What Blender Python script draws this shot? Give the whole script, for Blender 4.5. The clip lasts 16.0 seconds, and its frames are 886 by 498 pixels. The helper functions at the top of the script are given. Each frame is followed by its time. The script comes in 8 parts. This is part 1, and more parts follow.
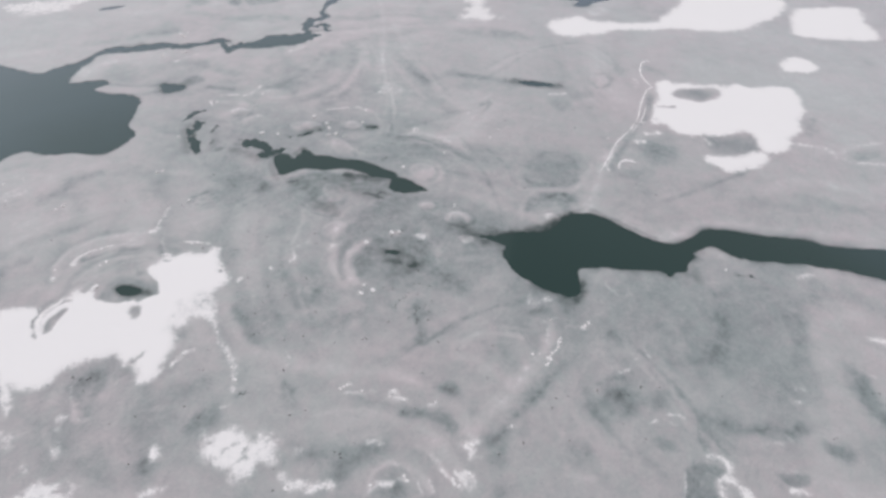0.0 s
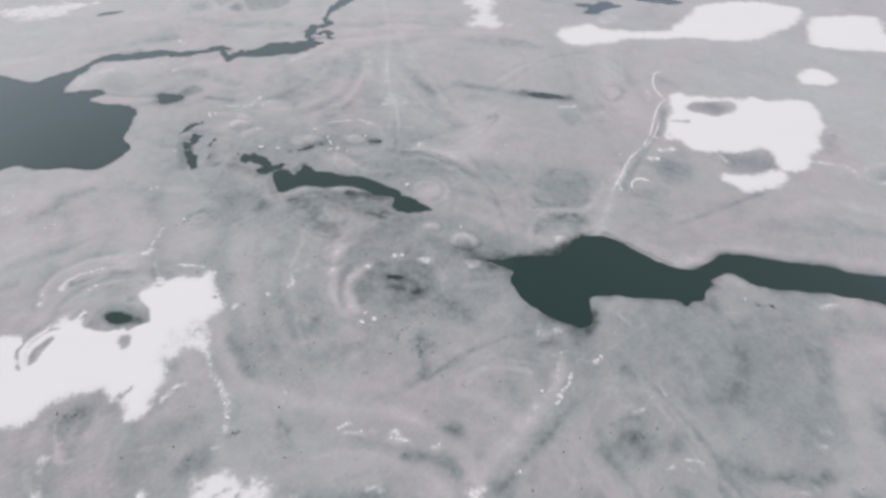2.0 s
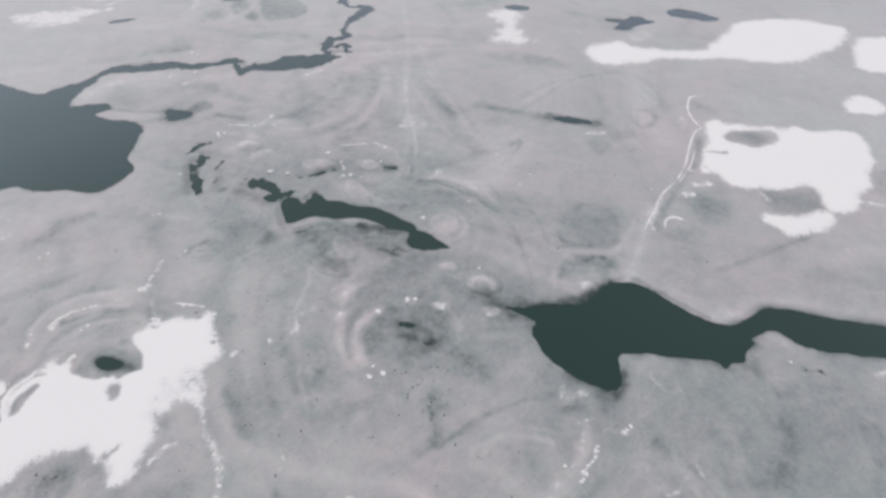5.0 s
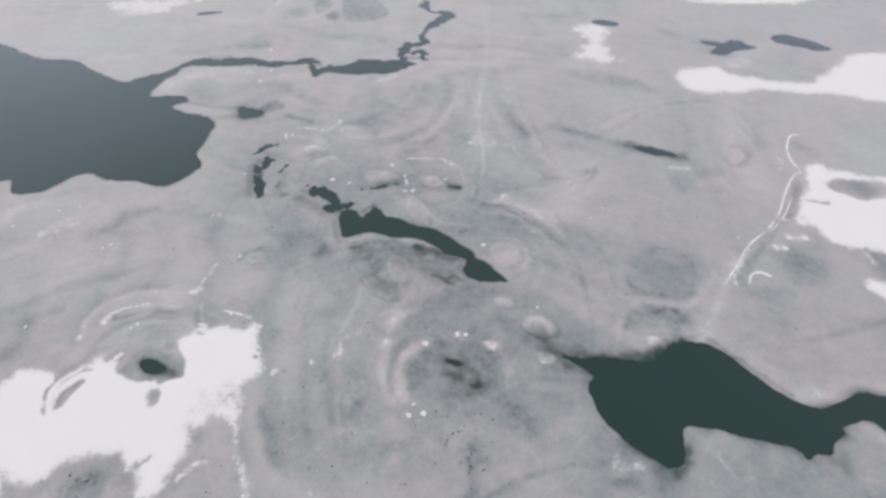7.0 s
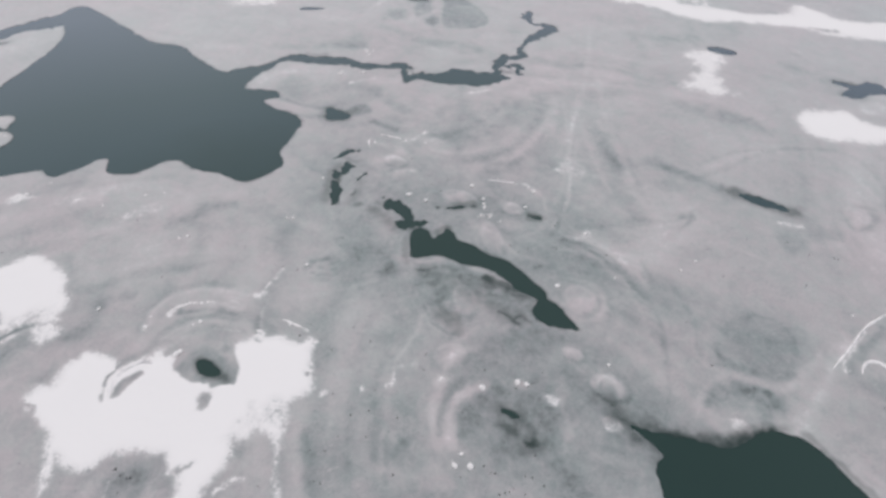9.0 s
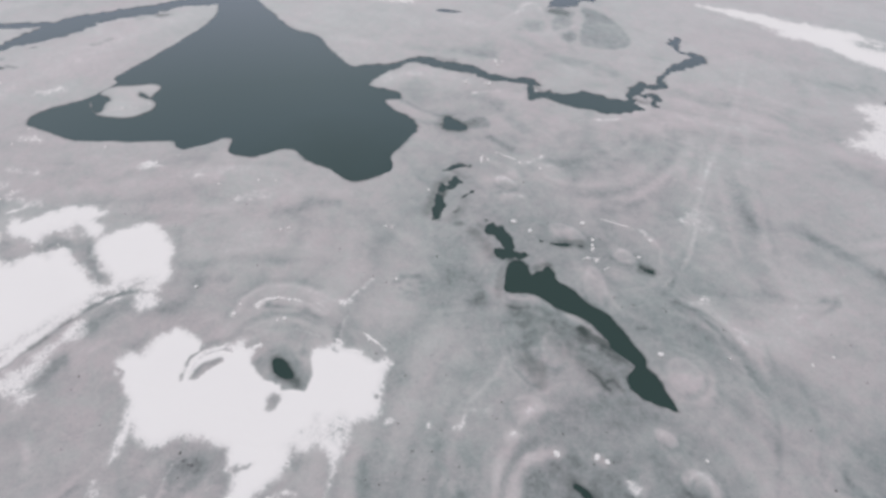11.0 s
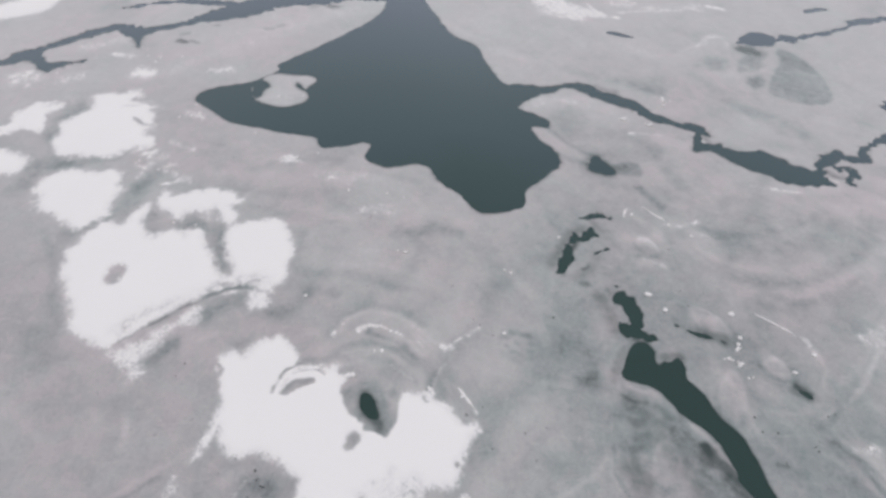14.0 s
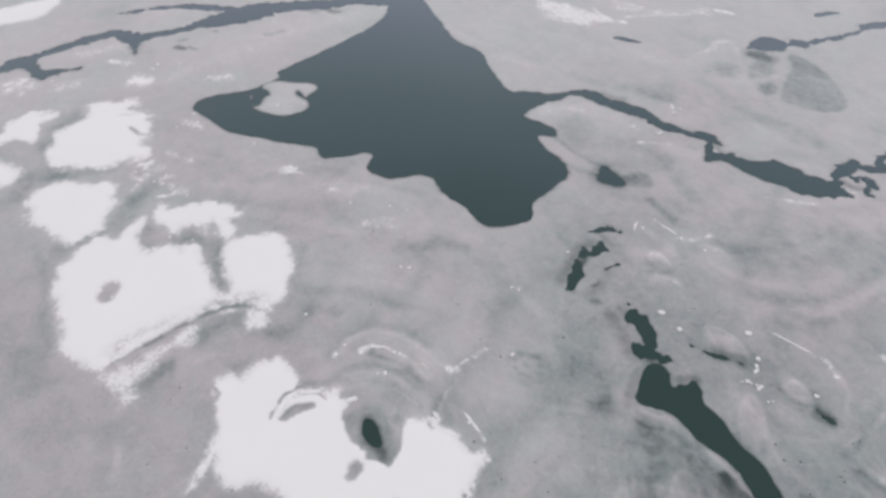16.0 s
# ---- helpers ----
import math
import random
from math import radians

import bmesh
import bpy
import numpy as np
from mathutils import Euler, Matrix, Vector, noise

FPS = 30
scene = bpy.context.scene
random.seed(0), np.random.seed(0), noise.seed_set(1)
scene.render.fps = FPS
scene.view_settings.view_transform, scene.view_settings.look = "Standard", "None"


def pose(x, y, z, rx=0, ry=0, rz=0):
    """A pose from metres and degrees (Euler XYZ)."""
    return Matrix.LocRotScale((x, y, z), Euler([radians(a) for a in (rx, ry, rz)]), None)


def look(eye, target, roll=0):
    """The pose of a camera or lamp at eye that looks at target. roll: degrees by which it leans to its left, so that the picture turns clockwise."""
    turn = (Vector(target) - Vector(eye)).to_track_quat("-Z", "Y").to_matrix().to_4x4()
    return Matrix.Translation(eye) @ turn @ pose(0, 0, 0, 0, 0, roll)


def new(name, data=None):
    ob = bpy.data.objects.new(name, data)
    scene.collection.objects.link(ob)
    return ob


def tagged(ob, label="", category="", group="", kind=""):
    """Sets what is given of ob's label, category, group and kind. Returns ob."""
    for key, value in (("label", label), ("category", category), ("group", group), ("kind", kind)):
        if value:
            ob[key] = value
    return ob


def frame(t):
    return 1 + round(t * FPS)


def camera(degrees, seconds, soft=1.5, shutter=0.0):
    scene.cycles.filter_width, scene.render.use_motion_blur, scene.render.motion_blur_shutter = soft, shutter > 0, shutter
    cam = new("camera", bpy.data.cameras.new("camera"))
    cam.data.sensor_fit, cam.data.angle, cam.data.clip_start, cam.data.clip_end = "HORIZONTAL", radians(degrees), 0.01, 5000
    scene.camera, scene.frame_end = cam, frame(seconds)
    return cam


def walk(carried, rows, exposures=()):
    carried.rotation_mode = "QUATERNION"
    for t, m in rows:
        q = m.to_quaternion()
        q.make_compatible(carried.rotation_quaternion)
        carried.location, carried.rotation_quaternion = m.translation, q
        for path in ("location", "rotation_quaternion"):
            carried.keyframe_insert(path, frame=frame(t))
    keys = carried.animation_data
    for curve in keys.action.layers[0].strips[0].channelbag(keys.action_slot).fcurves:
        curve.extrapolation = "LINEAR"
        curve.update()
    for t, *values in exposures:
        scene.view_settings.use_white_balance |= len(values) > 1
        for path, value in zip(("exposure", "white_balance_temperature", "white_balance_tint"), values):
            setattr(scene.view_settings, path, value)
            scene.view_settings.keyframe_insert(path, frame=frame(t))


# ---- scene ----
cam = camera(78.91, 16.0, soft=3.2)
EXPOSURES = [(0.0, -0.2), (8.0, -0.21), (16.0, -0.27)]
walk(cam, [
    (0.0, pose(0.0, 0.0, 60.0, 44.15, -2.41, 2.48)),
    (0.5, pose(-0.07, 1.26, 59.95, 44.2, -2.44, 2.68)),
    (1.0, pose(-0.19, 2.64, 59.96, 44.15, -2.45, 2.83)),
    (1.5, pose(-0.36, 4.03, 60.0, 44.06, -2.45, 2.97)),
    (2.0, pose(-0.55, 5.42, 60.06, 43.97, -2.5, 3.07)),
    (2.5, pose(-0.7, 6.83, 60.06, 43.94, -2.52, 3.22)),
    (3.0, pose(-0.83, 8.36, 60.05, 43.91, -2.5, 3.37)),
    (3.5, pose(-1.02, 9.84, 60.09, 43.88, -2.56, 3.49)),
    (6.0, pose(-2.1, 17.49, 60.2, 43.45, -2.56, 8.79)),
    (6.5, pose(-2.41, 19.08, 60.12, 43.33, -2.48, 11.28)),
    (7.0, pose(-2.85, 20.61, 60.02, 43.18, -2.45, 13.89)),
    (7.5, pose(-3.4, 22.11, 60.0, 42.99, -2.34, 16.42)),
    (8.0, pose(-3.93, 23.43, 59.98, 42.88, -2.28, 18.78)),
    (8.5, pose(-4.61, 24.9, 59.87, 42.8, -2.31, 21.1)),
    (9.0, pose(-5.27, 26.42, 59.93, 42.62, -2.25, 24.32)),
    (11.5, pose(-10.15, 32.66, 59.43, 41.88, -1.67, 42.1)),
    (12.0, pose(-11.32, 33.89, 59.59, 41.63, -1.41, 46.06)),
    (12.5, pose(-12.64, 34.94, 59.8, 41.35, -1.12, 50.49)),
    (13.0, pose(-13.9, 35.95, 59.78, 41.27, -0.77, 53.74)),
    (13.5, pose(-15.18, 36.65, 59.92, 41.11, -0.65, 54.92)),
    (14.0, pose(-16.34, 37.43, 60.08, 41.01, -0.57, 55.17)),
    (14.5, pose(-17.5, 38.03, 59.85, 41.15, -0.62, 55.19)),
    (15.0, pose(-18.52, 38.44, 59.74, 41.73, -0.44, 55.38)),
    (15.5, pose(-19.18, 38.78, 59.52, 41.6, -0.32, 55.37)),
    (16.0, pose(-19.41, 38.95, 59.44, 41.08, -0.4, 55.19)),
], EXPOSURES)

# ---- daylight: bright overcast ----
world = bpy.data.worlds.new("overcast_sky")
scene.world = world
world.use_nodes = True
wn, wl = world.node_tree.nodes, world.node_tree.links
sky = wn.new("ShaderNodeTexSky")
sky.sky_type, sky.sun_disc = "NISHITA", False
sky.sun_elevation, sky.sun_rotation = radians(28), radians(-50)
sky.air_density, sky.dust_density, sky.ozone_density = 1.0, 4.0, 1.0
veil = wn.new("ShaderNodeHueSaturation")
veil.inputs["Saturation"].default_value = 0.0
wl.new(sky.outputs[0], veil.inputs["Color"])
cloud = wn.new("ShaderNodeMix")
cloud.data_type = "RGBA"
cloud.inputs[0].default_value = 0.965
height = wn.new("ShaderNodeSeparateXYZ")
wl.new(wn.new("ShaderNodeTexCoord").outputs["Generated"], height.inputs[0])
deck = wn.new("ShaderNodeValToRGB")
deck.color_ramp.elements[0].position, deck.color_ramp.elements[0].color = 0.1, (0.655, 0.72, 0.82, 1)
deck.color_ramp.elements[1].position, deck.color_ramp.elements[1].color = 0.75, (0.697, 0.73, 0.78, 1)
wl.new(height.outputs["Z"], deck.inputs[0])
thick = wn.new("ShaderNodeVectorMath")
thick.operation = "SCALE"
thick.inputs["Scale"].default_value = 10.0
wl.new(deck.outputs[0], thick.inputs[0])
wl.new(thick.outputs[0], cloud.inputs[7])
wl.new(veil.outputs[0], cloud.inputs[6])
wl.new(cloud.outputs[2], wn["Background"].inputs[0])
wn["Background"].inputs[1].default_value = 0.15
sun = new("sun", bpy.data.lights.new("sun", "SUN"))
sun.data.energy, sun.data.angle, sun.data.color = 0.5, radians(100), (1.0, 0.97, 0.94)
sun.matrix_world = look((0, 0, 200), Vector((0, 0, 200)) + Vector((math.sin(radians(50)) * 0.88, -math.cos(radians(50)) * 0.88, -0.47)))


# ---- materials ----
class Nodes:
    """A node material, written one node a line."""

    def __init__(self, name):
        self.mat = bpy.data.materials.new(name)
        self.mat.use_nodes = True
        self.tree = self.mat.node_tree
        self.bsdf = self.tree.nodes["Principled BSDF"]
        geo = self.tree.nodes.new("ShaderNodeNewGeometry")
        self.place = geo.outputs["Position"]

    def put(self, socket, value):
        if isinstance(value, bpy.types.NodeSocket):
            self.tree.links.new(value, socket)
        elif isinstance(value, tuple) and len(value) == 3 and socket.type == "RGBA":
            socket.default_value = (*value, 1)
        else:
            socket.default_value = value

    def math(self, op, a, b=0.0, c=0.0, clamp=False):
        n = self.tree.nodes.new("ShaderNodeMath")
        n.operation, n.use_clamp = op, clamp
        for s, v in zip(n.inputs, (a, b, c)):
            self.put(s, v)
        return n.outputs[0]

    def noise(self, scale, detail=4.0, rough=0.55, warp=0.0, stretch=None, along=None):
        n = self.tree.nodes.new("ShaderNodeTexNoise")
        n.inputs["Scale"].default_value, n.inputs["Detail"].default_value = scale, detail
        n.inputs["Roughness"].default_value, n.inputs["Distortion"].default_value = rough, warp
        src = self.place
        if stretch:
            m = self.tree.nodes.new("ShaderNodeMapping")
            m.inputs["Scale"].default_value = stretch[:3]
            m.inputs["Rotation"].default_value = (0, 0, radians(stretch[3]))
            self.tree.links.new(src, m.inputs[0])
            src = m.outputs[0]
        if along:
            m = self.tree.nodes.new("ShaderNodeMapping")
            m.vector_type = "TEXTURE"
            m.inputs["Scale"].default_value = (along[1], 1, 1)
            m.inputs["Rotation"].default_value = (0, 0, radians(along[0]))
            self.tree.links.new(src, m.inputs[0])
            src = m.outputs[0]
        self.tree.links.new(src, n.inputs["Vector"])
        return n.outputs[0]

    def attribute(self, name):
        n = self.tree.nodes.new("ShaderNodeAttribute")
        n.attribute_name = name
        return n.outputs["Fac"]

    def ramp(self, fac, stops):
        n = self.tree.nodes.new("ShaderNodeValToRGB")
        n.color_ramp.interpolation = "LINEAR"
        while len(n.color_ramp.elements) < len(stops):
            n.color_ramp.elements.new(0.5)
        for e, (p, col) in zip(n.color_ramp.elements, stops):
            e.position, e.color = p, (*col, 1)
        self.put(n.inputs[0], fac)
        return n.outputs[0]

    def mix(self, fac, a, b):
        n = self.tree.nodes.new("ShaderNodeMix")
        n.data_type = "RGBA"
        self.put(n.inputs[0], fac)
        self.put(n.inputs[6], a)
        self.put(n.inputs[7], b)
        return n.outputs[2]

    def bump(self, height, strength, distance):
        n = self.tree.nodes.new("ShaderNodeBump")
        n.inputs["Strength"].default_value, n.inputs["Distance"].default_value = strength, distance
        self.tree.links.new(height, n.inputs["Height"])
        self.tree.links.new(n.outputs[0], self.bsdf.inputs["Normal"])

    def done(self, colour, rough, specular=0.5):
        self.put(self.bsdf.inputs["Base Color"], colour)
        self.put(self.bsdf.inputs["Roughness"], rough)
        self.put(self.bsdf.inputs["Specular IOR Level"], specular)
        return self.mat


def ice_material():
    """Rotten spring ice with old snow on it: the sheet's own fields say where it is bare, wet or snowed over."""
    n = Nodes("spring_ice")
    snow, tone, wet = n.attribute("snow"), n.attribute("tone"), n.attribute("wet")
    broad = n.noise(0.045, 4, 0.5, 1.6)
    streak = n.noise(0.16, 4, 0.55, 1.8, (0.6, 1.0, 1.0, 20))
    mottle = n.noise(0.3, 3, 0.45, 1.0)
    fine = n.noise(0.9, 5, 0.6, 1.8)
    grain = n.noise(5.0, 4, 0.6)
    shade = n.math("ADD", tone, n.math("MULTIPLY", n.math("SUBTRACT", broad, 0.5), 0.45))
    shade = n.math("ADD", shade, n.math("MULTIPLY", n.math("SUBTRACT", streak, 0.5), 0.3))
    shade = n.math("ADD", shade, n.math("MULTIPLY", n.math("SUBTRACT", mottle, 0.5), 0.36))
    shade = n.math("ADD", shade, n.math("MULTIPLY", n.math("SUBTRACT", fine, 0.5), 0.55))
    shade = n.math("ADD", shade, n.math("MULTIPLY", n.math("SUBTRACT", grain, 0.5), 0.45))
    crumb = n.math("MULTIPLY_ADD", n.math("SUBTRACT", n.noise(1.3, 5, 0.6, 0.5), 0.5), 2.2, 0.5, clamp=True)
    shade = n.math("ADD", shade, n.math("MULTIPLY", n.math("MULTIPLY", tone, n.math("SUBTRACT", crumb, 0.5)), 0.6))
    fleck = n.noise(1.3, 5, 0.62, 1.2, along=(52, 3.2))
    strewn = n.math("MULTIPLY", n.math("SUBTRACT", n.noise(0.06, 3, 0.5), 0.4), 4.0, clamp=True)
    pale = n.math("MULTIPLY", n.math("SUBTRACT", fleck, 0.58), 7.0, clamp=True)
    dull = n.math("MULTIPLY", n.math("SUBTRACT", 0.4, fleck), 7.0, clamp=True)
    shade = n.math("ADD", shade, n.math("MULTIPLY", strewn, n.math("SUBTRACT", n.math("MULTIPLY", pale, 0.32), n.math("MULTIPLY", dull, 0.25))))
    pits = n.math("MULTIPLY", n.math("SUBTRACT", n.noise(2.2, 3, 0.6, 0.3), 0.6), 7.0, clamp=True)
    shade = n.math("SUBTRACT", shade, n.math("MULTIPLY", n.math("MULTIPLY", pits, mottle), 0.5))
    ice = n.ramp(n.math("ADD", n.math("MULTIPLY", shade, 0.5), 0.5, clamp=True), [
        (0.0, (0.062, 0.072, 0.069)), (0.25, (0.196, 0.206, 0.202)), (0.41, (0.293, 0.283, 0.276)), (0.53, (0.37, 0.335, 0.328)),
        (0.72, (0.45, 0.406, 0.396)), (1.0, (0.74, 0.688, 0.676))])
    hue = n.math("ADD", n.math("MULTIPLY", n.noise(0.03, 3, 0.5, 1.0), 0.55), n.math("MULTIPLY", n.noise(0.35, 4, 0.6, 1.0), 0.45))
    hue = n.math("MULTIPLY", n.math("SUBTRACT", hue, 0.4), 5.0, clamp=True)
    tint = n.tree.nodes.new("ShaderNodeMix")
    tint.data_type, tint.blend_type = "RGBA", "MULTIPLY"
    tint.inputs[0].default_value = 1.0
    n.put(tint.inputs[6], ice)
    n.put(tint.inputs[7], n.mix(hue, (0.948, 0.998, 0.988), (1.04, 0.978, 1.002)))
    ice = tint.outputs[2]
    chip = n.math("ADD", n.math("MULTIPLY", n.noise(1.0, 5, 0.65, 0.6), 0.6), n.math("MULTIPLY", n.noise(4.0, 3, 0.6, 0.4), 0.4))
    chip = n.math("MULTIPLY", n.math("SUBTRACT", chip, 0.5), 4.5)
    dry = n.math("SUBTRACT", 1.0, wet, clamp=True)
    soak = n.math("MULTIPLY_ADD", n.math("MULTIPLY", wet, dry), n.math("MULTIPLY", chip, 0.4), n.math("MULTIPLY_ADD", wet, 1.2, -0.08), clamp=True)
    ice = n.mix(soak, ice, (0.018, 0.032, 0.029))
    thin = n.math("SUBTRACT", 1.0, snow, clamp=True)
    patchy = n.math("MULTIPLY_ADD", n.math("MULTIPLY", snow, thin), n.math("MULTIPLY", chip, 2.3), snow)
    firm = n.tree.nodes.new("ShaderNodeMapRange")
    firm.interpolation_type = "SMOOTHSTEP"
    n.put(firm.inputs[0], patchy)
    firm.inputs[1].default_value, firm.inputs[2].default_value = 0.1, 0.75
    drift = n.math("MULTIPLY_ADD", patchy, 0.4, n.math("MULTIPLY", firm.outputs[0], 0.6), clamp=True)
    white = n.mix(n.math("MULTIPLY", broad, 0.35), (0.825, 0.762, 0.74), (0.755, 0.697, 0.685))
    n.bump(n.math("ADD", n.math("MULTIPLY", fine, 0.7), n.math("MULTIPLY", grain, 0.3)), 0.2, 0.2)
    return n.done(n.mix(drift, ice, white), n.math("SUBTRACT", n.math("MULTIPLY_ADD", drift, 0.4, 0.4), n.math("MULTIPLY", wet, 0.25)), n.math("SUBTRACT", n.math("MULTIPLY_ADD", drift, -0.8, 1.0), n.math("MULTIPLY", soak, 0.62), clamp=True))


def water_material():
    n = Nodes("lake_water")
    ripple = n.noise(0.8, 3, 0.5, 0.2)
    murk = n.noise(0.05, 3, 0.5)
    n.bump(ripple, 0.05, 0.05)
    # clear dark water in the leads; sky sheen and haze painted in farther out
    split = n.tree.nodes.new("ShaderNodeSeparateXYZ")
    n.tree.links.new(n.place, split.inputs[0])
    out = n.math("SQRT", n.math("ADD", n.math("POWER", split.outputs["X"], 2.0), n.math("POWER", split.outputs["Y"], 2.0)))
    far_sheen = n.math("DIVIDE", n.math("SUBTRACT", out, 86.0), 32.0)
    far_sheen = n.math("ADD", far_sheen, n.math("MULTIPLY", n.math("SUBTRACT", murk, 0.5), 0.8), clamp=True)
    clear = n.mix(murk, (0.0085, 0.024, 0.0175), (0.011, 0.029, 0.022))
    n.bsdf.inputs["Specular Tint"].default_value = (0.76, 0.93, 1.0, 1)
    # bluish haze put into the colour of the farthest water
    far_haze = n.math("DIVIDE", n.math("SUBTRACT", out, 130.0), 40.0, clamp=True)
    return n.done(n.mix(far_haze, n.mix(far_sheen, clear, (0.0255, 0.0475, 0.0525)), (0.046, 0.062, 0.088)), 0.06, 0.37)


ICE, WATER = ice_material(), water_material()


# ---- plan of the lake: fields over the ground ----
def lattice(ix, iy, seed):
    h = (ix.astype(np.int64) * 374761393 + iy.astype(np.int64) * 668265263 + seed * 974634777) & 0xFFFFFFFF
    h = ((h ^ (h >> 13)) * 1274126177) & 0xFFFFFFFF
    return ((h ^ (h >> 16)) & 0xFFFF) / 65535.0


def wavy(x, y, size, seed, octaves=3):
    """Smooth noise from -1 to 1 whose largest swells are size metres across."""
    total, amount, weight = 0.0, 1.0, 0.0
    for o in range(octaves):
        u, v = x / size + 17.3 * o, y / size - 9.1 * o
        iu, iv = np.floor(u), np.floor(v)
        a, b = u - iu, v - iv
        a, b = a * a * (3 - 2 * a), b * b * (3 - 2 * b)
        p, q = lattice(iu, iv, seed + o), lattice(iu + 1, iv, seed + o)
        r, s = lattice(iu, iv + 1, seed + o), lattice(iu + 1, iv + 1, seed + o)
        total = total + amount * ((p * (1 - a) + q * a) * (1 - b) + (r * (1 - a) + s * a) * b - 0.5) * 2
        weight, amount, size = weight + amount, amount * 0.5, size * 0.5
    return total / weight


def rounded(points, closed):
    """A smooth line through the points; further columns are carried along."""
    p = np.array(points, float)
    if len(p) < 3:
        return p
    p = np.concatenate([p[-1:], p, p[:2]]) if closed else np.concatenate([p[:1], p, p[-1:]])
    out = []
    for a, b, c, d in zip(p[:-3], p[1:-2], p[2:-1], p[3:]):
        for t in (0.0, 0.2, 0.4, 0.6, 0.8):
            out.append(0.5 * (2 * b + (c - a) * t + (2 * a - 5 * b + 4 * c - d) * t * t + (3 * b - a - 3 * c + d) * t ** 3))
    if not closed:
        out.append(p[-2])
    return np.array(out)


def to_line(x, y, line):
    """Distance to an open line, and its third column at the nearest place."""
    best, carried = np.full(x.shape, 1e9), np.zeros(x.shape)
    for a, b in zip(line[:-1], line[1:]):
        d = b[:2] - a[:2]
        t = np.clip(((x - a[0]) * d[0] + (y - a[1]) * d[1]) / max(d @ d, 1e-9), 0, 1)
        r = np.hypot(x - a[0] - t * d[0], y - a[1] - t * d[1])
        if line.shape[1] > 2:
            w = a[2] + (b[2] - a[2]) * t
            near = r - w < best - carried
            carried = np.where(near, w, carried)
        else:
            near = r < best
        best = np.where(near, r, best)
    return best, carried


def inside_by(x, y, loop):
    """Distance to a closed outline, positive inside."""
    best, odd = np.full(x.shape, 1e9), np.zeros(x.shape, bool)
    for a, b in zip(loop, np.roll(loop, -1, 0)):
        d = b - a
        t = np.clip(((x - a[0]) * d[0] + (y - a[1]) * d[1]) / max(d @ d, 1e-9), 0, 1)
        best = np.minimum(best, (x - a[0] - t * d[0]) ** 2 + (y - a[1] - t * d[1]) ** 2)
        if a[1] != b[1]:
            odd ^= ((a[1] > y) != (b[1] > y)) & (x < a[0] + d[0] * (y - a[1]) / d[1])
    best = np.sqrt(best)
    return np.where(odd, best, -best)


POOLS, SNOWS, MARKS, SWIRLS, DOMES, RIDGES, BIG_BLOCKS, BLOCKS, CLODS = [], [], [], [], [], [], [], [], []


def pool_outline(points, ragged, rim):
    POOLS.append((rounded(points, True), None, ragged, rim))


def channel(points, ragged, rim):
    POOLS.append((rounded(points, False), "line", ragged, rim))


def snow_field(points, ragged, edge, depth, cover):
    SNOWS.append((rounded(points, True), ragged, edge, depth, cover))


def mark(kind, points, width, strength):
    MARKS.append((kind, rounded(points, False) if len(points) > 1 else np.array(points * 2, float), width, strength))


def area(points, edge, strength, kind="tone"):
    MARKS.append((kind + "_area", rounded(points, True), edge, strength))


# open water, by outline: points, raggedness, width of the thin rim
pool_outline([(5.5, 61.7), (8.2, 62.3), (12.4, 63.1), (16.7, 64), (18.6, 65.8), (20.1, 67.4), (22, 68.5), (24.3, 69), (25.9, 68.6), (28.3, 67), (30.5, 65.3), (32.8, 64), (34.7, 63.1), (37.1, 62.9), (39.4, 63.7), (41.2, 65.2), (42.8, 66.3), (46.4, 66.7), (50.4, 66.1), (55.4, 65.7), (60.3, 65.2), (64.7, 64.2), (88.8, 64), (82.6, 54.7), (62, 59), (58.4, 59.5), (55.3, 59.9), (51.3, 59.8), (47.7, 60), (45.9, 60.5), (44.3, 62), (42.8, 62.5), (40.9, 61.6), (39.8, 60.7), (39.7, 59.7), (38.2, 58.1), (37.5, 56.5), (35.6, 56.1), (34.6, 55.3), (33.3, 56.3), (27.8, 56.3), (24.7, 56.5), (21.5, 56), (20.6, 55.1), (20.5, 52), (19.5, 50.4), (15.5, 51.3), (11.1, 54.6), (9.3, 58.3), (9.6, 59.9)], 0.2, 1)
pool_outline([(-29.6, 74.3), (-30.2, 75.5), (-31, 76.8), (-31.6, 78.1), (-31.7, 79), (-31.2, 80), (-30.4, 80.3), (-29.5, 80.1), (-28.5, 79.2), (-27.8, 79.3), (-27.7, 80), (-27.3, 80.7), (-27.2, 81.8), (-26.4, 81.9), (-25.5, 81.5), (-24.6, 80.7), (-23.6, 80.7), (-22.3, 80.6), (-19.7, 79.8), (-18.5, 79.7), (-17.2, 79.9), (-15.9, 79.7), (-14.5, 79.1), (-13.1, 78.4), (-11.6, 77.7), (-10.3, 77.2), (-9.4, 76.6), (-8.9, 75.8), (-9.1, 75.2), (-9.5, 74.9), (-10.5, 75), (-11.6, 75.1), (-12.7, 75.2), (-13.7, 75.3), (-14, 75.7), (-15.5, 76.2), (-16.9, 76.8), (-18.3, 77), (-19.5, 76.9), (-21, 76.5), (-22.5, 76.2), (-24.1, 76.3), (-25.8, 76.1), (-26.9, 75.5), (-28.5, 74.3)], 0.18, 0.35)
pool_outline([(-10, 72.9), (-9.9, 74.3), (-9.3, 75.1), (-8.4, 75.5), (-7, 75), (-5, 73.8), (-3.1, 72.4), (-4.9, 71.7), (-6.7, 71.3), (-8.5, 71.4), (-9.5, 71.9)], 0.18, 0.4)
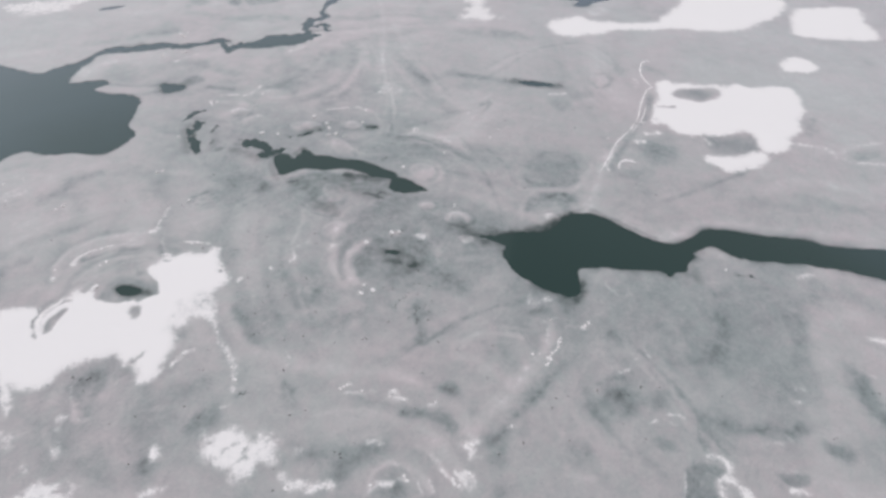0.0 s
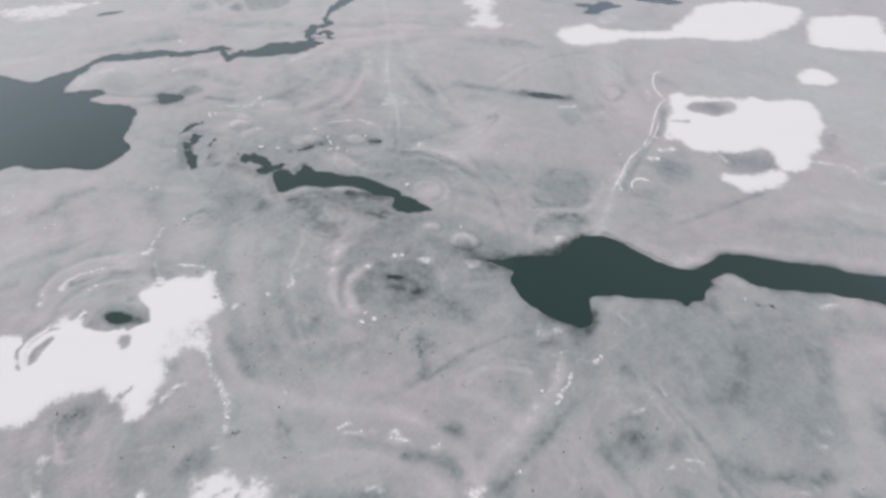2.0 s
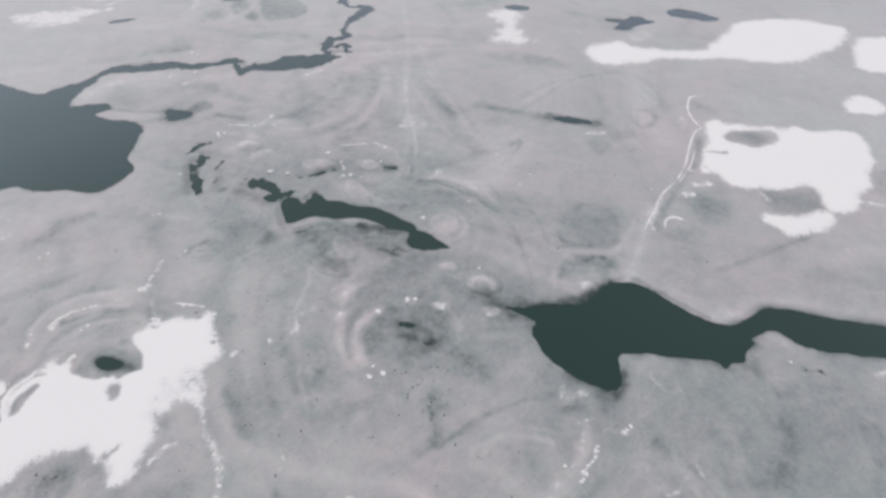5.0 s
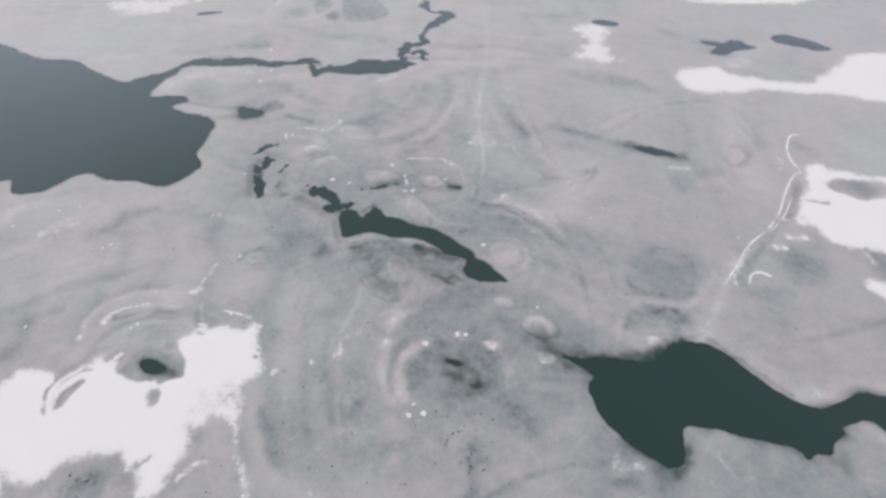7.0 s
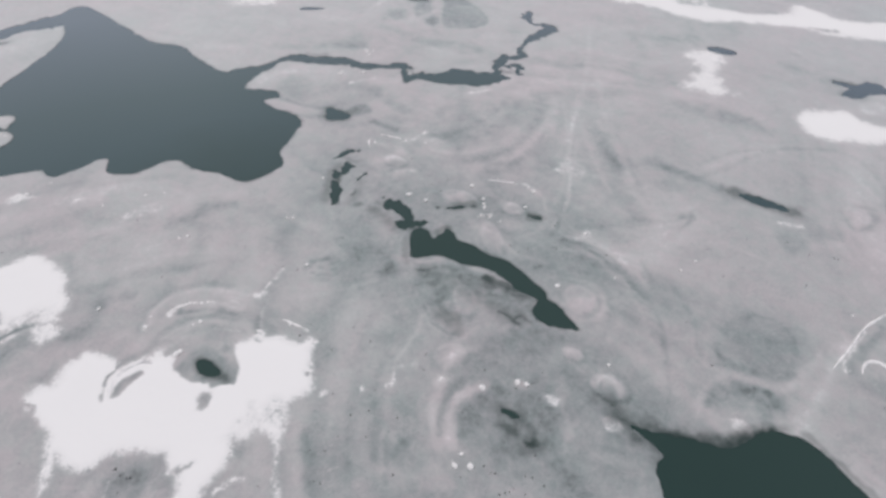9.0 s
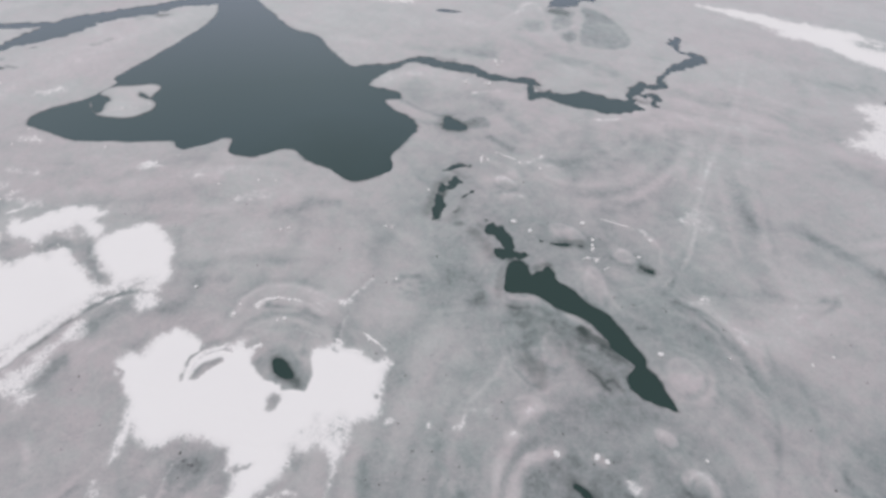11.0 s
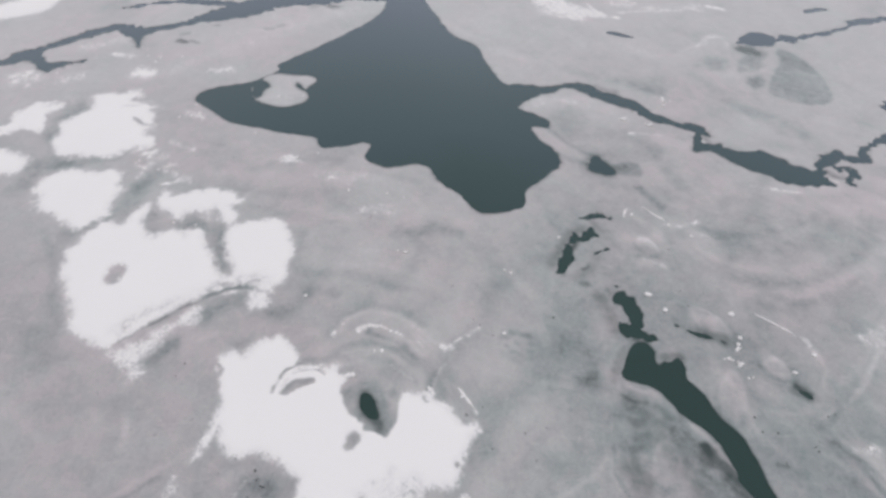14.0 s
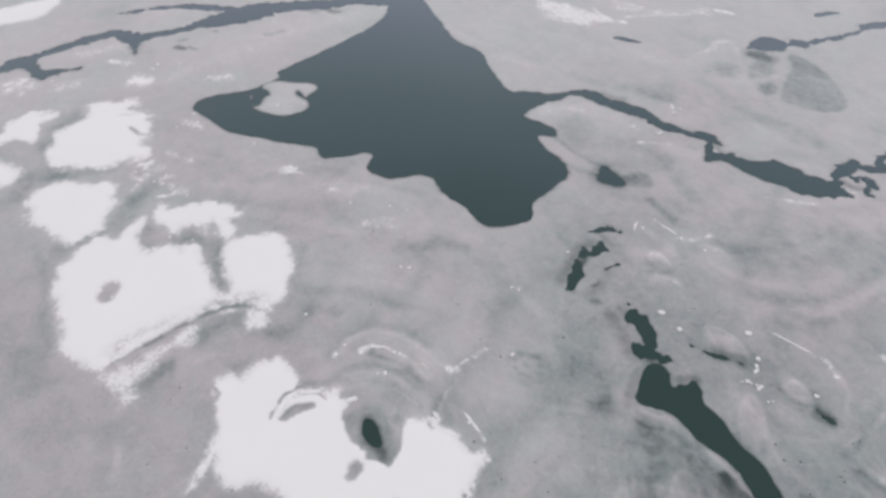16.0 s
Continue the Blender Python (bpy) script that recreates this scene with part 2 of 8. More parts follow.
pool_outline([(-37.8, 81.4), (-38.8, 82.7), (-38.9, 83.7), (-38.4, 84.4), (-37.4, 84), (-36.5, 84.3), (-35.5, 83.6), (-34.3, 83), (-33.3, 82.4), (-32.7, 81.7), (-33.4, 81.5), (-34.4, 81.4), (-35.5, 81.6), (-36.8, 81.9)], 0.35, 0.35)
channel([(-39.5, 83.9, 0.1), (-39, 84.3, 0.2)], 0.6, 0.3)
channel([(-34.6, 79.5, 0.12), (-33.3, 79.2, 0.4), (-32.6, 80, 0.5), (-31.8, 80.7, 0.35), (-31, 81.6, 0.5)], 0.7, 0.4)
pool_outline([(-47, 79.3), (-47.7, 80.3), (-48.1, 81.7), (-48.8, 82.8), (-48.9, 83.7), (-48, 83.8), (-47.4, 83), (-46.7, 82.6), (-45.9, 81.2), (-45.4, 79.9), (-45.7, 79.1), (-46.4, 78.9)], 0.6, 0.5)
pool_outline([(-49.9, 85), (-49.9, 86.1), (-49.1, 86.4), (-49.6, 87.7), (-49.7, 88.7), (-48.7, 88.7), (-47.6, 88.4), (-48.1, 87.8), (-47.4, 87.2), (-47.3, 86.3), (-48.1, 85.3), (-48.4, 84.3), (-49.2, 84.5)], 0.7, 0.4)
channel([(-52, 89, 0.2), (-51.5, 90.4, 0.35), (-50.4, 91.8, 0.25), (-49.4, 92.7, 0.12)], 0.7, 0.4)
channel([(-45.5, 85.8, 0.15), (-45.4, 86.9, 0.35), (-45, 88, 0.3)], 0.7, 0.4)
channel([(-15.8, 90.1, 0.12), (-15.3, 90.6, 0.35), (-14.7, 90.8, 0.15)], 0.5, 0.8)
channel([(-30.4, 85.7, 0.05), (-28.6, 86.5, 0.3), (-27.1, 87.5, 0.45), (-26, 88.2, 0.25), (-25.2, 88.7, 0.05)], 0.35, 0.8)
pool_outline([(-44.6, 45.9), (-45.3, 46.6), (-45, 47.2), (-44.1, 47.4), (-42.8, 47.2), (-41.8, 46.7), (-41.8, 46.2), (-42.6, 45.9), (-43.6, 45.7)], 0.25, 0.45)
pool_outline([(-87.3, 103.9), (-84.8, 107.2), (-82.7, 109.3), (-81.6, 112.8), (-80.9, 114.8), (-79.7, 116.4), (-76.8, 117.6), (-72.6, 119.1), (-69.4, 120.8), (-67.2, 120.9), (-64.7, 120.2), (-62.5, 121.4), (-60, 121.9), (-58.2, 123.8), (-56.1, 124.6), (-53.3, 123.7), (-54.2, 122.9), (-56.1, 122.4), (-58.2, 121.2), (-60.4, 120.1), (-62.2, 118.3), (-63.8, 118.2), (-66.2, 118), (-68.6, 117.3), (-71.8, 115.5), (-74.3, 115), (-77, 114.7), (-79.2, 113.5), (-80.3, 111), (-80.7, 108.6), (-81.3, 106.4), (-81.1, 103.9), (-81.2, 100.8), (-82.6, 98.1)], 0.5, 0.5)
pool_outline([(-55.9, 122.5), (-54.9, 122.2), (-53.6, 120.8), (-52.4, 121.9), (-51.7, 123.2), (-49.6, 123.2), (-47.7, 124.8), (-46, 127), (-43.3, 128.5), (-40.2, 129.1), (-37.2, 129.9), (-35.5, 130), (-33.6, 129.9), (-34.5, 127.9), (-35.7, 125.9), (-38.1, 123.9), (-42.4, 121.8), (-46.3, 120.3), (-48.7, 119.8), (-50.4, 120.1), (-51.8, 119.4), (-52.7, 117.6), (-53.8, 119.6)], 0.5, 0.5)
channel([(-35.8, 129.3, 0.5), (-37.5, 132.5, 0.7), (-37.7, 135.7, 1.1), (-36.9, 138.5, 0.7), (-34.8, 139.1, 0.8), (-34.8, 141.1, 0.8), (-35.8, 143.1, 0.5), (-35.4, 147, 0.7), (-34.4, 150.8, 0.9), (-33.4, 154.1, 1.4), (-32.3, 156.7, 1.3), (-34, 157.9, 0.8), (-35.8, 157.2, 0.7), (-37.8, 157.9, 0.7), (-39.8, 160.4, 1.3), (-39.7, 162.7, 1.2)], 0.8, 0.5)
channel([(-35.3, 133.9, 0.4), (-34.1, 135.4, 0.5), (-32.9, 133.3, 0.3)], 1.3, 0.5)
pool_outline([(-93.2, 64.1), (-90.8, 63.6), (-89.1, 65.6), (-87.6, 70), (-86, 71.1), (-84.1, 68.8), (-81.7, 68.9), (-79.4, 70.2), (-77.9, 73.2), (-77, 75.5), (-75.4, 76.4), (-73.3, 76), (-71.1, 75.8), (-66.5, 76.6), (-62.8, 76.6), (-61.1, 77.4), (-58.9, 82.2), (-59.5, 84.2), (-61.6, 86.2), (-61.9, 88.8), (-62.6, 91.7), (-62.9, 94.9), (-64.9, 96.8), (-68, 97.3), (-70.8, 97.2), (-73.9, 98.4), (-72.4, 100.6), (-73.8, 102.2), (-77.1, 101.4), (-80.4, 100.4), (-81.6, 104.6), (-85.3, 105.7), (-88.8, 103.4), (-96.2, 105), (-103.4, 107.7), (-112.3, 106.5), (-136.1, 112.2), (-138.3, 106), (-128.2, 98.1), (-122.5, 79.5), (-120.6, 69), (-118.2, 67.6), (-117.3, 61), (-118.6, 56.9), (-119.1, 52.1), (-117.9, 50.5), (-116.1, 50.3), (-108, 52.6), (-104.1, 54.8), (-93.9, 63.7)], 0.22, 0.45)
channel([(-81.5, 101.1, 0.2), (-80.3, 100.9, 0.15)], 0.3, 0.4)
pool_outline([(-60.3, 98.5), (-61.5, 102.1), (-60.3, 102.5), (-56.4, 101.6), (-57.1, 99.8), (-58.8, 98.6)], 0.35, 0.9)
pool_outline([(-91.6, 135.9), (-91.4, 137.6), (-89.4, 138.8), (-86.7, 139.5), (-88.4, 137.4)], 0.15, 0.4)
pool_outline([(-72.1, 154.7), (-72.2, 158.1), (-73.5, 160.1), (-72.5, 164.5), (-69.7, 166.3), (-67.8, 166.4), (-68.3, 168.5), (-65.8, 170.7), (-64.4, 167.9), (-66.8, 165.7), (-67, 161.8), (-69.1, 159.5), (-71.5, 157.8)], 0.5, 0.5)
channel([(-65.5, 168.9, 0.5), (-64.7, 174.3, 0.7), (-63.3, 178.2, 0.8), (-61.9, 185.2, 0.8), (-61.9, 189.4, 1.2), (-58.7, 197.8, 0.5)], 0.7, 0.6)
channel([(-71.6, 184.1, 0.3), (-70.9, 187.8, 1.1), (-69.6, 189.7, 0.4)], 0.6, 0.8)
pool_outline([(31.2, 163.4), (33.8, 163.9), (36.2, 163.8), (38.6, 166.3), (41, 167.3), (42.8, 165.7), (44.5, 164.4), (41.7, 162.3), (38.7, 160.3), (36.5, 157.4), (34.3, 157), (33.4, 158.6), (34.9, 161.5), (32.9, 162.1)], 0.5, 0.9)
pool_outline([(48.9, 171.9), (52.1, 174.5), (55.7, 173.9), (60.2, 172.5), (63.7, 170.5), (59.3, 167.8), (55.4, 168.4), (52.4, 168.9), (49.8, 169.6)], 0.5, 0.7)
pool_outline([(14.3, 112.4), (16.2, 113), (18.8, 113), (22, 112.5), (22.8, 111.3), (20.3, 110.7), (17.7, 110.8), (15.6, 110.9)], 0.3, 0.5)
pool_outline([(-8.9, 56.8), (-8.6, 57.4), (-7.7, 57.5), (-6.8, 57.4), (-6.2, 57), (-7.1, 56.7), (-7.9, 56.6)], 0.25, 0.5)
# open water, by middle line and half width
channel([(-153.9, 16.1, 1.2), (-152.7, 22, 1.2), (-153.6, 26.2, 1.9), (-147.8, 27.7, 1), (-144.2, 28.5, 0.5)], 0.7, 0.6)
channel([(-146.4, 28.3, 0.9), (-145.4, 31.3, 0.9), (-144.5, 34.9, 0.7)], 0.7, 0.6)
channel([(-153.9, 27.3, 1), (-155.3, 35.2, 1), (-155.9, 41.1, 1.6), (-154.9, 45.6, 1.5), (-150.8, 48.2, 2), (-149.2, 55.1, 1.1), (-149, 61.4, 1.9), (-148.6, 67.9, 3.3), (-147.9, 74.5, 4), (-146.9, 81.2, 2.7), (-141.9, 90.7, 2.4), (-139.5, 98.7, 2.4), (-134.9, 105.6, 3.6)], 0.7, 0.6)
channel([(-150.5, 47.6, 0.8), (-146.5, 47, 0.6), (-143.3, 46.3, 0.3)], 0.7, 0.6)
channel([(-164.4, 48.5, 0.6), (-162.6, 56.4, 0.9), (-158.9, 63.3, 1.5), (-154.7, 68, 1.4), (-151.2, 71.6, 1.1)], 0.7, 0.6)
channel([(5.2, 165.5, 1.2), (7.5, 165.8, 1.8), (10.1, 166.3, 0.9)], 0.3, 0.5)
channel([(45.5, 56.5, 0.2), (47.4, 56.5, 0.4)], 0.3, 0.4)
# snow left on the ice: outline, raggedness, width of the melting rim, depth, cover
snow_field([(-130, 16.7), (-129.5, 19.8), (-132.8, 21.6), (-132.5, 25.3), (-129.4, 28.1), (-127.1, 25.4), (-123.8, 24.4), (-124.8, 21.4), (-125.5, 17.1)], 1.3, 0.75, 0.12, 1.0)
snow_field([(-121.2, 13.4), (-121, 17.5), (-117.3, 19.6), (-114.7, 20.8), (-113.5, 18.3), (-115.1, 13.7)], 1, 1.1, 0.12, 1.0)
snow_field([(24.3, 142.9), (27.7, 147.7), (33.1, 149.9), (39.3, 147.6), (52.7, 149), (61.2, 158.9), (68.6, 168.8), (81.4, 173.7), (92.5, 172.9), (97.8, 169.8), (92.4, 160.5), (85.3, 154.2), (79.1, 149.3), (69.2, 145.9), (57.8, 146), (42.8, 142.7), (30.8, 137.8), (26, 138.6)], 0.72, 1.7, 0.12, 1.0)
snow_field([(98, 163.6), (105.2, 166.7), (118.7, 168.8), (116.1, 158.4), (116.3, 151), (112.9, 146.1), (105.3, 146), (93.1, 146.1), (92.2, 151.3)], 0.72, 1.7, 0.12, 1.0)
snow_field([(-0.7, 160.1), (4, 164.2), (8.6, 163.6), (7.5, 154.2), (11.1, 146.8), (7.2, 144.7), (1.7, 145.7), (2.3, 151.4), (3.7, 155)], 1.4, 2.2, 0.08, 0.75)
snow_field([(-22.4, 182.9), (-12.6, 183.6), (-0.5, 180.7), (11.8, 185.7), (22.8, 188.1), (33.4, 188.7), (45.1, 192.7), (62.6, 199.6), (64.5, 211.4), (46.2, 204.1), (36.7, 200.3), (28.4, 203.6), (24.1, 204.4), (18.5, 195.2), (8.6, 191.6), (-0.6, 195.4), (-12.8, 194.1)], 0.84, 1.8, 0.12, 1.0)
snow_field([(-114.1, 133.8), (-112.1, 138.9), (-103.3, 140.2), (-98.1, 142.1), (-99.2, 136.3), (-105.4, 131.7)], 2.2, 2.4, 0.08, 0.65)
snow_field([(-181.5, 20.6), (-182.6, 26.6), (-182.8, 32.7), (-180.7, 38.5), (-173.5, 32.5), (-174, 24.4), (-173.8, 19.9)], 0.56, 1.2, 0.12, 1.0)
snow_field([(-42.1, 18.7), (-40.4, 19.8), (-37.9, 19.5), (-37.6, 17.8), (-41.9, 17.3)], 1, 1.2, 0.05, 0.7)
snow_field([(-59.4, 34.1), (-60, 35.4), (-59.1, 36.1), (-58.2, 36.9), (-58.9, 38.5), (-59.1, 39.7), (-58.5, 40.8), (-58.6, 41.7), (-57.5, 42), (-56, 42.4), (-54.5, 42.5), (-53.2, 42), (-52.6, 42.8), (-51.8, 44.2), (-50.8, 44.9), (-50.9, 45.8), (-50.1, 45.6), (-49.2, 45.6), (-49.5, 46.7), (-48.1, 45.7), (-46.9, 45.4), (-45.2, 45.5), (-43.3, 47.3), (-42.4, 49.5), (-42.8, 50.9), (-42.1, 51.6), (-41.4, 52.6), (-40.9, 53.4), (-39.7, 53.5), (-39, 54.3), (-37.3, 54.4), (-35.7, 54.6), (-34.5, 55.6), (-33.6, 53.5), (-32, 51.4), (-31, 50.2), (-31, 49), (-31.8, 47.7), (-31.7, 46.5)] + [(-30.9, 44.9), (-30.4, 43.3), (-30, 41.8), (-31, 42.6), (-32, 42.8), (-33.1, 42.4), (-33.9, 41), (-35, 40.6), (-34.5, 39.3), (-34.2, 38), (-34.3, 36.3), (-34.4, 34.7), (-34.6, 33.4), (-36.1, 32.7), (-37.2, 34.6), (-38.4, 35.4), (-39.1, 35.1), (-40.6, 36.1), (-42.2, 35.5), (-43.9, 34.8), (-45.4, 33.9), (-46.1, 33.1), (-46.4, 32.2), (-47.1, 31.3), (-48.1, 30.7), (-49.5, 30.5), (-50.7, 30.9), (-51.5, 31.2), (-50.3, 29.9), (-49.2, 28), (-49.3, 27.4), (-50.5, 29), (-51.8, 30.7), (-53.9, 32.5), (-56.1, 33.1), (-58.3, 33.4)], 0.4, 0.6, 0.12, 1)
snow_field([(-91.5, 24.4), (-92.1, 26), (-92.8, 28.5), (-90.5, 30), (-91.9, 31.9), (-92.5, 33.3), (-92.7, 34.7), (-91, 33.4), (-88.8, 32.6), (-86.1, 32.8), (-84.9, 33.4), (-85.5, 34.7), (-85.3, 36.3), (-83.3, 36.8), (-82.3, 37), (-83.2, 38.1), (-82.7, 39.3), (-80.6, 39.4), (-78.7, 39.4), (-76.7, 39.6), (-74.6, 39.3), (-72.3, 39.7), (-72.2, 40.4), (-74.7, 40.9), (-77.4, 41.5), (-79.4, 42.1), (-80.7, 43.3)] + [(-80.9, 44.9), (-80.3, 46.5), (-79.1, 48.6), (-77.4, 50.2), (-75.2, 50.2), (-72.3, 49.9), (-70.2, 49), (-69, 47.4), (-66.4, 46.1), (-66.3, 44.6), (-65.5, 43.8), (-67.6, 41.9), (-69.3, 39), (-69.9, 36.2), (-70, 33.9), (-70, 31.8), (-69.8, 29.6), (-69.7, 27.5), (-69.2, 25.2), (-69.4, 23.6), (-71.1, 21.9), (-74.1, 20.5), (-76.5, 20.5), (-79.6, 20.6), (-83, 20.4), (-85.9, 21.2), (-88, 21.5), (-89.9, 22.3), (-90.2, 23.7)], 0.65, 0.7, 0.12, 1)
snow_field([(-68.6, 24.9), (-68.5, 27.9), (-69, 31.5), (-69.7, 35), (-68.3, 35.3), (-67.3, 33.8), (-66.9, 32.3), (-66.5, 30.1), (-66.1, 28.6), (-65.5, 27.4), (-65.5, 26.1), (-64.7, 25.3), (-63, 25.9), (-63.9, 24.4), (-66.1, 23.4), (-68, 23.1), (-68.8, 24)], 0.8, 0.7, 0.05, 0.62)
snow_field([(-67.2, 41.7), (-65.9, 44.3), (-64.9, 43.2), (-64, 42.3), (-64.3, 41), (-64.1, 40.1), (-65.1, 40)], 1, 0.8, 0.05, 0.7)
snow_field([(-92.5, 36.3), (-94.3, 37.6), (-92.7, 38.5), (-92.5, 39.7), (-91.7, 41.7), (-90.4, 43.9), (-88.9, 45.7), (-87.1, 46.6), (-85.3, 46.6), (-85.1, 45.1), (-82.9, 45.4), (-81.9, 44.6), (-81.9, 43.6), (-82.9, 43), (-84.9, 43.3), (-87, 43.3), (-84.8, 41.6), (-86.5, 41), (-87.5, 39.9), (-87.5, 38.5), (-86.7, 37.4), (-88.6, 36.8), (-90.3, 36.5)], 0.9, 0.8, 0.1, 0.95)
snow_field([(-102.4, 19.9), (-104.5, 20.3), (-107.9, 21.6), (-109.1, 23.5), (-108.4, 25.9), (-107.4, 28.2), (-105, 29.9), (-104.3, 31.9), (-102, 32.8), (-100.4, 31.7), (-97.8, 30.9), (-96, 30), (-94.1, 28.8), (-93.6, 27.5), (-93, 25.4), (-93.3, 23.6), (-96.3, 23.4), (-96.6, 22.6), (-98.8, 21.8), (-100.4, 20.5)], 1, 1, 0.12, 1)
snow_field([(-127.9, 33.2), (-129.2, 34.9), (-128.1, 38.2), (-126.4, 41.4), (-124.3, 42.1), (-123.6, 39.8), (-119.1, 43.3), (-118.1, 41.7), (-114.4, 41.1), (-111.5, 39.6), (-109, 39.1), (-108.1, 36.8), (-108.7, 34.7), (-108.3, 33.2), (-110, 30.5), (-111, 28), (-113.9, 26.4), (-114.2, 25.3), (-116.5, 25.1), (-118.3, 25.4), (-120.3, 26.7), (-123.2, 26.7), (-123.9, 28.6), (-125.2, 31.2), (-126.2, 32.6)], 1.1, 1.1, 0.12, 1)
snow_field([(-43, 184.5), (-36, 188), (-28, 190), (-19, 192.5), (-14, 193), (-15, 185.5), (-23, 183.5), (-30, 184.8), (-37, 184)], 1, 1.6, 0.1, 0.9)
snow_field([(46.7, 115.6), (49.6, 117.2), (50.4, 115.5), (53.7, 115.7), (58.1, 115.1), (61.9, 115.6), (66, 116.9), (68.6, 115.6), (73.3, 116.7), (76.9, 116.7), (78.4, 115.2), (77.2, 109.7), (76.6, 106.5), (73.6, 102.3), (72.7, 98.5), (69.6, 96.3), (68.2, 93.6), (66.6, 90.9), (63.6, 90.1), (61.8, 91.2), (62.4, 95.5), (61.1, 97.1), (58.7, 96.5), (55, 94.9), (51.8, 95.1), (48.5, 94.7), (45.5, 95.6), (44.5, 97.8), (42.9, 98), (41.5, 98.3), (42.4, 101.9), (43.7, 104.4), (45.4, 109.7)], 0.5, 0.7, 0.12, 1)
snow_field([(49.5, 87.7), (51.6, 87.9), (55.7, 88.1), (60.5, 89.9), (62.1, 88.8), (60.6, 86.3), (58.4, 84.5), (54.6, 83.7), (52.5, 83.1), (51.1, 84.8), (49.9, 85.8)], 0.4, 0.7, 0.1, 0.95)
snow_field([(79.7, 127.9), (83.6, 132.4), (86.6, 133.4), (88.9, 131), (89, 127.7), (85.5, 125), (81.7, 124.9), (80, 125.4)], 0.5, 0.9, 0.1, 1)
snow_field([(-26.1, 25.2), (-26.2, 26.8), (-25.1, 26.5), (-23.6, 27), (-22.8, 27.4), (-21.6, 26.8), (-20.2, 26.3), (-19.8, 27.2), (-18.4, 27.1), (-17.5, 26.3), (-17.6, 25), (-17.9, 24), (-19.1, 23.7), (-19.4, 22.7), (-20.8, 22.1), (-22.2, 22.5), (-23.5, 22.8), (-24.7, 23.6), (-25.7, 24.1)], 0.8, 0.6, 0.05, 0.85)
# ice bands, arcs, stains and painted hump shading: kind, middle line, half width, strength
mark('tone', [(-42.8, 55), (-40.4, 52.1)], 0.42, -0.51)
mark('tone', [(-67.3, 35.1), (-66.5, 38.7)], 1.80, -0.48)
mark('tone', [(-64.6, 26.2), (-64.6, 29), (-65.9, 30.8)], 0.92, -0.51)
mark('tone', [(-63.8, 41.6), (-60.7, 43.5), (-62.9, 47)], 1.26, -0.34)
mark('tone', [(-68.3, 48.4), (-72.8, 51.9)], 0.87, -0.37)
mark('tone', [(-120.3, 25.2), (-125.4, 28.5), (-126.2, 32.1)], 1.89, -0.51)
mark('tone', [(-113.1, 20.4), (-111.2, 24.4), (-109.2, 28.5), (-108.9, 32.9)], 1.30, -0.59)
mark('tone', [(-108.6, 18.1), (-108.4, 20.1)], 1.90, -0.51)
mark('tone', [(-85, 37.8), (-84.6, 39.9), (-81.5, 39.7)], 1.01, -0.59)
mark('tone', [(-92.9, 31.1), (-96.3, 34.2), (-98.1, 36.5)], 1.38, -0.48)
mark('tone', [(-86.4, 44.8), (-82.7, 43.2), (-76.6, 40.6), (-73.7, 39.8)], 0.58, -0.51)
mark('tone', [(-93.4, 23.1), (-93.2, 25.8), (-94, 28.5)], 1.35, -0.65)
mark('tone', [(-95.6, 20), (-88.4, 20.2), (-80.7, 18.8), (-76.1, 19)], 0.82, -0.31)
mark('snow', [(-133.5, 43.9), (-131.9, 45.1)], 2.02, 0.83)
mark('snow', [(-125.8, 56.5), (-123.8, 59.4)], 1.76, 0.44)
mark('snow', [(-103.4, 39.9), (-103.6, 41.2)], 0.96, 0.44)
mark('snow', [(-90.1, 58.1), (-89, 58.9)], 0.56, 0.55)
mark('snow', [(-145, 24.4), (-140.1, 24.2)], 0.77, 0.33)
mark('tone', [(-128.8, 47.6), (-131.5, 55.5), (-131.4, 64.1), (-134, 78.8), (-132.9, 93)], 2.82, 0.31)
mark('tone', [(-88.7, 47.4), (-82, 54.4), (-77.9, 62.5)], 1.36, -0.26)
mark('tone', [(-83.2, 48.1), (-76.2, 53.5), (-69.9, 60.1), (-66.9, 66.5)], 0.97, -0.2)
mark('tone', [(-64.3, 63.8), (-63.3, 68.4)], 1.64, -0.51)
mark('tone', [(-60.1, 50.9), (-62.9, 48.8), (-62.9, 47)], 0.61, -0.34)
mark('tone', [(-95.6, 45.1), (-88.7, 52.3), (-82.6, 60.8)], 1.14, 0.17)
mark('tone', [(-51, 14.9), (-50.2, 18.6), (-50.2, 22.1), (-50.3, 25.2), (-50.6, 27.8)], 0.29, 0.22)
mark('tone', [(-49.9, 17.4), (-49.4, 21), (-49.4, 23.7)], 0.28, -0.34)
mark('snow', [(-48.5, 25.3), (-47.2, 25.3)], 0.37, 0.39)
mark('snow', [(-49.8, 27.9), (-50, 28.6)], 0.37, 0.55)
mark('tone', [(-42.8, 29.7), (-41.6, 28)], 0.33, 0.59)
mark('tone', [(-43.6, 32.3), (-41.1, 33.1), (-40.8, 31.1)], 0.83, -0.31)
mark('snow', [(-42.9, 27), (-42.9, 27.7)], 0.32, 0.44)
mark('tone', [(-65.3, 14.8), (-62.6, 19.8), (-58.7, 23.9)], 1.43, -0.2)
mark('tone', [(-79.3, 14.5), (-70.2, 15.6)], 1.16, -0.17)
mark('tone', [(-57.8, 22.7), (-54.7, 21.3)], 0.39, 0.34)
mark('tone', [(-36.6, 36.9), (-33.9, 39.5)], 0.56, -0.26)
mark('tone', [(-33.3, 40.5)], 0.92, -0.2)
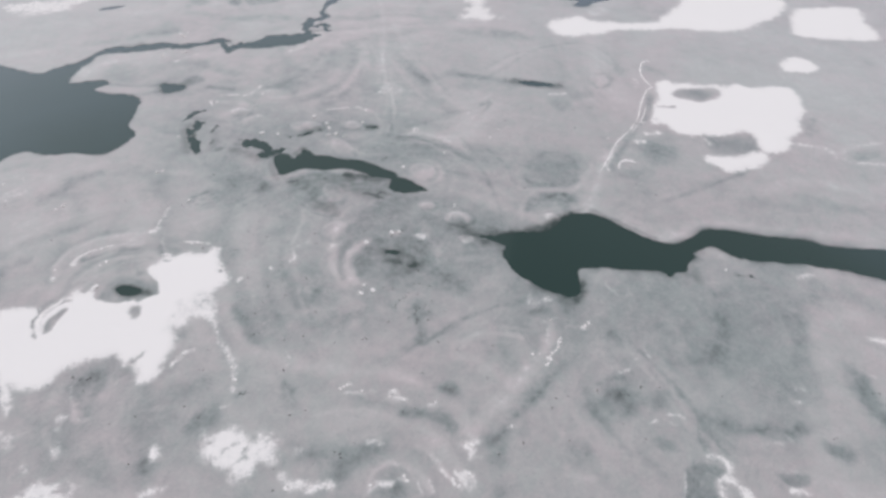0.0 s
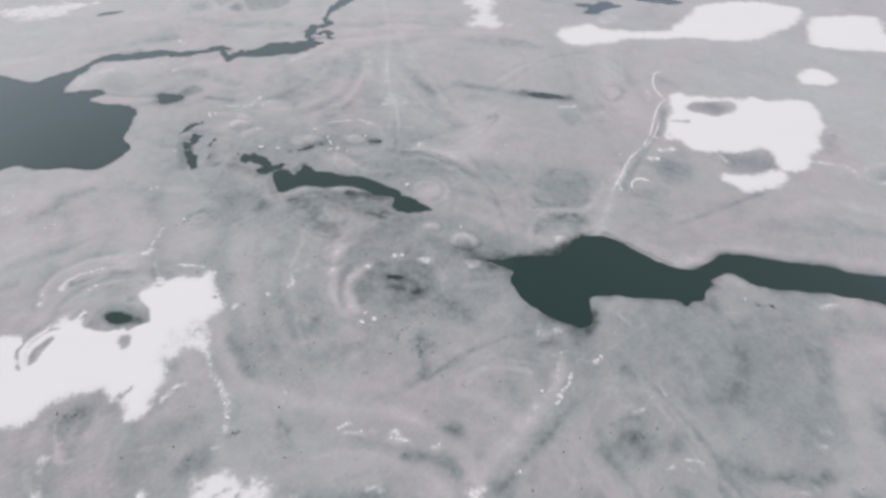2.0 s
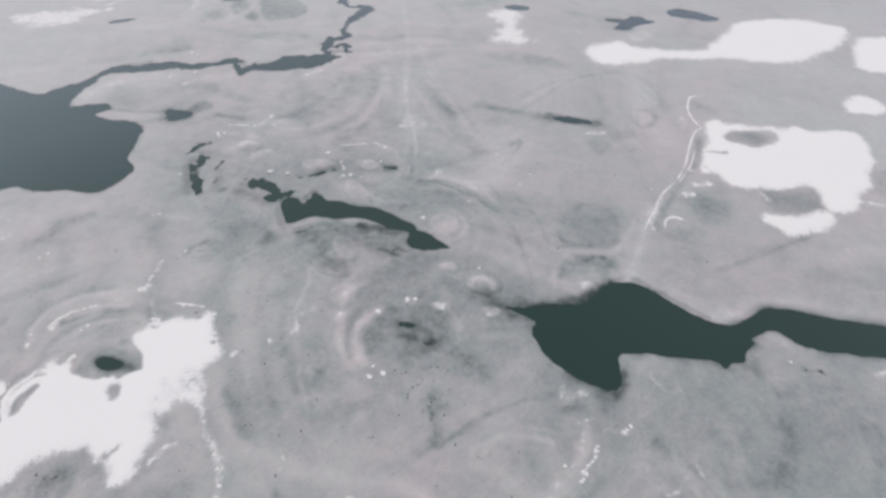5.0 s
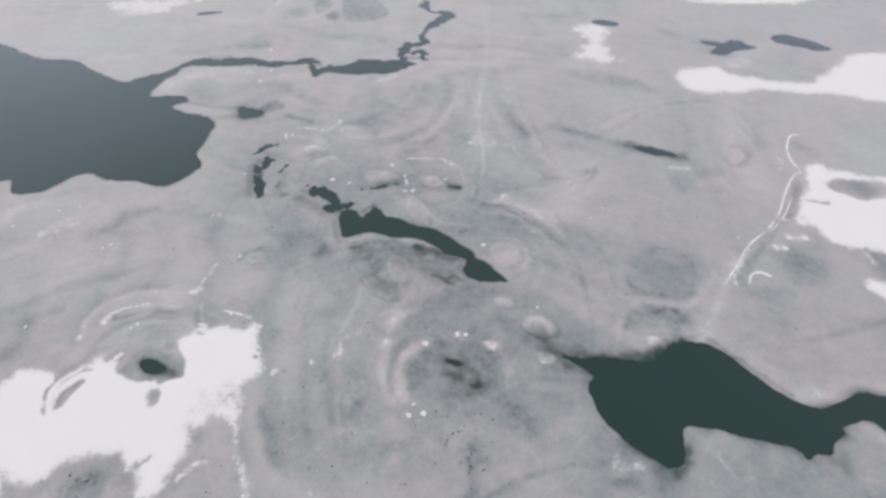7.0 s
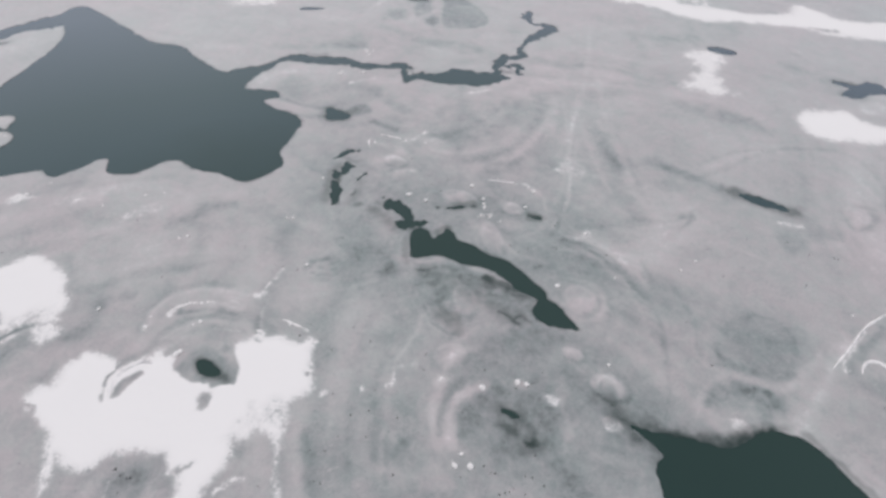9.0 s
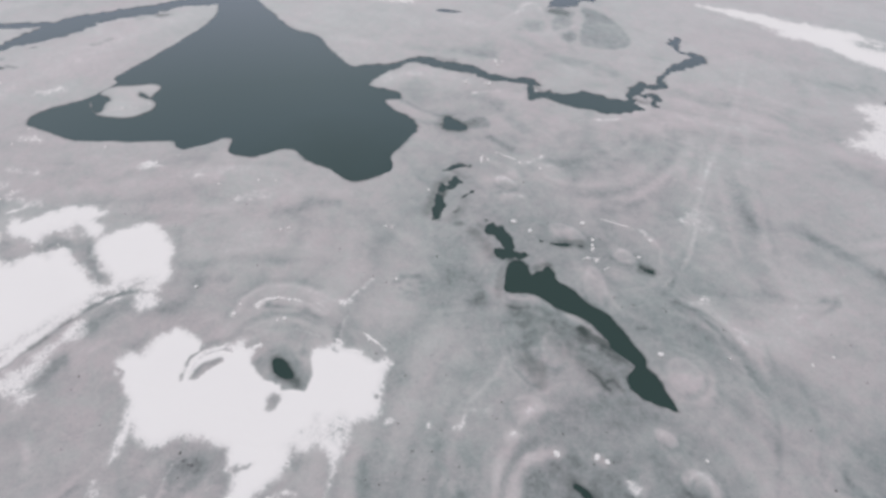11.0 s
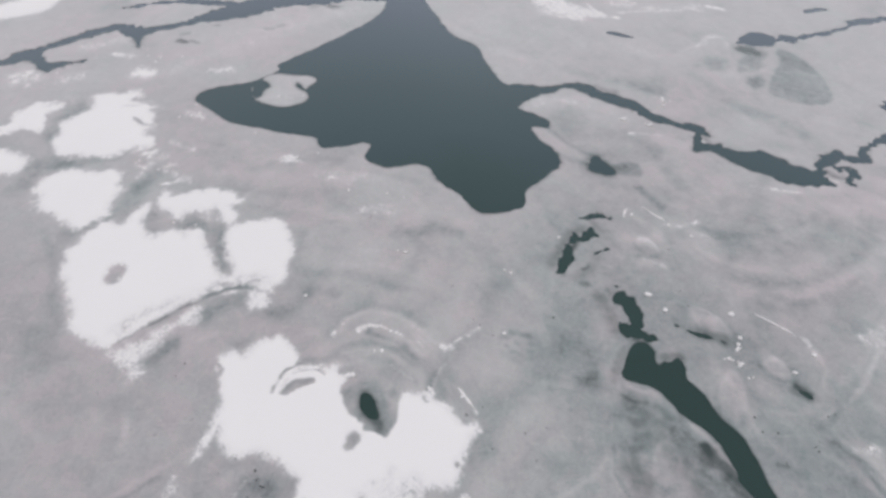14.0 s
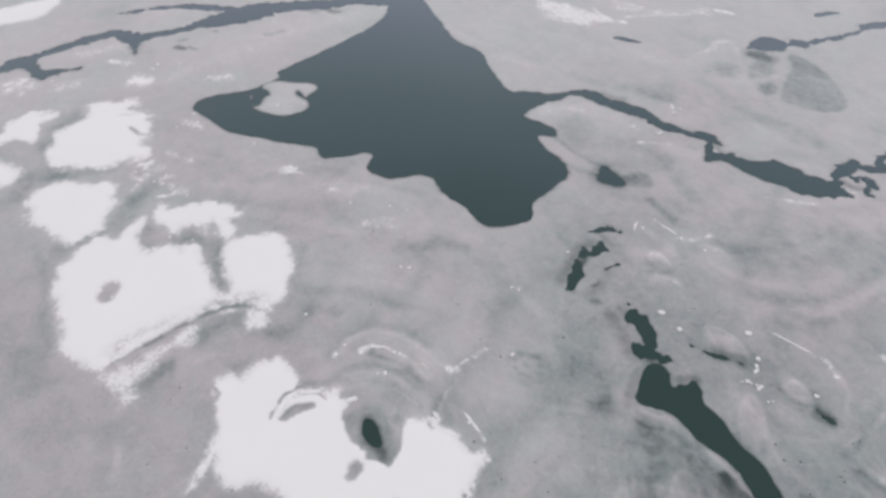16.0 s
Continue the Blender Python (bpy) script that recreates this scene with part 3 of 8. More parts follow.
mark('snow', [(-33.1, 34.9), (-33, 36.4), (-32.3, 37), (-31.2, 37.4)], 0.22, 0.5)
mark('tone', [(-42.7, 32.6), (-41.1, 33.5)], 0.89, -0.26)
mark('tone', [(-42.3, 30.4), (-40.5, 28.3)], 0.77, -0.27)
mark('tone', [(-28.1, 44.4), (-27, 43.3)], 0.88, -0.65)
mark('tone', [(-29.4, 32), (-27.9, 33.7)], 1.52, -0.34)
mark('tone', [(-27, 27.4), (-26.6, 28.2)], 1.52, -0.54)
mark('tone', [(-31, 22.3)], 0.79, -0.68)
mark('tone', [(-18, 32.8), (-17.2, 31.3)], 0.90, -0.59)
mark('tone', [(-21.2, 49.8), (-19.5, 45.8)], 0.77, -0.34)
mark('tone', [(-22.8, 43.6), (-24.1, 39.8)], 1.92, -0.26)
mark('tone', [(-42.8, 33.4), (-42.8, 31.1), (-42.3, 28.9), (-41.2, 27.2), (-39.8, 27.5)], 0.22, 0.37)
mark('snow', [(-30.9, 24.2), (-30.5, 23.5)], 0.39, 0.72)
mark('snow', [(-40, 19.6), (-38.3, 19.1)], 0.78, 0.61)
mark('snow', [(-41.4, 23.6), (-41.2, 23.9)], 0.31, 0.55)
mark('snow', [(-43.5, 21.4)], 0.39, 0.55)
mark('snow', [(-43, 27.3), (-42.4, 27.8)], 0.34, 0.44)
mark('snow', [(-14.8, 21.3), (-14, 21.8)], 0.57, 0.5)
mark('snow', [(-29.9, 19.7), (-28.4, 20.4)], 0.52, 0.5)
mark('snow', [(-47.3, 24.8), (-46.4, 25.3)], 0.71, 0.44)
mark('snow', [(-50.2, 29.5), (-49.6, 27.7)], 0.45, 0.44)
mark('tone', [(-45.1, 25.9), (-39.4, 23.7), (-34.9, 20.9)], 1.01, -0.26)
mark('tone', [(-21.6, 24.8), (-19, 22.4)], 0.55, -0.34)
mark('tone', [(-37.9, 23.1), (-33.3, 25.4), (-30.1, 26.9)], 1.32, -0.26)
mark('tone', [(-13.9, 50), (-15.8, 52.5), (-16.7, 55.5), (-17.1, 58.9), (-16.8, 62.2), (-14.7, 64)], 0.58, 0.42)
mark('tone', [(-12.6, 50.5), (-13.9, 53.2), (-14.1, 55.2), (-13.5, 57), (-12.3, 58.4)], 0.71, 0.71)
mark('tone', [(-7.5, 55.6)], 4.41, -0.17)
mark('tone', [(-8.1, 52.6), (-4.7, 53.1), (-2.6, 55.8)], 0.68, -0.42)
mark('tone', [(-2.8, 61), (-1, 58.7), (-0.7, 55.3)], 0.50, 0.42)
mark('tone', [(-13, 54.4), (-12.4, 57.1), (-10.1, 59.2), (-6.6, 60.2)], 0.47, -0.26)
mark('snow', [(-4, 60.9), (-3.4, 60.7)], 0.66, 0.55)
mark('tone', [(-7.8, 61.4)], 0.81, 0.68)
mark('tone', [(-18.8, 52.3), (-17, 49.8)], 1.87, -0.2)
mark('tone', [(-18, 47.2), (-17.4, 48.9)], 0.83, -0.42)
mark('snow', [(-22.4, 54.4), (-22.5, 56)], 0.22, 0.5)
mark('snow', [(-25.2, 52.4), (-24.8, 51.9)], 0.27, 0.44)
mark('snow', [(-17, 57.8)], 0.48, 0.39)
mark('snow', [(-28.8, 50.2), (-29.3, 49.4)], 0.32, 0.44)
mark('tone', [(-16.4, 61.9), (-16.8, 60.8)], 0.48, 0.51)
mark('tone', [(-24.7, 56), (-23.1, 51.5), (-21.1, 47.6), (-18.2, 43)], 0.47, -0.2)
mark('tone', [(-23, 56.7), (-21, 50.6), (-18.2, 44.3)], 0.41, 0.26)
mark('tone', [(-27.1, 55.2), (-24.2, 47.9), (-19.5, 40)], 0.53, -0.14)
mark('tone', [(-12.8, 41.1), (-12.5, 43.7), (-11.2, 44.8)], 0.55, -0.34)
mark('tone', [(-0.7, 53.4), (1.6, 52.1), (3.9, 50.2)], 0.98, -0.42)
mark('tone', [(2.7, 56.5), (5.4, 56.8)], 0.74, 0.34)
mark('tone', [(-3.4, 45.7), (-2.1, 45.5)], 0.97, -0.51)
mark('tone', [(-7, 51.2), (-4, 50.1)], 0.68, -0.2)
mark('tone', [(-28.1, 44.3), (-26.2, 42.2), (-24.3, 40.2)], 0.95, -0.41)
mark('tone', [(-34.7, 64.3), (-32.3, 67.5), (-31.5, 69.5)], 1.23, -0.24)
mark('tone', [(-31.4, 70.2)], 0.91, -0.34)
mark('tone', [(-35.9, 74.7), (-34.3, 79.5)], 1.11, 0.26)
mark('tone', [(-5.4, 39.2), (-1.8, 40.9), (1.9, 43.5), (5, 46.1), (8.2, 47.8), (12.3, 49.2)], 0.35, -0.42)
mark('tone', [(-8.7, 36.6), (-6.7, 38), (-3.9, 39.3)], 0.34, -0.26)
mark('tone', [(2, 40.6), (5, 42.5), (8, 43.1), (11.5, 42.6)], 0.36, 0.34)
mark('tone', [(-3, 47.1), (-2.4, 44.2), (-1.9, 41.9)], 0.47, -0.37)
mark('tone', [(-1.8, 47.2), (-1.2, 45.2)], 0.81, -0.37)
mark('tone', [(7.2, 40.3), (8.7, 39.5)], 1.39, -0.27)
mark('tone', [(15.6, 45.3), (15.5, 42.7), (13.8, 39), (11.4, 35.9), (9.2, 33.4), (7, 31), (5.5, 29.7), (4.7, 27.1)], 0.63, 0.44)
mark('tone', [(16.8, 39.2), (14.7, 36.4), (11.9, 33.1), (9, 30), (7, 27.7)], 0.75, -0.37)
mark('snow', [(14.5, 39.3), (15.1, 40.3), (16.2, 41.5), (16.5, 42.8)], 0.18, 0.61)
mark('snow', [(14.5, 45.4), (15.9, 46.2)], 0.26, 0.44)
mark('snow', [(20.2, 44.9), (20.9, 45.6)], 0.31, 0.61)
mark('snow', [(4, 27), (4.9, 26.7), (4.7, 25.9)], 0.47, 0.55)
mark('snow', [(3, 24), (3.6, 23.3), (4, 22.7)], 0.44, 0.72)
mark('tone', [(-1.5, 26.7), (0.9, 25.2), (2.2, 23.4)], 0.32, 0.59)
mark('snow', [(1.2, 24.3), (2.4, 23.1)], 0.19, 0.55)
mark('tone', [(-28.9, 43.2), (-23.6, 38.1), (-17.4, 36.7), (-10.8, 36), (-5, 35.9), (-0.6, 33.9), (2.3, 31.7), (4.3, 28.7)], 0.89, 0.34)
mark('snow', [(-11.6, 33.6), (-10.8, 33.8)], 0.24, 0.55)
mark('snow', [(-10.8, 32.9), (-7.5, 33.2)], 0.23, 0.33)
mark('snow', [(-5.4, 32.8), (-4.9, 33.3), (-3.9, 32.5)], 0.30, 0.55)
mark('snow', [(-0.5, 32), (0.3, 31.9)], 0.30, 0.33)
mark('tone', [(-3.5, 30.7), (-1.1, 30.7), (1.3, 30.2), (2.3, 29.3)], 0.64, -0.65)
mark('tone', [(-13.8, 29.7), (-9.9, 30.7), (-4.4, 29.9), (-0.3, 28.4), (2.4, 25.9), (4.1, 23.2)], 0.48, 0.34)
mark('tone', [(-14.1, 25.2), (-12.2, 25), (-10.2, 24.7)], 1.12, -0.51)
mark('tone', [(-9.9, 23), (-9.3, 24.8), (-7.2, 26), (-5.7, 26.4)], 1.00, -0.48)
mark('tone', [(-6.8, 21), (-6.2, 23.2), (-3.9, 24.6), (-1.3, 23.8), (0.2, 21.7)], 0.25, 0.48)
mark('snow', [(-6.3, 21.8), (-5.2, 22.3)], 0.37, 0.5)
mark('snow', [(-3.4, 22.9), (-2.3, 22.7)], 0.24, 0.5)
mark('snow', [(-7.1, 27.1), (-6.2, 27.1)], 0.33, 0.44)
mark('snow', [(-12.9, 21.3), (-11.8, 21.5)], 0.42, 0.55)
mark('tone', [(-3.8, 21.4)], 1.20, -0.77)
mark('tone', [(0.1, 34), (2.2, 33.4)], 0.92, -0.42)
mark('tone', [(-14.5, 33), (-13.6, 33.8)], 0.63, -0.34)
mark('tone', [(7.6, 25.3), (8.3, 27.3)], 0.75, -0.42)
mark('tone', [(7.8, 22.2)], 0.68, -0.51)
mark('tone', [(12.1, 34.8), (10.6, 27.4)], 0.53, -0.2)
mark('snow', [(9, 29.6), (9.7, 30.1)], 0.20, 0.39)
mark('tone', [(15.8, 27.7), (18, 27.2)], 0.98, -0.42)
mark('tone', [(26, 43.6), (28.1, 40), (30.3, 36.8), (31.7, 34.2), (32.8, 30.9), (34.3, 28.2)], 0.35, -0.54)
mark('tone', [(25.2, 42.6), (27.2, 39.3), (29.3, 35.9), (30.9, 32.6), (31.8, 29.8)], 0.35, 0.34)
mark('tone', [(23.4, 43.3), (25.2, 44.3)], 0.95, -0.34)
mark('tone', [(20.3, 33), (22.9, 34.3), (24.4, 32.9)], 1.55, -0.27)
mark('tone', [(27.8, 33.9), (28.8, 35.1)], 0.88, -0.48)
mark('tone', [(19.2, 35.3), (19.6, 33), (20.7, 31.2)], 0.46, -0.34)
mark('tone', [(32.7, 49.8), (37.6, 49.7), (40.1, 47.3), (39.3, 43.5), (35.7, 40.5), (31.1, 40.2)], 0.84, -0.34)
mark('tone', [(29.1, 44.6), (32.8, 43.9)], 2.44, -0.17)
mark('tone', [(51.2, 41.6), (53.1, 46.4), (56.8, 49.6), (60.6, 49.9)], 1.64, 0.34)
mark('tone', [(50.4, 36.6), (48.9, 29.1), (43.7, 24.9)], 2.03, 0.2)
mark('tone', [(55, 39.7), (54.8, 36.9), (55.8, 33.8)], 1.36, -0.68)
mark('tone', [(35.4, 32.5), (38.4, 31.4), (41.7, 31.1), (45, 31.7)], 0.68, -0.56)
mark('tone', [(39.5, 40.8), (43.8, 40.2), (45.2, 36.2), (41.6, 34.4)], 2.38, -0.17)
mark('tone', [(49.6, 49), (50.8, 46.2), (48.1, 41.4)], 1.14, -0.34)
mark('tone', [(47.4, 29.4), (48.6, 28.4)], 0.87, -0.68)
mark('tone', [(43.1, 31.2)], 0.92, -0.42)
mark('snow', [(24.6, 53.1), (25.3, 51.9), (25.9, 51.2)], 0.27, 0.44)
mark('tone', [(40.5, 52.5), (42.3, 52.7)], 0.75, -0.48)
mark('snow', [(60.6, 45.9), (62.2, 45.5)], 0.67, 0.55)
mark('snow', [(54.9, 56.8), (57.4, 57.6)], 0.50, 0.39)
mark('tone', [(55.7, 53.7), (62.2, 53.1), (64.7, 50.2)], 1.29, -0.31)
mark('snow', [(13.4, 48.3), (14.7, 49.3), (16, 49.6)], 0.76, 0.33)
mark('tone', [(13.3, 46.8), (14.6, 47.9)], 0.68, -0.42)
mark('tone', [(29.8, 69), (34.8, 65.6), (38.4, 65.1), (42.4, 67.9), (48.8, 68.4), (58, 67.6), (73.2, 66.2)], 1.01, 0.37)
mark('tone', [(10.2, 58.7), (11.8, 55.9), (14.6, 52.7), (17.2, 49.9)], 0.62, 0.31)
mark('wet', [(19.8, 50.5), (18.1, 50.1)], 0.41, 0.47)
mark('tone', [(1.7, 66.5), (3.2, 66.5)], 0.99, 0.26)
mark('tone', [(-0.2, 66.9), (1.5, 63.9)], 0.55, -0.42)
mark('snow', [(3.5, 60.4), (4.4, 61.1)], 0.64, 0.33)
mark('tone', [(14, 68.5), (15.3, 70.8), (18.9, 73.1), (21.8, 73), (22.5, 70.7)], 0.56, -0.48)
mark('tone', [(12.7, 66.3), (13.8, 72.1), (18.9, 75), (23.3, 75.6)], 0.49, 0.27)
mark('snow', [(16.5, 67), (17.7, 67.6)], 0.76, 0.39)
mark('tone', [(18.2, 70)], 1.66, -0.26)
mark('tone', [(14.8, 75.4), (14.3, 78.3), (15.3, 82.6), (18.5, 85.5), (22.1, 85.5), (23.7, 81.9), (22.7, 77.3)], 0.48, -0.26)
mark('tone', [(18.9, 80.1)], 3.63, -0.17)
mark('snow', [(37.9, 91.3), (37.2, 91.4)], 0.65, 0.77)
mark('snow', [(39.6, 94.3), (42.4, 94.9)], 0.61, 0.83)
mark('snow', [(40.9, 114.8), (42, 114.4), (40.8, 111.9)], 0.39, 0.44)
mark('snow', [(29.6, 82), (29.9, 81.4)], 0.40, 0.55)
mark('tone', [(30.4, 86.6), (27.3, 78.1), (25.3, 72.6), (24.1, 69.6)], 0.85, 0.68)
mark('tone', [(43.7, 109.4), (41.1, 101.6), (38.2, 96), (35.2, 91.2), (32.2, 85.6), (30.3, 81.7)], 0.68, -0.54)
mark('tone', [(38.9, 89.7), (40.6, 86.6)], 2.62, -0.51)
mark('tone', [(33.7, 79.5), (35.3, 75.4)], 1.98, -0.24)
mark('tone', [(46.2, 121.9), (47.9, 120.9)], 2.31, -0.42)
mark('tone', [(55.1, 92.3), (57.5, 91.2)], 3.83, -0.54)
mark('tone', [(55, 111.5)], 2.91, -0.42)
mark('tone', [(77.8, 104.1), (73.6, 97.2)], 1.48, -0.42)
mark('snow', [(88.2, 96.1), (82.6, 94.2), (79.2, 92.6), (77.5, 90.2), (78.6, 88.5), (85, 88.4)], 0.57, 0.3)
mark('tone', [(81, 90.9), (84.9, 92.1)], 1.94, -0.59)
mark('snow', [(69.8, 93.6), (74.6, 92.9), (77.5, 90.8)], 0.57, 0.33)
mark('tone', [(38.5, 73.2), (45.6, 77.1), (53.3, 81.8), (57.9, 84.3)], 0.51, -0.34)
mark('tone', [(57, 77.5), (65.5, 80.8), (73.4, 79.9), (76.7, 76.2)], 1.39, 0.24)
mark('tone', [(53.4, 73.3), (61.6, 76.4), (69.3, 75.6), (73.6, 72.2)], 1.32, -0.2)
mark('tone', [(56.1, 133), (70, 131.7), (77.7, 129.7)], 3.91, -0.26)
mark('tone', [(91.1, 131.4), (103.1, 130)], 3.90, -0.2)
mark('tone', [(-0.8, 114.2), (3.5, 113.3), (8.8, 113.1), (14.4, 112)], 1.28, -0.37)
mark('wet', [(13.4, 112.1), (18.9, 111.5), (23.7, 111.3)], 1.58, 0.68)
mark('snow', [(21.5, 107.5), (24.7, 108.3)], 0.47, 0.5)
mark('tone', [(32, 113.7), (33.2, 117.1), (35.2, 117.9), (35.9, 115.3), (34.1, 112.1), (32.2, 111.7), (32, 113.7)], 0.45, -0.34)
mark('tone', [(5.7, 112.1), (10.6, 116.5), (17.8, 126.8), (24.3, 131.6), (28.7, 132.7)], 0.60, -0.27)
mark('tone', [(-0.6, 97.8), (4.1, 98.8), (7.6, 102.5)], 0.68, -0.34)
mark('tone', [(1.4, 83.9), (4.3, 81.3), (6.8, 77.7), (8.3, 73), (9.3, 66.8)], 0.36, -0.34)
mark('tone', [(-0.3, 83.8), (5.7, 80.1), (7.8, 75.9)], 0.31, 0.26)
mark('tone', [(7.7, 85.6), (10.6, 80.8), (12.1, 75.4)], 0.37, -0.24)
mark('tone', [(0.1, 88.1), (2.6, 93.3), (4.7, 97.1)], 2.36, 0.48)
mark('tone', [(5.7, 139.1), (11.8, 137.9), (18.8, 134.9)], 1.67, -0.34)
mark('tone', [(-13.2, 164), (-6.2, 165.3), (0.5, 170)], 1.89, -0.34)
mark('tone', [(-12.9, 119.6), (-8.8, 112.9), (-5.6, 110.4)], 1.36, -0.34)
mark('tone', [(-16.5, 107.9), (-17.1, 122.4), (-19.5, 142), (-24, 162.7)], 0.62, 0.24)
mark('tone', [(-16, 137.9), (-11.6, 124.7), (-6.2, 114)], 0.63, 0.24)
mark('snow', [(-14.1, 107), (-12, 105)], 1.22, 0.28)
mark('tone', [(-2.5, 146.4), (-11.4, 137.2), (-14.7, 128.1)], 2.67, -0.17)
mark('tone', [(-43.7, 97.7), (-35.4, 99.4), (-29.9, 103)], 0.89, 0.24)
mark('tone', [(-14.6, 115), (-12.6, 101.8), (-11.6, 93.7), (-12.5, 88.7)], 0.41, 0.31)
mark('tone', [(-8.2, 91.5), (-1.9, 95.8), (6.6, 102.5)], 0.55, -0.26)
mark('snow', [(-18.5, 97.1), (-17.3, 96.8)], 0.25, 0.39)
mark('tone', [(-17.8, 96.9), (-15.4, 95.8), (-14, 92.1), (-14.1, 88.1), (-16.4, 84.6)], 0.36, 0.31)
mark('tone', [(-18.1, 92.1), (-15.8, 91)], 1.37, -0.26)
mark('tone', [(-22.7, 84.3), (-20.6, 84.3), (-17.7, 83.1)], 0.78, 0.51)
mark('wet', [(-16.2, 90.4), (-14.7, 91.1)], 0.74, 0.68)
mark('tone', [(-29.6, 88.7), (-28.1, 90.4)], 0.88, 0.51)
mark('snow', [(-14, 104.4), (-12.7, 104.8)], 1.53, 0.24)
mark('snow', [(-41, 118.8), (-38.1, 121), (-36.2, 123)], 0.31, 0.5)
mark('tone', [(-43, 93.6), (-43.2, 96.5)], 0.75, 0.2)
mark('tone', [(-43.1, 91.8), (-41, 93.3)], 0.62, -0.51)
mark('tone', [(-41.4, 89.8), (-39.1, 91)], 0.71, 0.34)
mark('tone', [(-42.4, 80.8), (-43.7, 82.7)], 0.64, -0.34)
mark('tone', [(-51.6, 102.1), (-46.6, 101.9)], 0.66, -0.42)
mark('tone', [(-57.5, 102.9), (-56, 104.9)], 1.24, -0.42)
mark('tone', [(-65.6, 101.2), (-62.6, 106.9), (-59, 110.5)], 1.35, 0.2)
mark('tone', [(-31.2, 70.3)], 1.02, -0.51)
mark('tone', [(-12.2, 88.1), (-8.2, 86.6), (-3.9, 85.9)], 0.41, -0.34)
mark('snow', [(-7.7, 89.5), (-6.6, 91.3)], 0.47, 0.24)
mark('tone', [(-13.3, 94.5), (-11.2, 90.8), (-12, 87.2)], 0.24, -0.24)
mark('snow', [(-20.8, 58.1), (-22.8, 56.8)], 0.49, 0.22)
mark('tone', [(-60.6, 145.9), (-60.4, 147.5)], 1.39, -0.51)
mark('tone', [(-68.6, 155.4), (-66.8, 157)], 1.87, -0.68)
mark('snow', [(-76.3, 148.7), (-77, 153.3), (-75.7, 156.2)], 0.40, 0.44)
mark('tone', [(-71, 142.4), (-69.6, 146.5)], 1.47, -0.34)
mark('tone', [(-86.2, 116.4), (-78.3, 121.8), (-69.2, 127.2)], 1.58, -0.31)
mark('tone', [(-90.5, 127.4), (-81.4, 136)], 2.58, 0.17)
mark('tone', [(-101.7, 125.4), (-92.4, 129.2)], 2.07, 0.17)
mark('tone', [(-51.5, 140), (-42.3, 138.6), (-38.3, 147.4)], 1.85, -0.2)
mark('tone', [(-63.8, 133.1), (-53.6, 133.7), (-44.3, 134.3)], 1.16, 0.24)
mark('snow', [(-62.6, 112.3), (-59.2, 116.2)], 0.54, 0.39)
mark('tone', [(-80.1, 104.5), (-76.8, 107.5), (-74.7, 113.3), (-66.3, 114)], 1.38, 0.37)
mark('snow', [(-65.4, 114.6)], 0.30, 0.55)
mark('snow', [(-52.4, 33.1), (-51.3, 30.5), (-49.8, 27.9)], 0.50, 0.55)
mark('tone', [(-4.4, 68.3), (-2.5, 68.5)], 0.85, 0.51)
mark('tone', [(-4.6, 76.8), (-2.2, 77.7)], 1.49, 0.51)
mark('tone', [(-2.7, 82.3), (-0.1, 77.3), (-0.1, 72.5)], 0.50, -0.24)
mark('tone', [(23.6, 44.1), (24.8, 42.5)], 0.67, -0.42)
mark('tone', [(11.9, 33.5), (14, 35.6)], 0.93, -0.31)
mark('tone', [(1.5, 34), (2.8, 33.9)], 0.75, -0.37)
mark('tone', [(-18.5, 33), (-17.4, 32.5)], 0.51, -0.59)
mark('tone', [(-15.1, 43.5), (-13.5, 44.4)], 0.97, -0.27)
mark('tone', [(-3.2, 47.4), (-2.7, 44.2)], 0.57, -0.34)
mark('tone', [(-26.3, 45.3), (-23.3, 44)], 1.53, -0.2)
mark('tone', [(-19.8, 48.5), (-18, 45.3), (-16.7, 42.2)], 0.34, -0.27)
mark('snow', [(25.5, 52.2), (26.1, 51.1)], 0.23, 0.39)
mark('snow', [(-11.4, 33.6), (-10.5, 34)], 0.20, 0.55)
mark('snow', [(-10.6, 33), (-8.4, 32.9)], 0.24, 0.39)
mark('snow', [(-5.7, 32.5), (-4, 32.4)], 0.30, 0.39)
mark('tone', [(12, 43.9), (8.1, 44.3), (5, 42.5), (3.3, 40.2)], 0.30, 0.27)
mark('tone', [(15.3, 45.7), (15.3, 42.6), (13.4, 39.6), (11.2, 36.7), (8.4, 32.6)], 0.44, 0.34)
mark('tone', [(5, 31.1), (8.6, 29.3), (5.3, 27.2)], 0.65, -0.31)
mark('tone', [(28, 28.4), (26.7, 29.2)], 0.60, -0.34)
mark('tone', [(32.9, 32.7), (35, 31.1), (38.3, 31), (41.2, 31.9)], 0.56, -0.34)
mark('tone', [(32.1, 32.3), (31.7, 28.9), (32.8, 27.1)], 0.21, -0.37)
mark('tone', [(18.8, 32.8), (21, 30.2), (23, 27.1)], 0.30, -0.24)
mark('tone', [(-23.6, 32.6), (-20.7, 34.3), (-16.6, 31.7)], 0.36, 0.17)
mark('tone', [(-36.7, 28.9), (-35.5, 25.1), (-34.6, 22.1)], 0.36, 0.2)
mark('tone', [(-43.9, 25.8), (-41.3, 22.9)], 0.34, 0.42)
mark('snow', [(-41.7, 23.4), (-41, 22.9)], 0.28, 0.44)
mark('snow', [(-15.1, 25.2), (-13.9, 25.6)], 0.51, 0.22)
mark('tone', [(-22.1, 81.9), (-22, 84), (-20.1, 84.5), (-17.3, 82.5), (-15.3, 81.9)], 0.37, 0.37)
mark('tone', [(-33.6, 72.4), (-30.1, 70.5)], 0.82, -0.34)
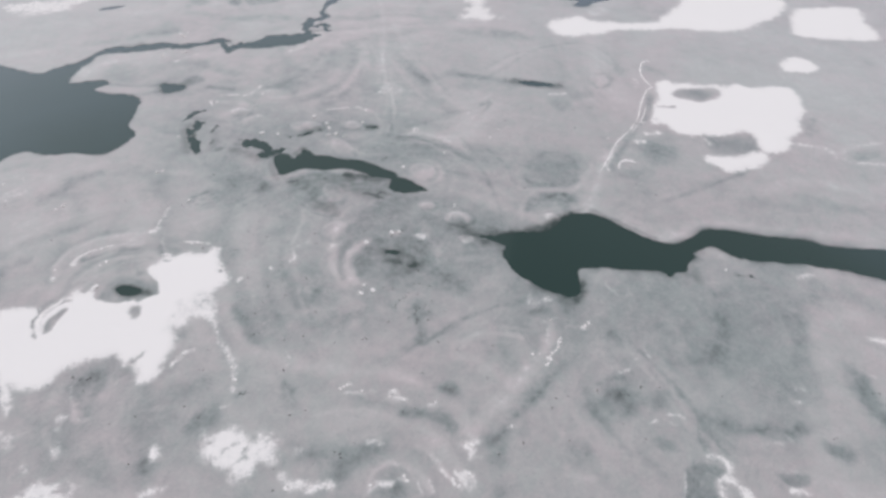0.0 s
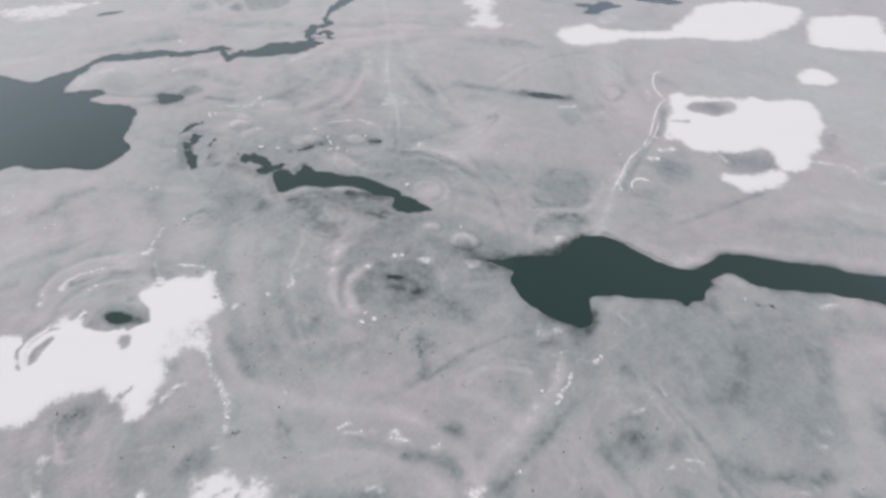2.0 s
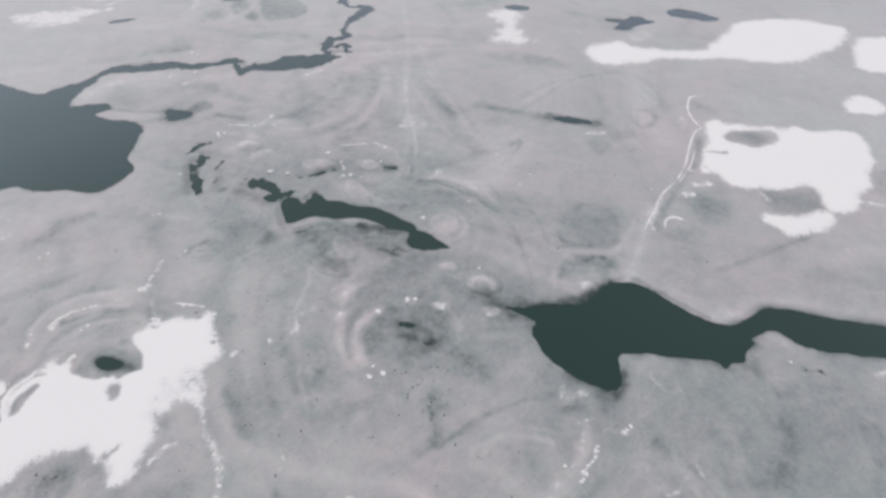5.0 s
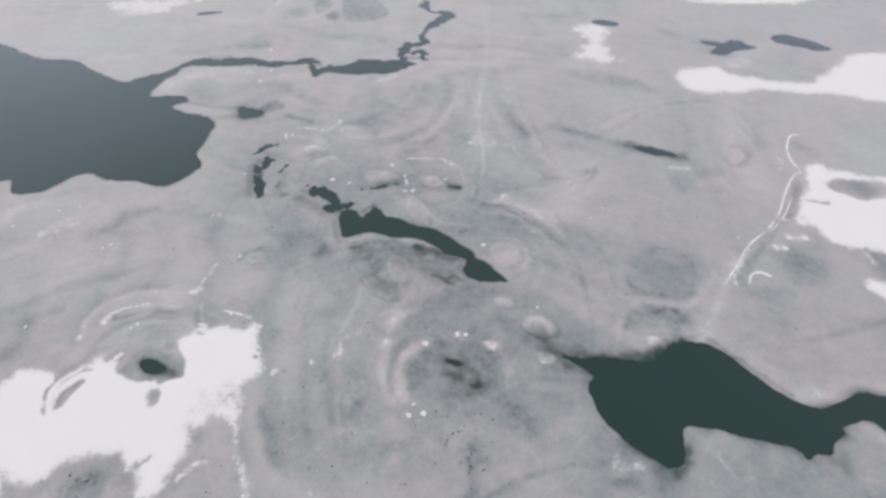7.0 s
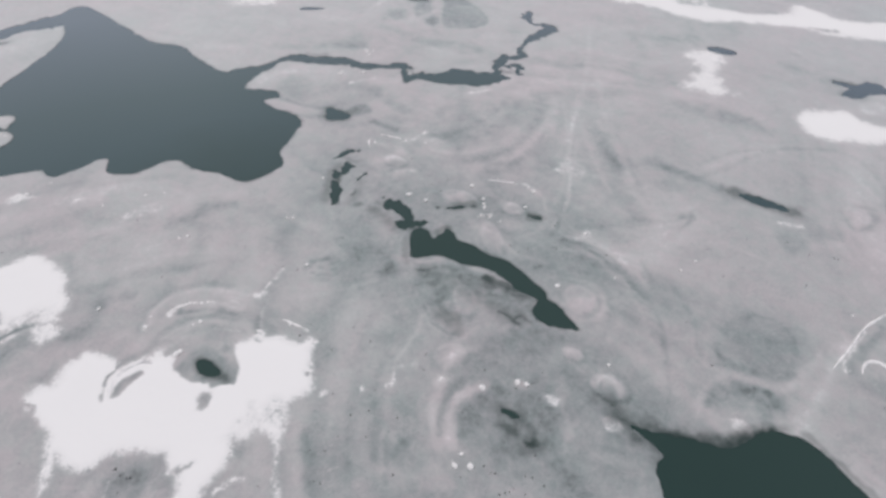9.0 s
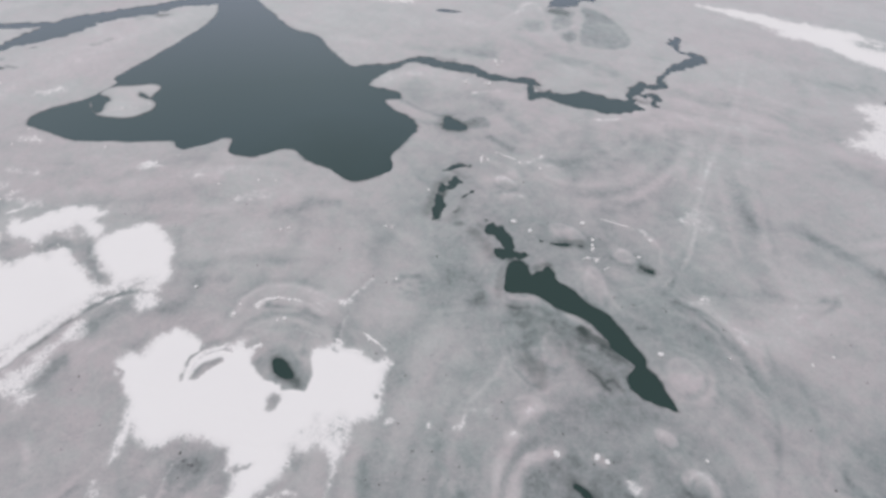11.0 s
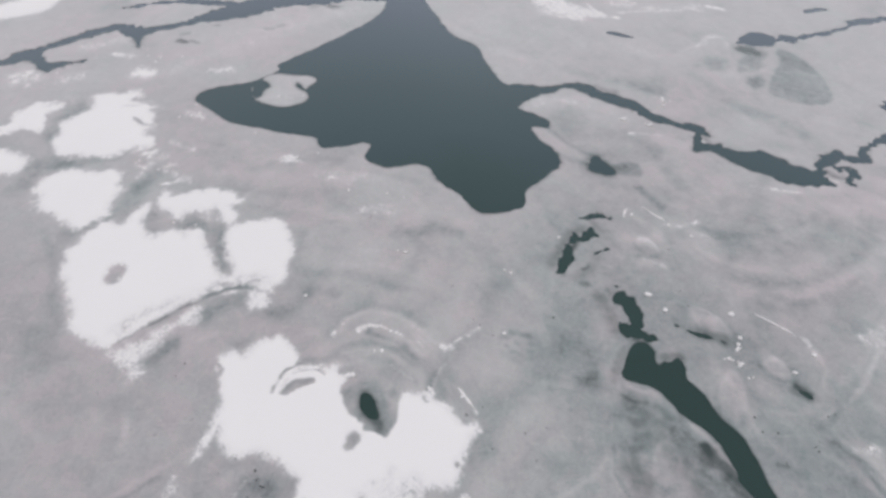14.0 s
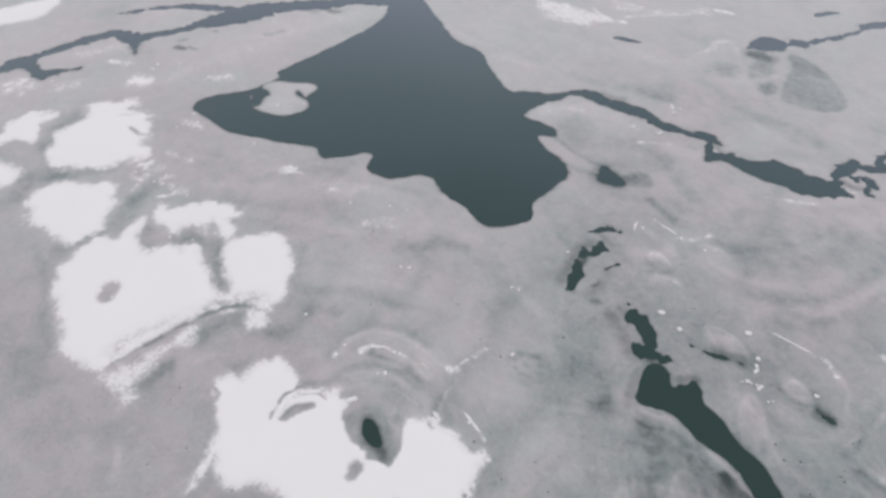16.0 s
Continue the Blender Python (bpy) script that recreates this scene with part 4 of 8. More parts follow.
mark('tone', [(-9.9, 89.5), (-7.1, 88.4), (-5.1, 89.1)], 0.50, -0.34)
mark('snow', [(-8, 88.7), (-6.6, 91.1)], 0.48, 0.28)
mark('tone', [(-5.9, 83.7), (-3.1, 84.1)], 1.83, -0.26)
mark('tone', [(-9.6, 87.9), (-4.4, 88.5), (0.6, 85.3), (4.5, 81.9), (6.9, 77.7), (8.1, 72.5)], 0.40, -0.34)
mark('tone', [(-9.9, 85.7), (-4.7, 86.3), (-0.2, 83.1), (3.3, 79.7), (5.7, 75.1)], 0.41, 0.24)
mark('tone', [(-4, 73.5), (-1.4, 75.8), (-1.3, 79.1), (-3.8, 80.7)], 0.51, 0.34)
mark('tone', [(-4.2, 68.4), (-3.1, 68.5)], 0.89, 0.51)
mark('tone', [(0.4, 65.2), (1.4, 66.7), (2.9, 66.4), (3.6, 65)], 0.38, 0.59)
mark('tone', [(-23.3, 57.4), (-22.9, 62.3), (-23.4, 65.1), (-25.7, 67.1)], 0.31, 0.34)
mark('snow', [(-54, 121.2), (-52.7, 120.9)], 0.45, 0.66)
mark('snow', [(-35.5, 129.8), (-33.7, 131.1)], 0.51, 0.44)
mark('snow', [(-150, 36.4), (-149.2, 43.1)], 2.05, 0.36)
mark('snow', [(-143.5, 22.4), (-144.2, 25), (-141.8, 26.6)], 1.75, 0.36)
mark('snow', [(-139.3, 30.3), (-138.3, 33.7)], 1.74, 0.36)
mark('snow', [(-101.4, 36), (-103.7, 38.9), (-100.3, 35.3)], 0.94, 0.36)
mark('snow', [(-106.3, 42.5), (-102.9, 44.8)], 1.02, 0.36)
mark('snow', [(-91.5, 56.8), (-89.2, 58.8)], 1.07, 0.36)
mark('snow', [(-113.9, 47.8), (-111.5, 49.3)], 1.13, 0.36)
mark('snow', [(-84.5, 59.6), (-79.6, 63.2)], 0.99, 0.36)
mark('snow', [(-73.1, 61.6), (-69.6, 65.6)], 0.93, 0.36)
mark('snow', [(-97.9, 40), (-94.4, 41.6)], 0.83, 0.36)
mark('snow', [(-100.6, 148.4), (-93.1, 155.9), (-87.7, 165.9)], 2.32, 0.36)
mark('tone', [(-111.2, 56.4), (-100.1, 60.6), (-92.2, 67.8)], 1.41, 0.24)
mark('tone', [(-91.5, 51.8), (-88.3, 61.5), (-81.5, 66.4), (-74, 72.5)], 1.09, -0.24)
mark('tone', [(-86.6, 36.7), (-78.8, 44.2), (-73.3, 54.2)], 1.07, -0.2)
mark('tone', [(-76.4, 55.7), (-68.6, 63), (-66.7, 69.8)], 0.91, 0.24)
mark('tone', [(-65.7, 63.2), (-63.9, 67.9), (-60.1, 71.4)], 1.09, -0.34)
mark('tone', [(-110.3, 19.5), (-113.3, 22.4), (-111.2, 25.5)], 1.39, -0.42)
mark('tone', [(-95.8, 31.6), (-98.3, 34.8), (-100, 37)], 1.19, -0.42)
mark('tone', [(-78.2, 100.2), (-78, 108.5), (-71.1, 110.6), (-66.9, 106.3)], 1.28, 0.34)
mark('tone', [(-62.5, 101.8), (-56.3, 103.3)], 0.99, -0.48)
mark('tone', [(-70.4, 104.2), (-64.7, 106.8)], 1.94, -0.27)
mark('tone', [(-65.8, 110.9), (-60.2, 113.4), (-55.2, 117.9)], 1.33, 0.27)
mark('tone', [(-99.9, 109.5), (-91.1, 114.5), (-82.5, 115.8)], 1.44, 0.27)
mark('tone', [(-85.3, 135.4), (-78, 137.8), (-74.7, 144.7), (-75.7, 153.8)], 1.66, 0.27)
mark('tone', [(-71.4, 124.9), (-62.2, 128.5), (-52.5, 130.4)], 1.14, -0.2)
mark('tone', [(-62.1, 138.8), (-50.9, 140.3), (-43.6, 146.5)], 1.57, 0.24)
mark('tone', [(-48.7, 96.2), (-45.6, 96.5), (-42, 95.9)], 0.90, 0.42)
mark('tone', [(-44.7, 101.9), (-37.5, 104.4), (-32.4, 113.7), (-31.1, 123.9)], 0.64, -0.24)
mark('tone', [(-44.7, 88.2), (-41.2, 87.8), (-37.3, 86.8)], 0.76, 0.27)
mark('tone', [(-37.1, 71.9), (-34.6, 67.7), (-31.9, 64.3)], 0.65, -0.2)
mark('tone', [(-39.2, 61), (-35.1, 64.5), (-31.6, 68.4)], 0.36, 0.2)
mark('tone', [(-41.9, 65), (-41.6, 67.5), (-39.3, 68.8), (-37.7, 67.7), (-38.2, 65), (-40.2, 64.1)], 0.53, -0.22)
mark('tone', [(-1.8, 103.9), (2.8, 98.9), (5.2, 93.6)], 0.73, 0.27)
mark('tone', [(-9.1, 123.3), (-3.8, 110.5), (0.4, 102.9)], 0.73, -0.24)
mark('tone', [(-20.6, 126.1), (-15.7, 112.2), (-13.5, 99.8), (-13.4, 90.2)], 0.43, 0.27)
mark('tone', [(-15.8, 120.8), (-10.3, 110.1), (-5.7, 102.5)], 0.62, 0.24)
mark('tone', [(8.6, 116.9), (16, 125.8), (24, 132), (30.7, 131.1), (37.1, 121.3)], 0.67, 0.24)
mark('tone', [(1.4, 136.9), (7.6, 135.4), (13.6, 135.2)], 1.95, -0.34)
mark('tone', [(21.3, 166.4), (26.7, 164.3), (31.9, 162.5)], 1.92, -0.27)
mark('snow', [(-13.3, 106.2), (-11.9, 104.8)], 1.09, 0.28)
mark('tone', [(-5.8, 91.3), (-0.6, 94.6), (4.7, 99.5)], 1.80, 0.27)
mark('tone', [(31.4, 114.7), (33.2, 118.1), (36.2, 118.2), (36.3, 114.7), (33.5, 111.5), (31.7, 112.6)], 0.59, -0.34)
mark('tone', [(31.2, 171.9), (38.7, 178.3), (49.6, 177.4)], 2.34, 0.2)
mark('tone', [(-72.7, 131.2), (-59.2, 133.4), (-47.8, 141)], 2.25, -0.2)
mark('tone', [(-65.1, 112), (-54.4, 111.2), (-47.9, 107.9)], 1.63, -0.34)
mark('tone', [(-45.3, 92.1), (-42, 94.6)], 1.66, 0.51)
mark('tone', [(-82.4, 62.1), (-77.2, 68.1), (-66.4, 70.4), (-60.5, 75.3)], 1.15, 0.24)
mark('tone', [(-75.5, 59.3), (-67.9, 64.4), (-57.6, 66.7)], 1.00, -0.2)
mark('tone', [(-64.6, 53.7), (-60.1, 59.7), (-53.2, 63.2)], 0.70, 0.2)
mark('tone', [(-66, 49.2), (-61.7, 54.7), (-55.8, 58.9)], 0.79, -0.27)
mark('tone', [(-49.9, 73.2), (-43.7, 72.7), (-38.2, 69.4)], 0.81, 0.24)
mark('tone', [(-63.1, 71.5), (-57.8, 71.3), (-54.4, 73.8)], 1.02, -0.24)
mark('wet', [(19, 66.8), (20.2, 68.3), (22.3, 69)], 0.65, 0.47)
mark('tone', [(17.3, 72.9), (19.6, 73.1), (21.2, 71.8), (20.1, 69.5)], 0.93, -0.51)
mark('tone', [(17.5, 67)], 1.13, 0.59)
mark('snow', [(0.8, 65.2), (0.9, 66.3), (1.9, 67.4), (3.1, 67.4), (3.6, 66.6)], 0.23, 0.39)
mark('bare', [(-3.9, 191.4), (5.5, 193.9), (14.2, 196.3), (20.6, 199.1)], 3.03, 1.05)
mark('bare', [(22.1, 187.4), (28.2, 189.7), (33.5, 191.6)], 1.35, 0.83)
mark('snow', [(1.6, 153.9), (2.9, 156.9)], 0.48, 0.33)
mark('wet', [(32.1, 163), (34.6, 163.3), (38.1, 164.6)], 1.32, 0.68)
mark('wet', [(13.7, 113.2), (15.1, 112.2)], 1.07, 0.54)
mark('tone', [(-38, 54), (-38.7, 57.6), (-38.5, 62)], 1.67, 0.14)
mark('wet', [(-21.7, 70.2), (-22.2, 68.2), (-21.2, 67.5)], 0.44, 0.3)
mark('wet', [(-40.3, 82.7), (-38.9, 82.3)], 0.61, 0.41)
mark('tone', [(-43.2, 91.6), (-43.4, 93.6), (-42.1, 94.3), (-40.7, 93.5)], 0.67, 0.27)
mark('tone', [(-41.7, 90.5), (-40.5, 91.6), (-40.1, 93.4)], 0.49, -0.42)
mark('tone', [(-40.2, 88.8), (-39.9, 91.9), (-37.2, 92.3)], 0.62, 0.26)
mark('snow', [(-104, 35.7), (-101.4, 37)], 0.54, 0.5)
mark('snow', [(-100.5, 39.8), (-100.2, 41.2)], 0.76, 0.5)
mark('snow', [(-105.9, 37.5), (-105.7, 38.7)], 0.80, 0.5)
mark('snow', [(-111.9, 49.2), (-109.8, 49.2)], 0.50, 0.5)
mark('snow', [(-91.2, 57.8), (-89.4, 58.7)], 0.61, 0.5)
mark('snow', [(-143.5, 41.5), (-140.6, 44.2)], 1.01, 0.5)
mark('snow', [(-146, 22.3), (-145.5, 25.2)], 1.17, 0.5)
mark('wet', [(38.1, 58.6), (38.6, 56.6), (38.8, 54.8)], 0.84, 0.34)
mark('tone', [(40.9, 60.3), (42.9, 61.6), (44.3, 60.7)], 0.93, 0.27)
mark('tone', [(28.6, 79.1), (33.1, 80.2), (37.5, 80.9)], 1.37, -0.17)
mark('snow', [(50.5, 106.7), (56.2, 105)], 2.00, 0.55)
mark('snow', [(49.4, 115.2), (55.4, 115.6), (61.6, 115.7), (64.4, 115.1)], 0.96, 0.66)
mark('tone', [(76.1, 101.8), (75, 97)], 2.36, -0.24)
mark('wet', [(4, 62.2), (6.5, 62.1), (9.9, 62.7), (13.3, 63.4), (16.7, 64.4), (18.6, 66.2)], 1.1, 0.8)
mark('wet', [(9.4, 62.2), (13, 62.9), (15.8, 63.6), (18.1, 65.3), (19.6, 66.9), (21.5, 68)], 1.15, 1)
mark('wet', [(6.6, 62.6), (8, 62.5), (9.5, 62.5)], 1, 0.7)
mark('wet', [(24.8, 69.4), (26.8, 68.6), (29.1, 67), (31.8, 65.1), (34.4, 63.7)], 0.5, 0.5)
mark('wet', [(3.6, 63.5), (5.3, 62), (6.9, 60.7)], 1.2, 0.6)
mark('wet', [(20.9, 53.1), (20.8, 51.3), (19.8, 49.8)], 0.8, 0.75)
mark('wet', [(19.2, 67.4), (20.7, 68.7), (22.6, 69.4)], 0.8, 0.45)
mark('tone', [(14.2, 70.2), (17.5, 71.8), (21.2, 72.8)], 1.6, -0.6)
mark('tone', [(-0.3, 64.5), (4, 64.9), (8.3, 65.3)], 1.5, -0.25)
mark('snow', [(13.1, 49.3), (14.5, 49), (16.1, 50)], 0.9, 0.22)
mark('tone', [(13.7, 47.6), (15.1, 47.4)], 0.7, -0.4)
mark('tone', [(29.9, 66.4), (32.9, 64.4), (36.1, 63.8), (39.2, 64.5)], 1, 0.55)
mark('tone', [(40.4, 61.3), (43.1, 62.1), (44.3, 60.7)], 0.8, 0.4)
mark('wet', [(-48.4, 84), (-48.9, 85.5), (-48.8, 86.4)], 0.7, 0.9)
mark('wet', [(-44.3, 82.2), (-44.3, 83.3)], 0.5, 0.7)
mark('wet', [(-42.5, 80.3), (-41.9, 80.7)], 0.5, 0.55)
mark('wet', [(-47.6, 79.3), (-48.5, 82), (-49.9, 85.3), (-50.2, 87.5)], 1.2, 0.5)
mark('wet', [(-50.2, 90.1), (-48.7, 89.9), (-47.7, 90.8)], 0.7, 0.35)
mark('wet', [(-43.9, 80.3), (-43.8, 83.2), (-44.8, 85.7)], 1, 0.35)
mark('wet', [(-37.1, 80.2), (-35.9, 80.1)], 0.7, 0.45)
mark('wet', [(-32.3, 79.4), (-31.6, 79.7)], 0.6, 0.7)
mark('wet', [(-28, 80.8), (-27.6, 81.8), (-26.8, 82.2)], 0.8, 0.6)
mark('wet', [(-39.3, 80.8), (-36.8, 79.8), (-34.6, 78.6)], 1.3, 0.45)
mark('wet', [(-25.7, 72.7), (-22.4, 71.9), (-18, 71.6), (-13.5, 70.7)], 2, 0.32)
mark('wet', [(-21.6, 66.6), (-19.8, 66.1), (-17.9, 65.3)], 1.1, 0.4)
mark('wet', [(-22.9, 73.1), (-21.2, 72.2)], 0.9, 0.4)
mark('wet', [(-31.7, 76.9), (-30.8, 75.1), (-29.7, 73)], 0.7, 0.35)
mark('wet', [(-18.1, 75.3), (-16.6, 75.2), (-14.7, 75.1), (-12.9, 75.4)], 0.8, 0.8)
mark('tone', [(-16.9, 74.6), (-15, 74.5), (-13.1, 74.8), (-11.9, 75)], 1, -0.8)
mark('tone', [(-21, 74.5), (-19.2, 74.9), (-16.9, 74.6), (-15.1, 74.2)], 1.2, -0.7)
mark('wet', [(-13.2, 74.2), (-11.9, 74.5), (-10.4, 74.5), (-10.1, 73.6)], 0.5, 0.45)
mark('wet', [(-14.2, 70.6), (-13, 70.4), (-11.9, 70), (-11, 69.8)], 0.45, 0.75)
mark('wet', [(-11.7, 69.9), (-11.2, 71), (-10.4, 70.9), (-9.8, 70.8)], 0.45, 0.65)
mark('wet', [(-27.3, 72.3), (-26.3, 72.8), (-25.5, 74)], 0.5, 0.6)
mark('wet', [(-25.2, 70.9), (-24.2, 71.1), (-24.1, 72)], 0.8, 0.5)
mark('wet', [(-21.4, 67.3), (-19.8, 67), (-18.4, 66.3)], 0.8, 0.5)
mark('wet', [(-24.2, 74.6), (-22.7, 74.6), (-22.8, 73.5)], 0.6, 0.35)
mark('tone', [(-20.5, 76.1), (-18.6, 76.3), (-16.3, 75.9), (-14.2, 75.4)], 0.4, 0.7)
mark('tone', [(-28, 73.8), (-26.8, 74.5), (-25.5, 75.3)], 0.5, 0.7)
mark('tone', [(-22.5, 74.2), (-21, 74.5), (-19.3, 74.5)], 0.5, 0.35)
mark('tone', [(-30.8, 73.1), (-28.4, 72.6), (-27.3, 70.7)], 1, 0.3)
mark('tone', [(-26.5, 69.9), (-24.2, 67.3), (-22.2, 65.2), (-20.8, 64.6), (-19.2, 64.3), (-17.7, 64.5)], 0.25, -0.45)
mark('tone', [(-26.3, 69.4), (-22.4, 65), (-20.9, 64.2), (-19.2, 63.8)], 0.25, 0.3)
mark('tone', [(-22.8, 69.1), (-22.8, 70.2), (-22, 72.4)], 0.7, -0.3)
mark('wet', [(-16.3, 89.7), (-15.5, 90.2), (-14.6, 91)], 0.45, 0.55)
mark('wet', [(-28.7, 87.3), (-27.2, 88.1), (-25.6, 88.9)], 0.7, 0.55)
mark('tone', [(-12.1, 80.3), (-11.5, 81)], 0.3, -0.8)
mark('tone', [(-12.9, 88), (-11.3, 90.7), (-11.1, 96.2), (-11.8, 100.9)], 0.4, -0.25)
mark('tone', [(-12.8, 88.7), (-9.2, 88.2), (-6.2, 87.8), (-2.8, 86.5), (-1, 85.2)], 0.45, -0.4)
mark('tone', [(-11.8, 87.5), (-8.4, 88), (-3.4, 86.3)], 0.5, 0.25)
mark('snow', [(-21, 97.3), (-19.5, 97.6), (-17.9, 97.4)], 0.35, 0.35)
mark('snow', [(-43.1, 99.5), (-42.2, 100.4), (-41.9, 101.5)], 0.55, 0.45)
mark('snow', [(-41.1, 102.7), (-41.1, 103.6)], 0.4, 0.45)
mark('snow', [(-40.7, 90.8), (-39.3, 91.7), (-38, 92.2)], 0.4, 0.3)
mark('snow', [(-30.2, 42.1), (-29.3, 40.7), (-28.5, 39.5), (-26.9, 37.6)], 0.4, 0.5)
mark('snow', [(-37.2, 34.7), (-36.7, 33.7), (-36.1, 32.7)], 0.4, 0.5)
mark('snow', [(-49.8, 28.2), (-49.1, 27.2)], 0.4, 0.4)
mark('wet', [(-42.3, 46.1), (-41.1, 46.4), (-40.6, 46.3)], 0.7, 0.7)
mark('wet', [(-45.5, 46.9), (-45.5, 47.4)], 0.5, 0.5)
mark('bare', [(-51.7, 37.9), (-53, 39.3), (-53.5, 41.3), (-53, 43.2), (-52.1, 45.2)], 0.22, 1)
mark('tone', [(-51.3, 39.2), (-51.3, 40.7), (-50.6, 42.3)], 0.4, -0.5)
mark('tone', [(-52.6, 38.1), (-53.5, 39.5), (-53.8, 41.6), (-52.9, 43.9)], 0.4, -0.35)
mark('bare', [(-58.9, 32.6), (-59.5, 33.5), (-58.5, 34.1), (-57.8, 33.7)], 0.3, 0.9)
mark('bare', [(-58.5, 33.1), (-57.6, 33.2)], 0.5, 0.6)
mark('bare', [(-32.4, 51.3), (-32.1, 51.2)], 0.35, 1.1)
mark('bare', [(-35.6, 44.7), (-35.5, 43.6), (-36, 42)], 0.6, 0.35)
mark('bare', [(-37.2, 54.5), (-36.4, 54.6), (-35.3, 54.8)], 0.35, 0.7)
mark('bare', [(-40.8, 52.5), (-40.1, 52.6)], 0.35, 0.8)
mark('bare', [(-38.2, 35.2), (-37.2, 36.4)], 0.35, 0.6)
mark('snow', [(-34.9, 54.4), (-33.8, 55.3)], 0.3, 0.5)
mark('tone', [(-54.8, 48.4), (-55.6, 49.9), (-55.7, 51.6), (-55.3, 53.2), (-54.4, 54.5), (-52.4, 55.8), (-49.9, 57), (-47.7, 57.7), (-45.9, 57.9)], 0.4, 0.38)
mark('tone', [(-54.4, 49), (-54.8, 51), (-54.2, 52.9), (-52.3, 54.8), (-49.2, 56.4), (-46.3, 57.1)], 0.7, 0.15)
mark('tone', [(-55.5, 47.7), (-56.4, 49.5), (-56.6, 52.1), (-55.7, 54.3), (-52.7, 56.9), (-49.1, 58.2)], 0.5, -0.25)
mark('snow', [(-53.8, 50.7), (-53.5, 51.9), (-52.8, 52.9), (-51.9, 53.8), (-50.8, 54.4), (-49.7, 54.9)], 0.3, 0.42)
mark('tone', [(-52.5, 51.4), (-51.1, 52.6), (-49.4, 53.8), (-47.9, 54.3), (-46.4, 54.5)], 0.45, -0.75)
mark('tone', [(-49.9, 54.1), (-48, 55), (-45.9, 55.6)], 0.4, 0.4)
mark('tone', [(-52.6, 47.9), (-51.8, 50), (-50, 51.9), (-47.9, 53.2), (-45.6, 53.6)], 0.35, -0.35)
mark('tone', [(-51.7, 47.4), (-50.7, 49.7), (-49, 51.8), (-46.6, 52.7)], 0.3, 0.4)
mark('tone', [(-50.3, 47.4), (-49.5, 49.5), (-47.4, 51.5), (-45, 52.5), (-42.9, 52.7)], 0.35, -0.35)
mark('snow', [(-46.7, 51.5), (-45.2, 52.2), (-43.5, 52.6)], 0.15, 0.4)
mark('snow', [(-47.8, 56.1), (-46.8, 56.3), (-45.9, 56.2)], 0.2, 0.4)
mark('snow', [(-45.3, 58.4), (-44.8, 58.5), (-44.8, 59.1)], 0.5, 0.7)
mark('snow', [(-44.8, 58.9), (-44.9, 60), (-45, 61)], 0.22, 0.6)
mark('snow', [(-44.3, 58.4), (-43.2, 58)], 0.2, 0.5)
mark('snow', [(-45, 61.8), (-44.8, 63.1), (-44.7, 64)], 0.3, 0.3)
mark('snow', [(-43, 57.2), (-42.5, 55.8), (-41.7, 54.5)], 0.2, 0.35)
mark('snow', [(-36.6, 56.6), (-35.7, 56.4)], 0.2, 0.4)
mark('tone', [(-55.3, 48.1), (-56, 50.2), (-55.6, 52.3), (-54.2, 54.5), (-51.2, 56.7), (-47.2, 57.7)], 0.4, 0.15)
mark('snow', [(-55.2, 47.9), (-54.8, 47.6)], 0.3, 0.7)
mark('snow', [(-53.8, 50.6), (-53.4, 50.5)], 0.25, 0.6)
mark('tone', [(-45.6, 54.7), (-43.7, 55.6), (-40.2, 54.7)], 1, -0.3)
mark('tone', [(-42.8, 58.1), (-39.9, 60.4)], 1.2, 0.2)
mark('snow', [(-66.7, 23.8), (-64.4, 24.5), (-63.3, 25.5)], 0.7, 0.6)
mark('snow', [(-66.1, 38.6), (-64.3, 39)], 0.4, 0.25)
mark('bare', [(-70.9, 25.1), (-71.6, 27.3), (-71.7, 29.8), (-71.2, 34.3), (-70.4, 39.4), (-68.1, 44.1)], 1.1, 0.5)
mark('bare', [(-69.2, 24.1), (-69.5, 27.5), (-69.6, 29.9), (-69.8, 32.5), (-69.9, 34.7), (-69.4, 39), (-68, 42)], 0.4, 1)
mark('tone', [(-69.5, 24.8), (-69.7, 27.5), (-69.8, 30), (-70, 32.5), (-70.1, 34.7), (-69.5, 39.1), (-68.2, 41.7)], 0.3, -0.9)
mark('wet', [(-69.8, 28.6), (-69.8, 29.8), (-69.8, 30.7)], 0.6, 0.55)
mark('wet', [(-70.1, 32.9), (-70.1, 33.9), (-70, 34.7)], 0.5, 0.55)
mark('bare', [(-75.7, 39.1), (-75.1, 39.2)], 0.4, 0.9)
mark('tone', [(-91.1, 34.2), (-87.9, 33.9), (-85.9, 33.9)], 1, -0.5)
mark('tone', [(-78.2, 39.4), (-80.7, 41.4), (-83.1, 41.9)], 0.9, -0.5)
mark('tone', [(-77.5, 40.3), (-74.6, 40.1)], 0.8, -0.5)
mark('tone', [(-86.3, 38.2), (-86.1, 39.9)], 1, -0.4)
mark('tone', [(-67.4, 35.3), (-67.4, 38.3), (-67, 40.4)], 1.1, -0.4)
mark('tone', [(-62.4, 42.5), (-61.2, 44.3)], 0.9, -0.5)
mark('tone', [(-65.5, 28.1), (-64.9, 30.3)], 0.8, -0.5)
mark('tone', [(-60.4, 36.8), (-60.4, 38.3)], 0.9, -0.35)
mark('tone', [(-63.7, 33.4), (-63.3, 36.1)], 0.4, 0.3)
mark('bare', [(-117.3, 38.9), (-115.5, 39.4), (-114.2, 39.8)], 0.5, 1)
mark('bare', [(-122.7, 38), (-121.6, 40.2)], 0.4, 0.5)
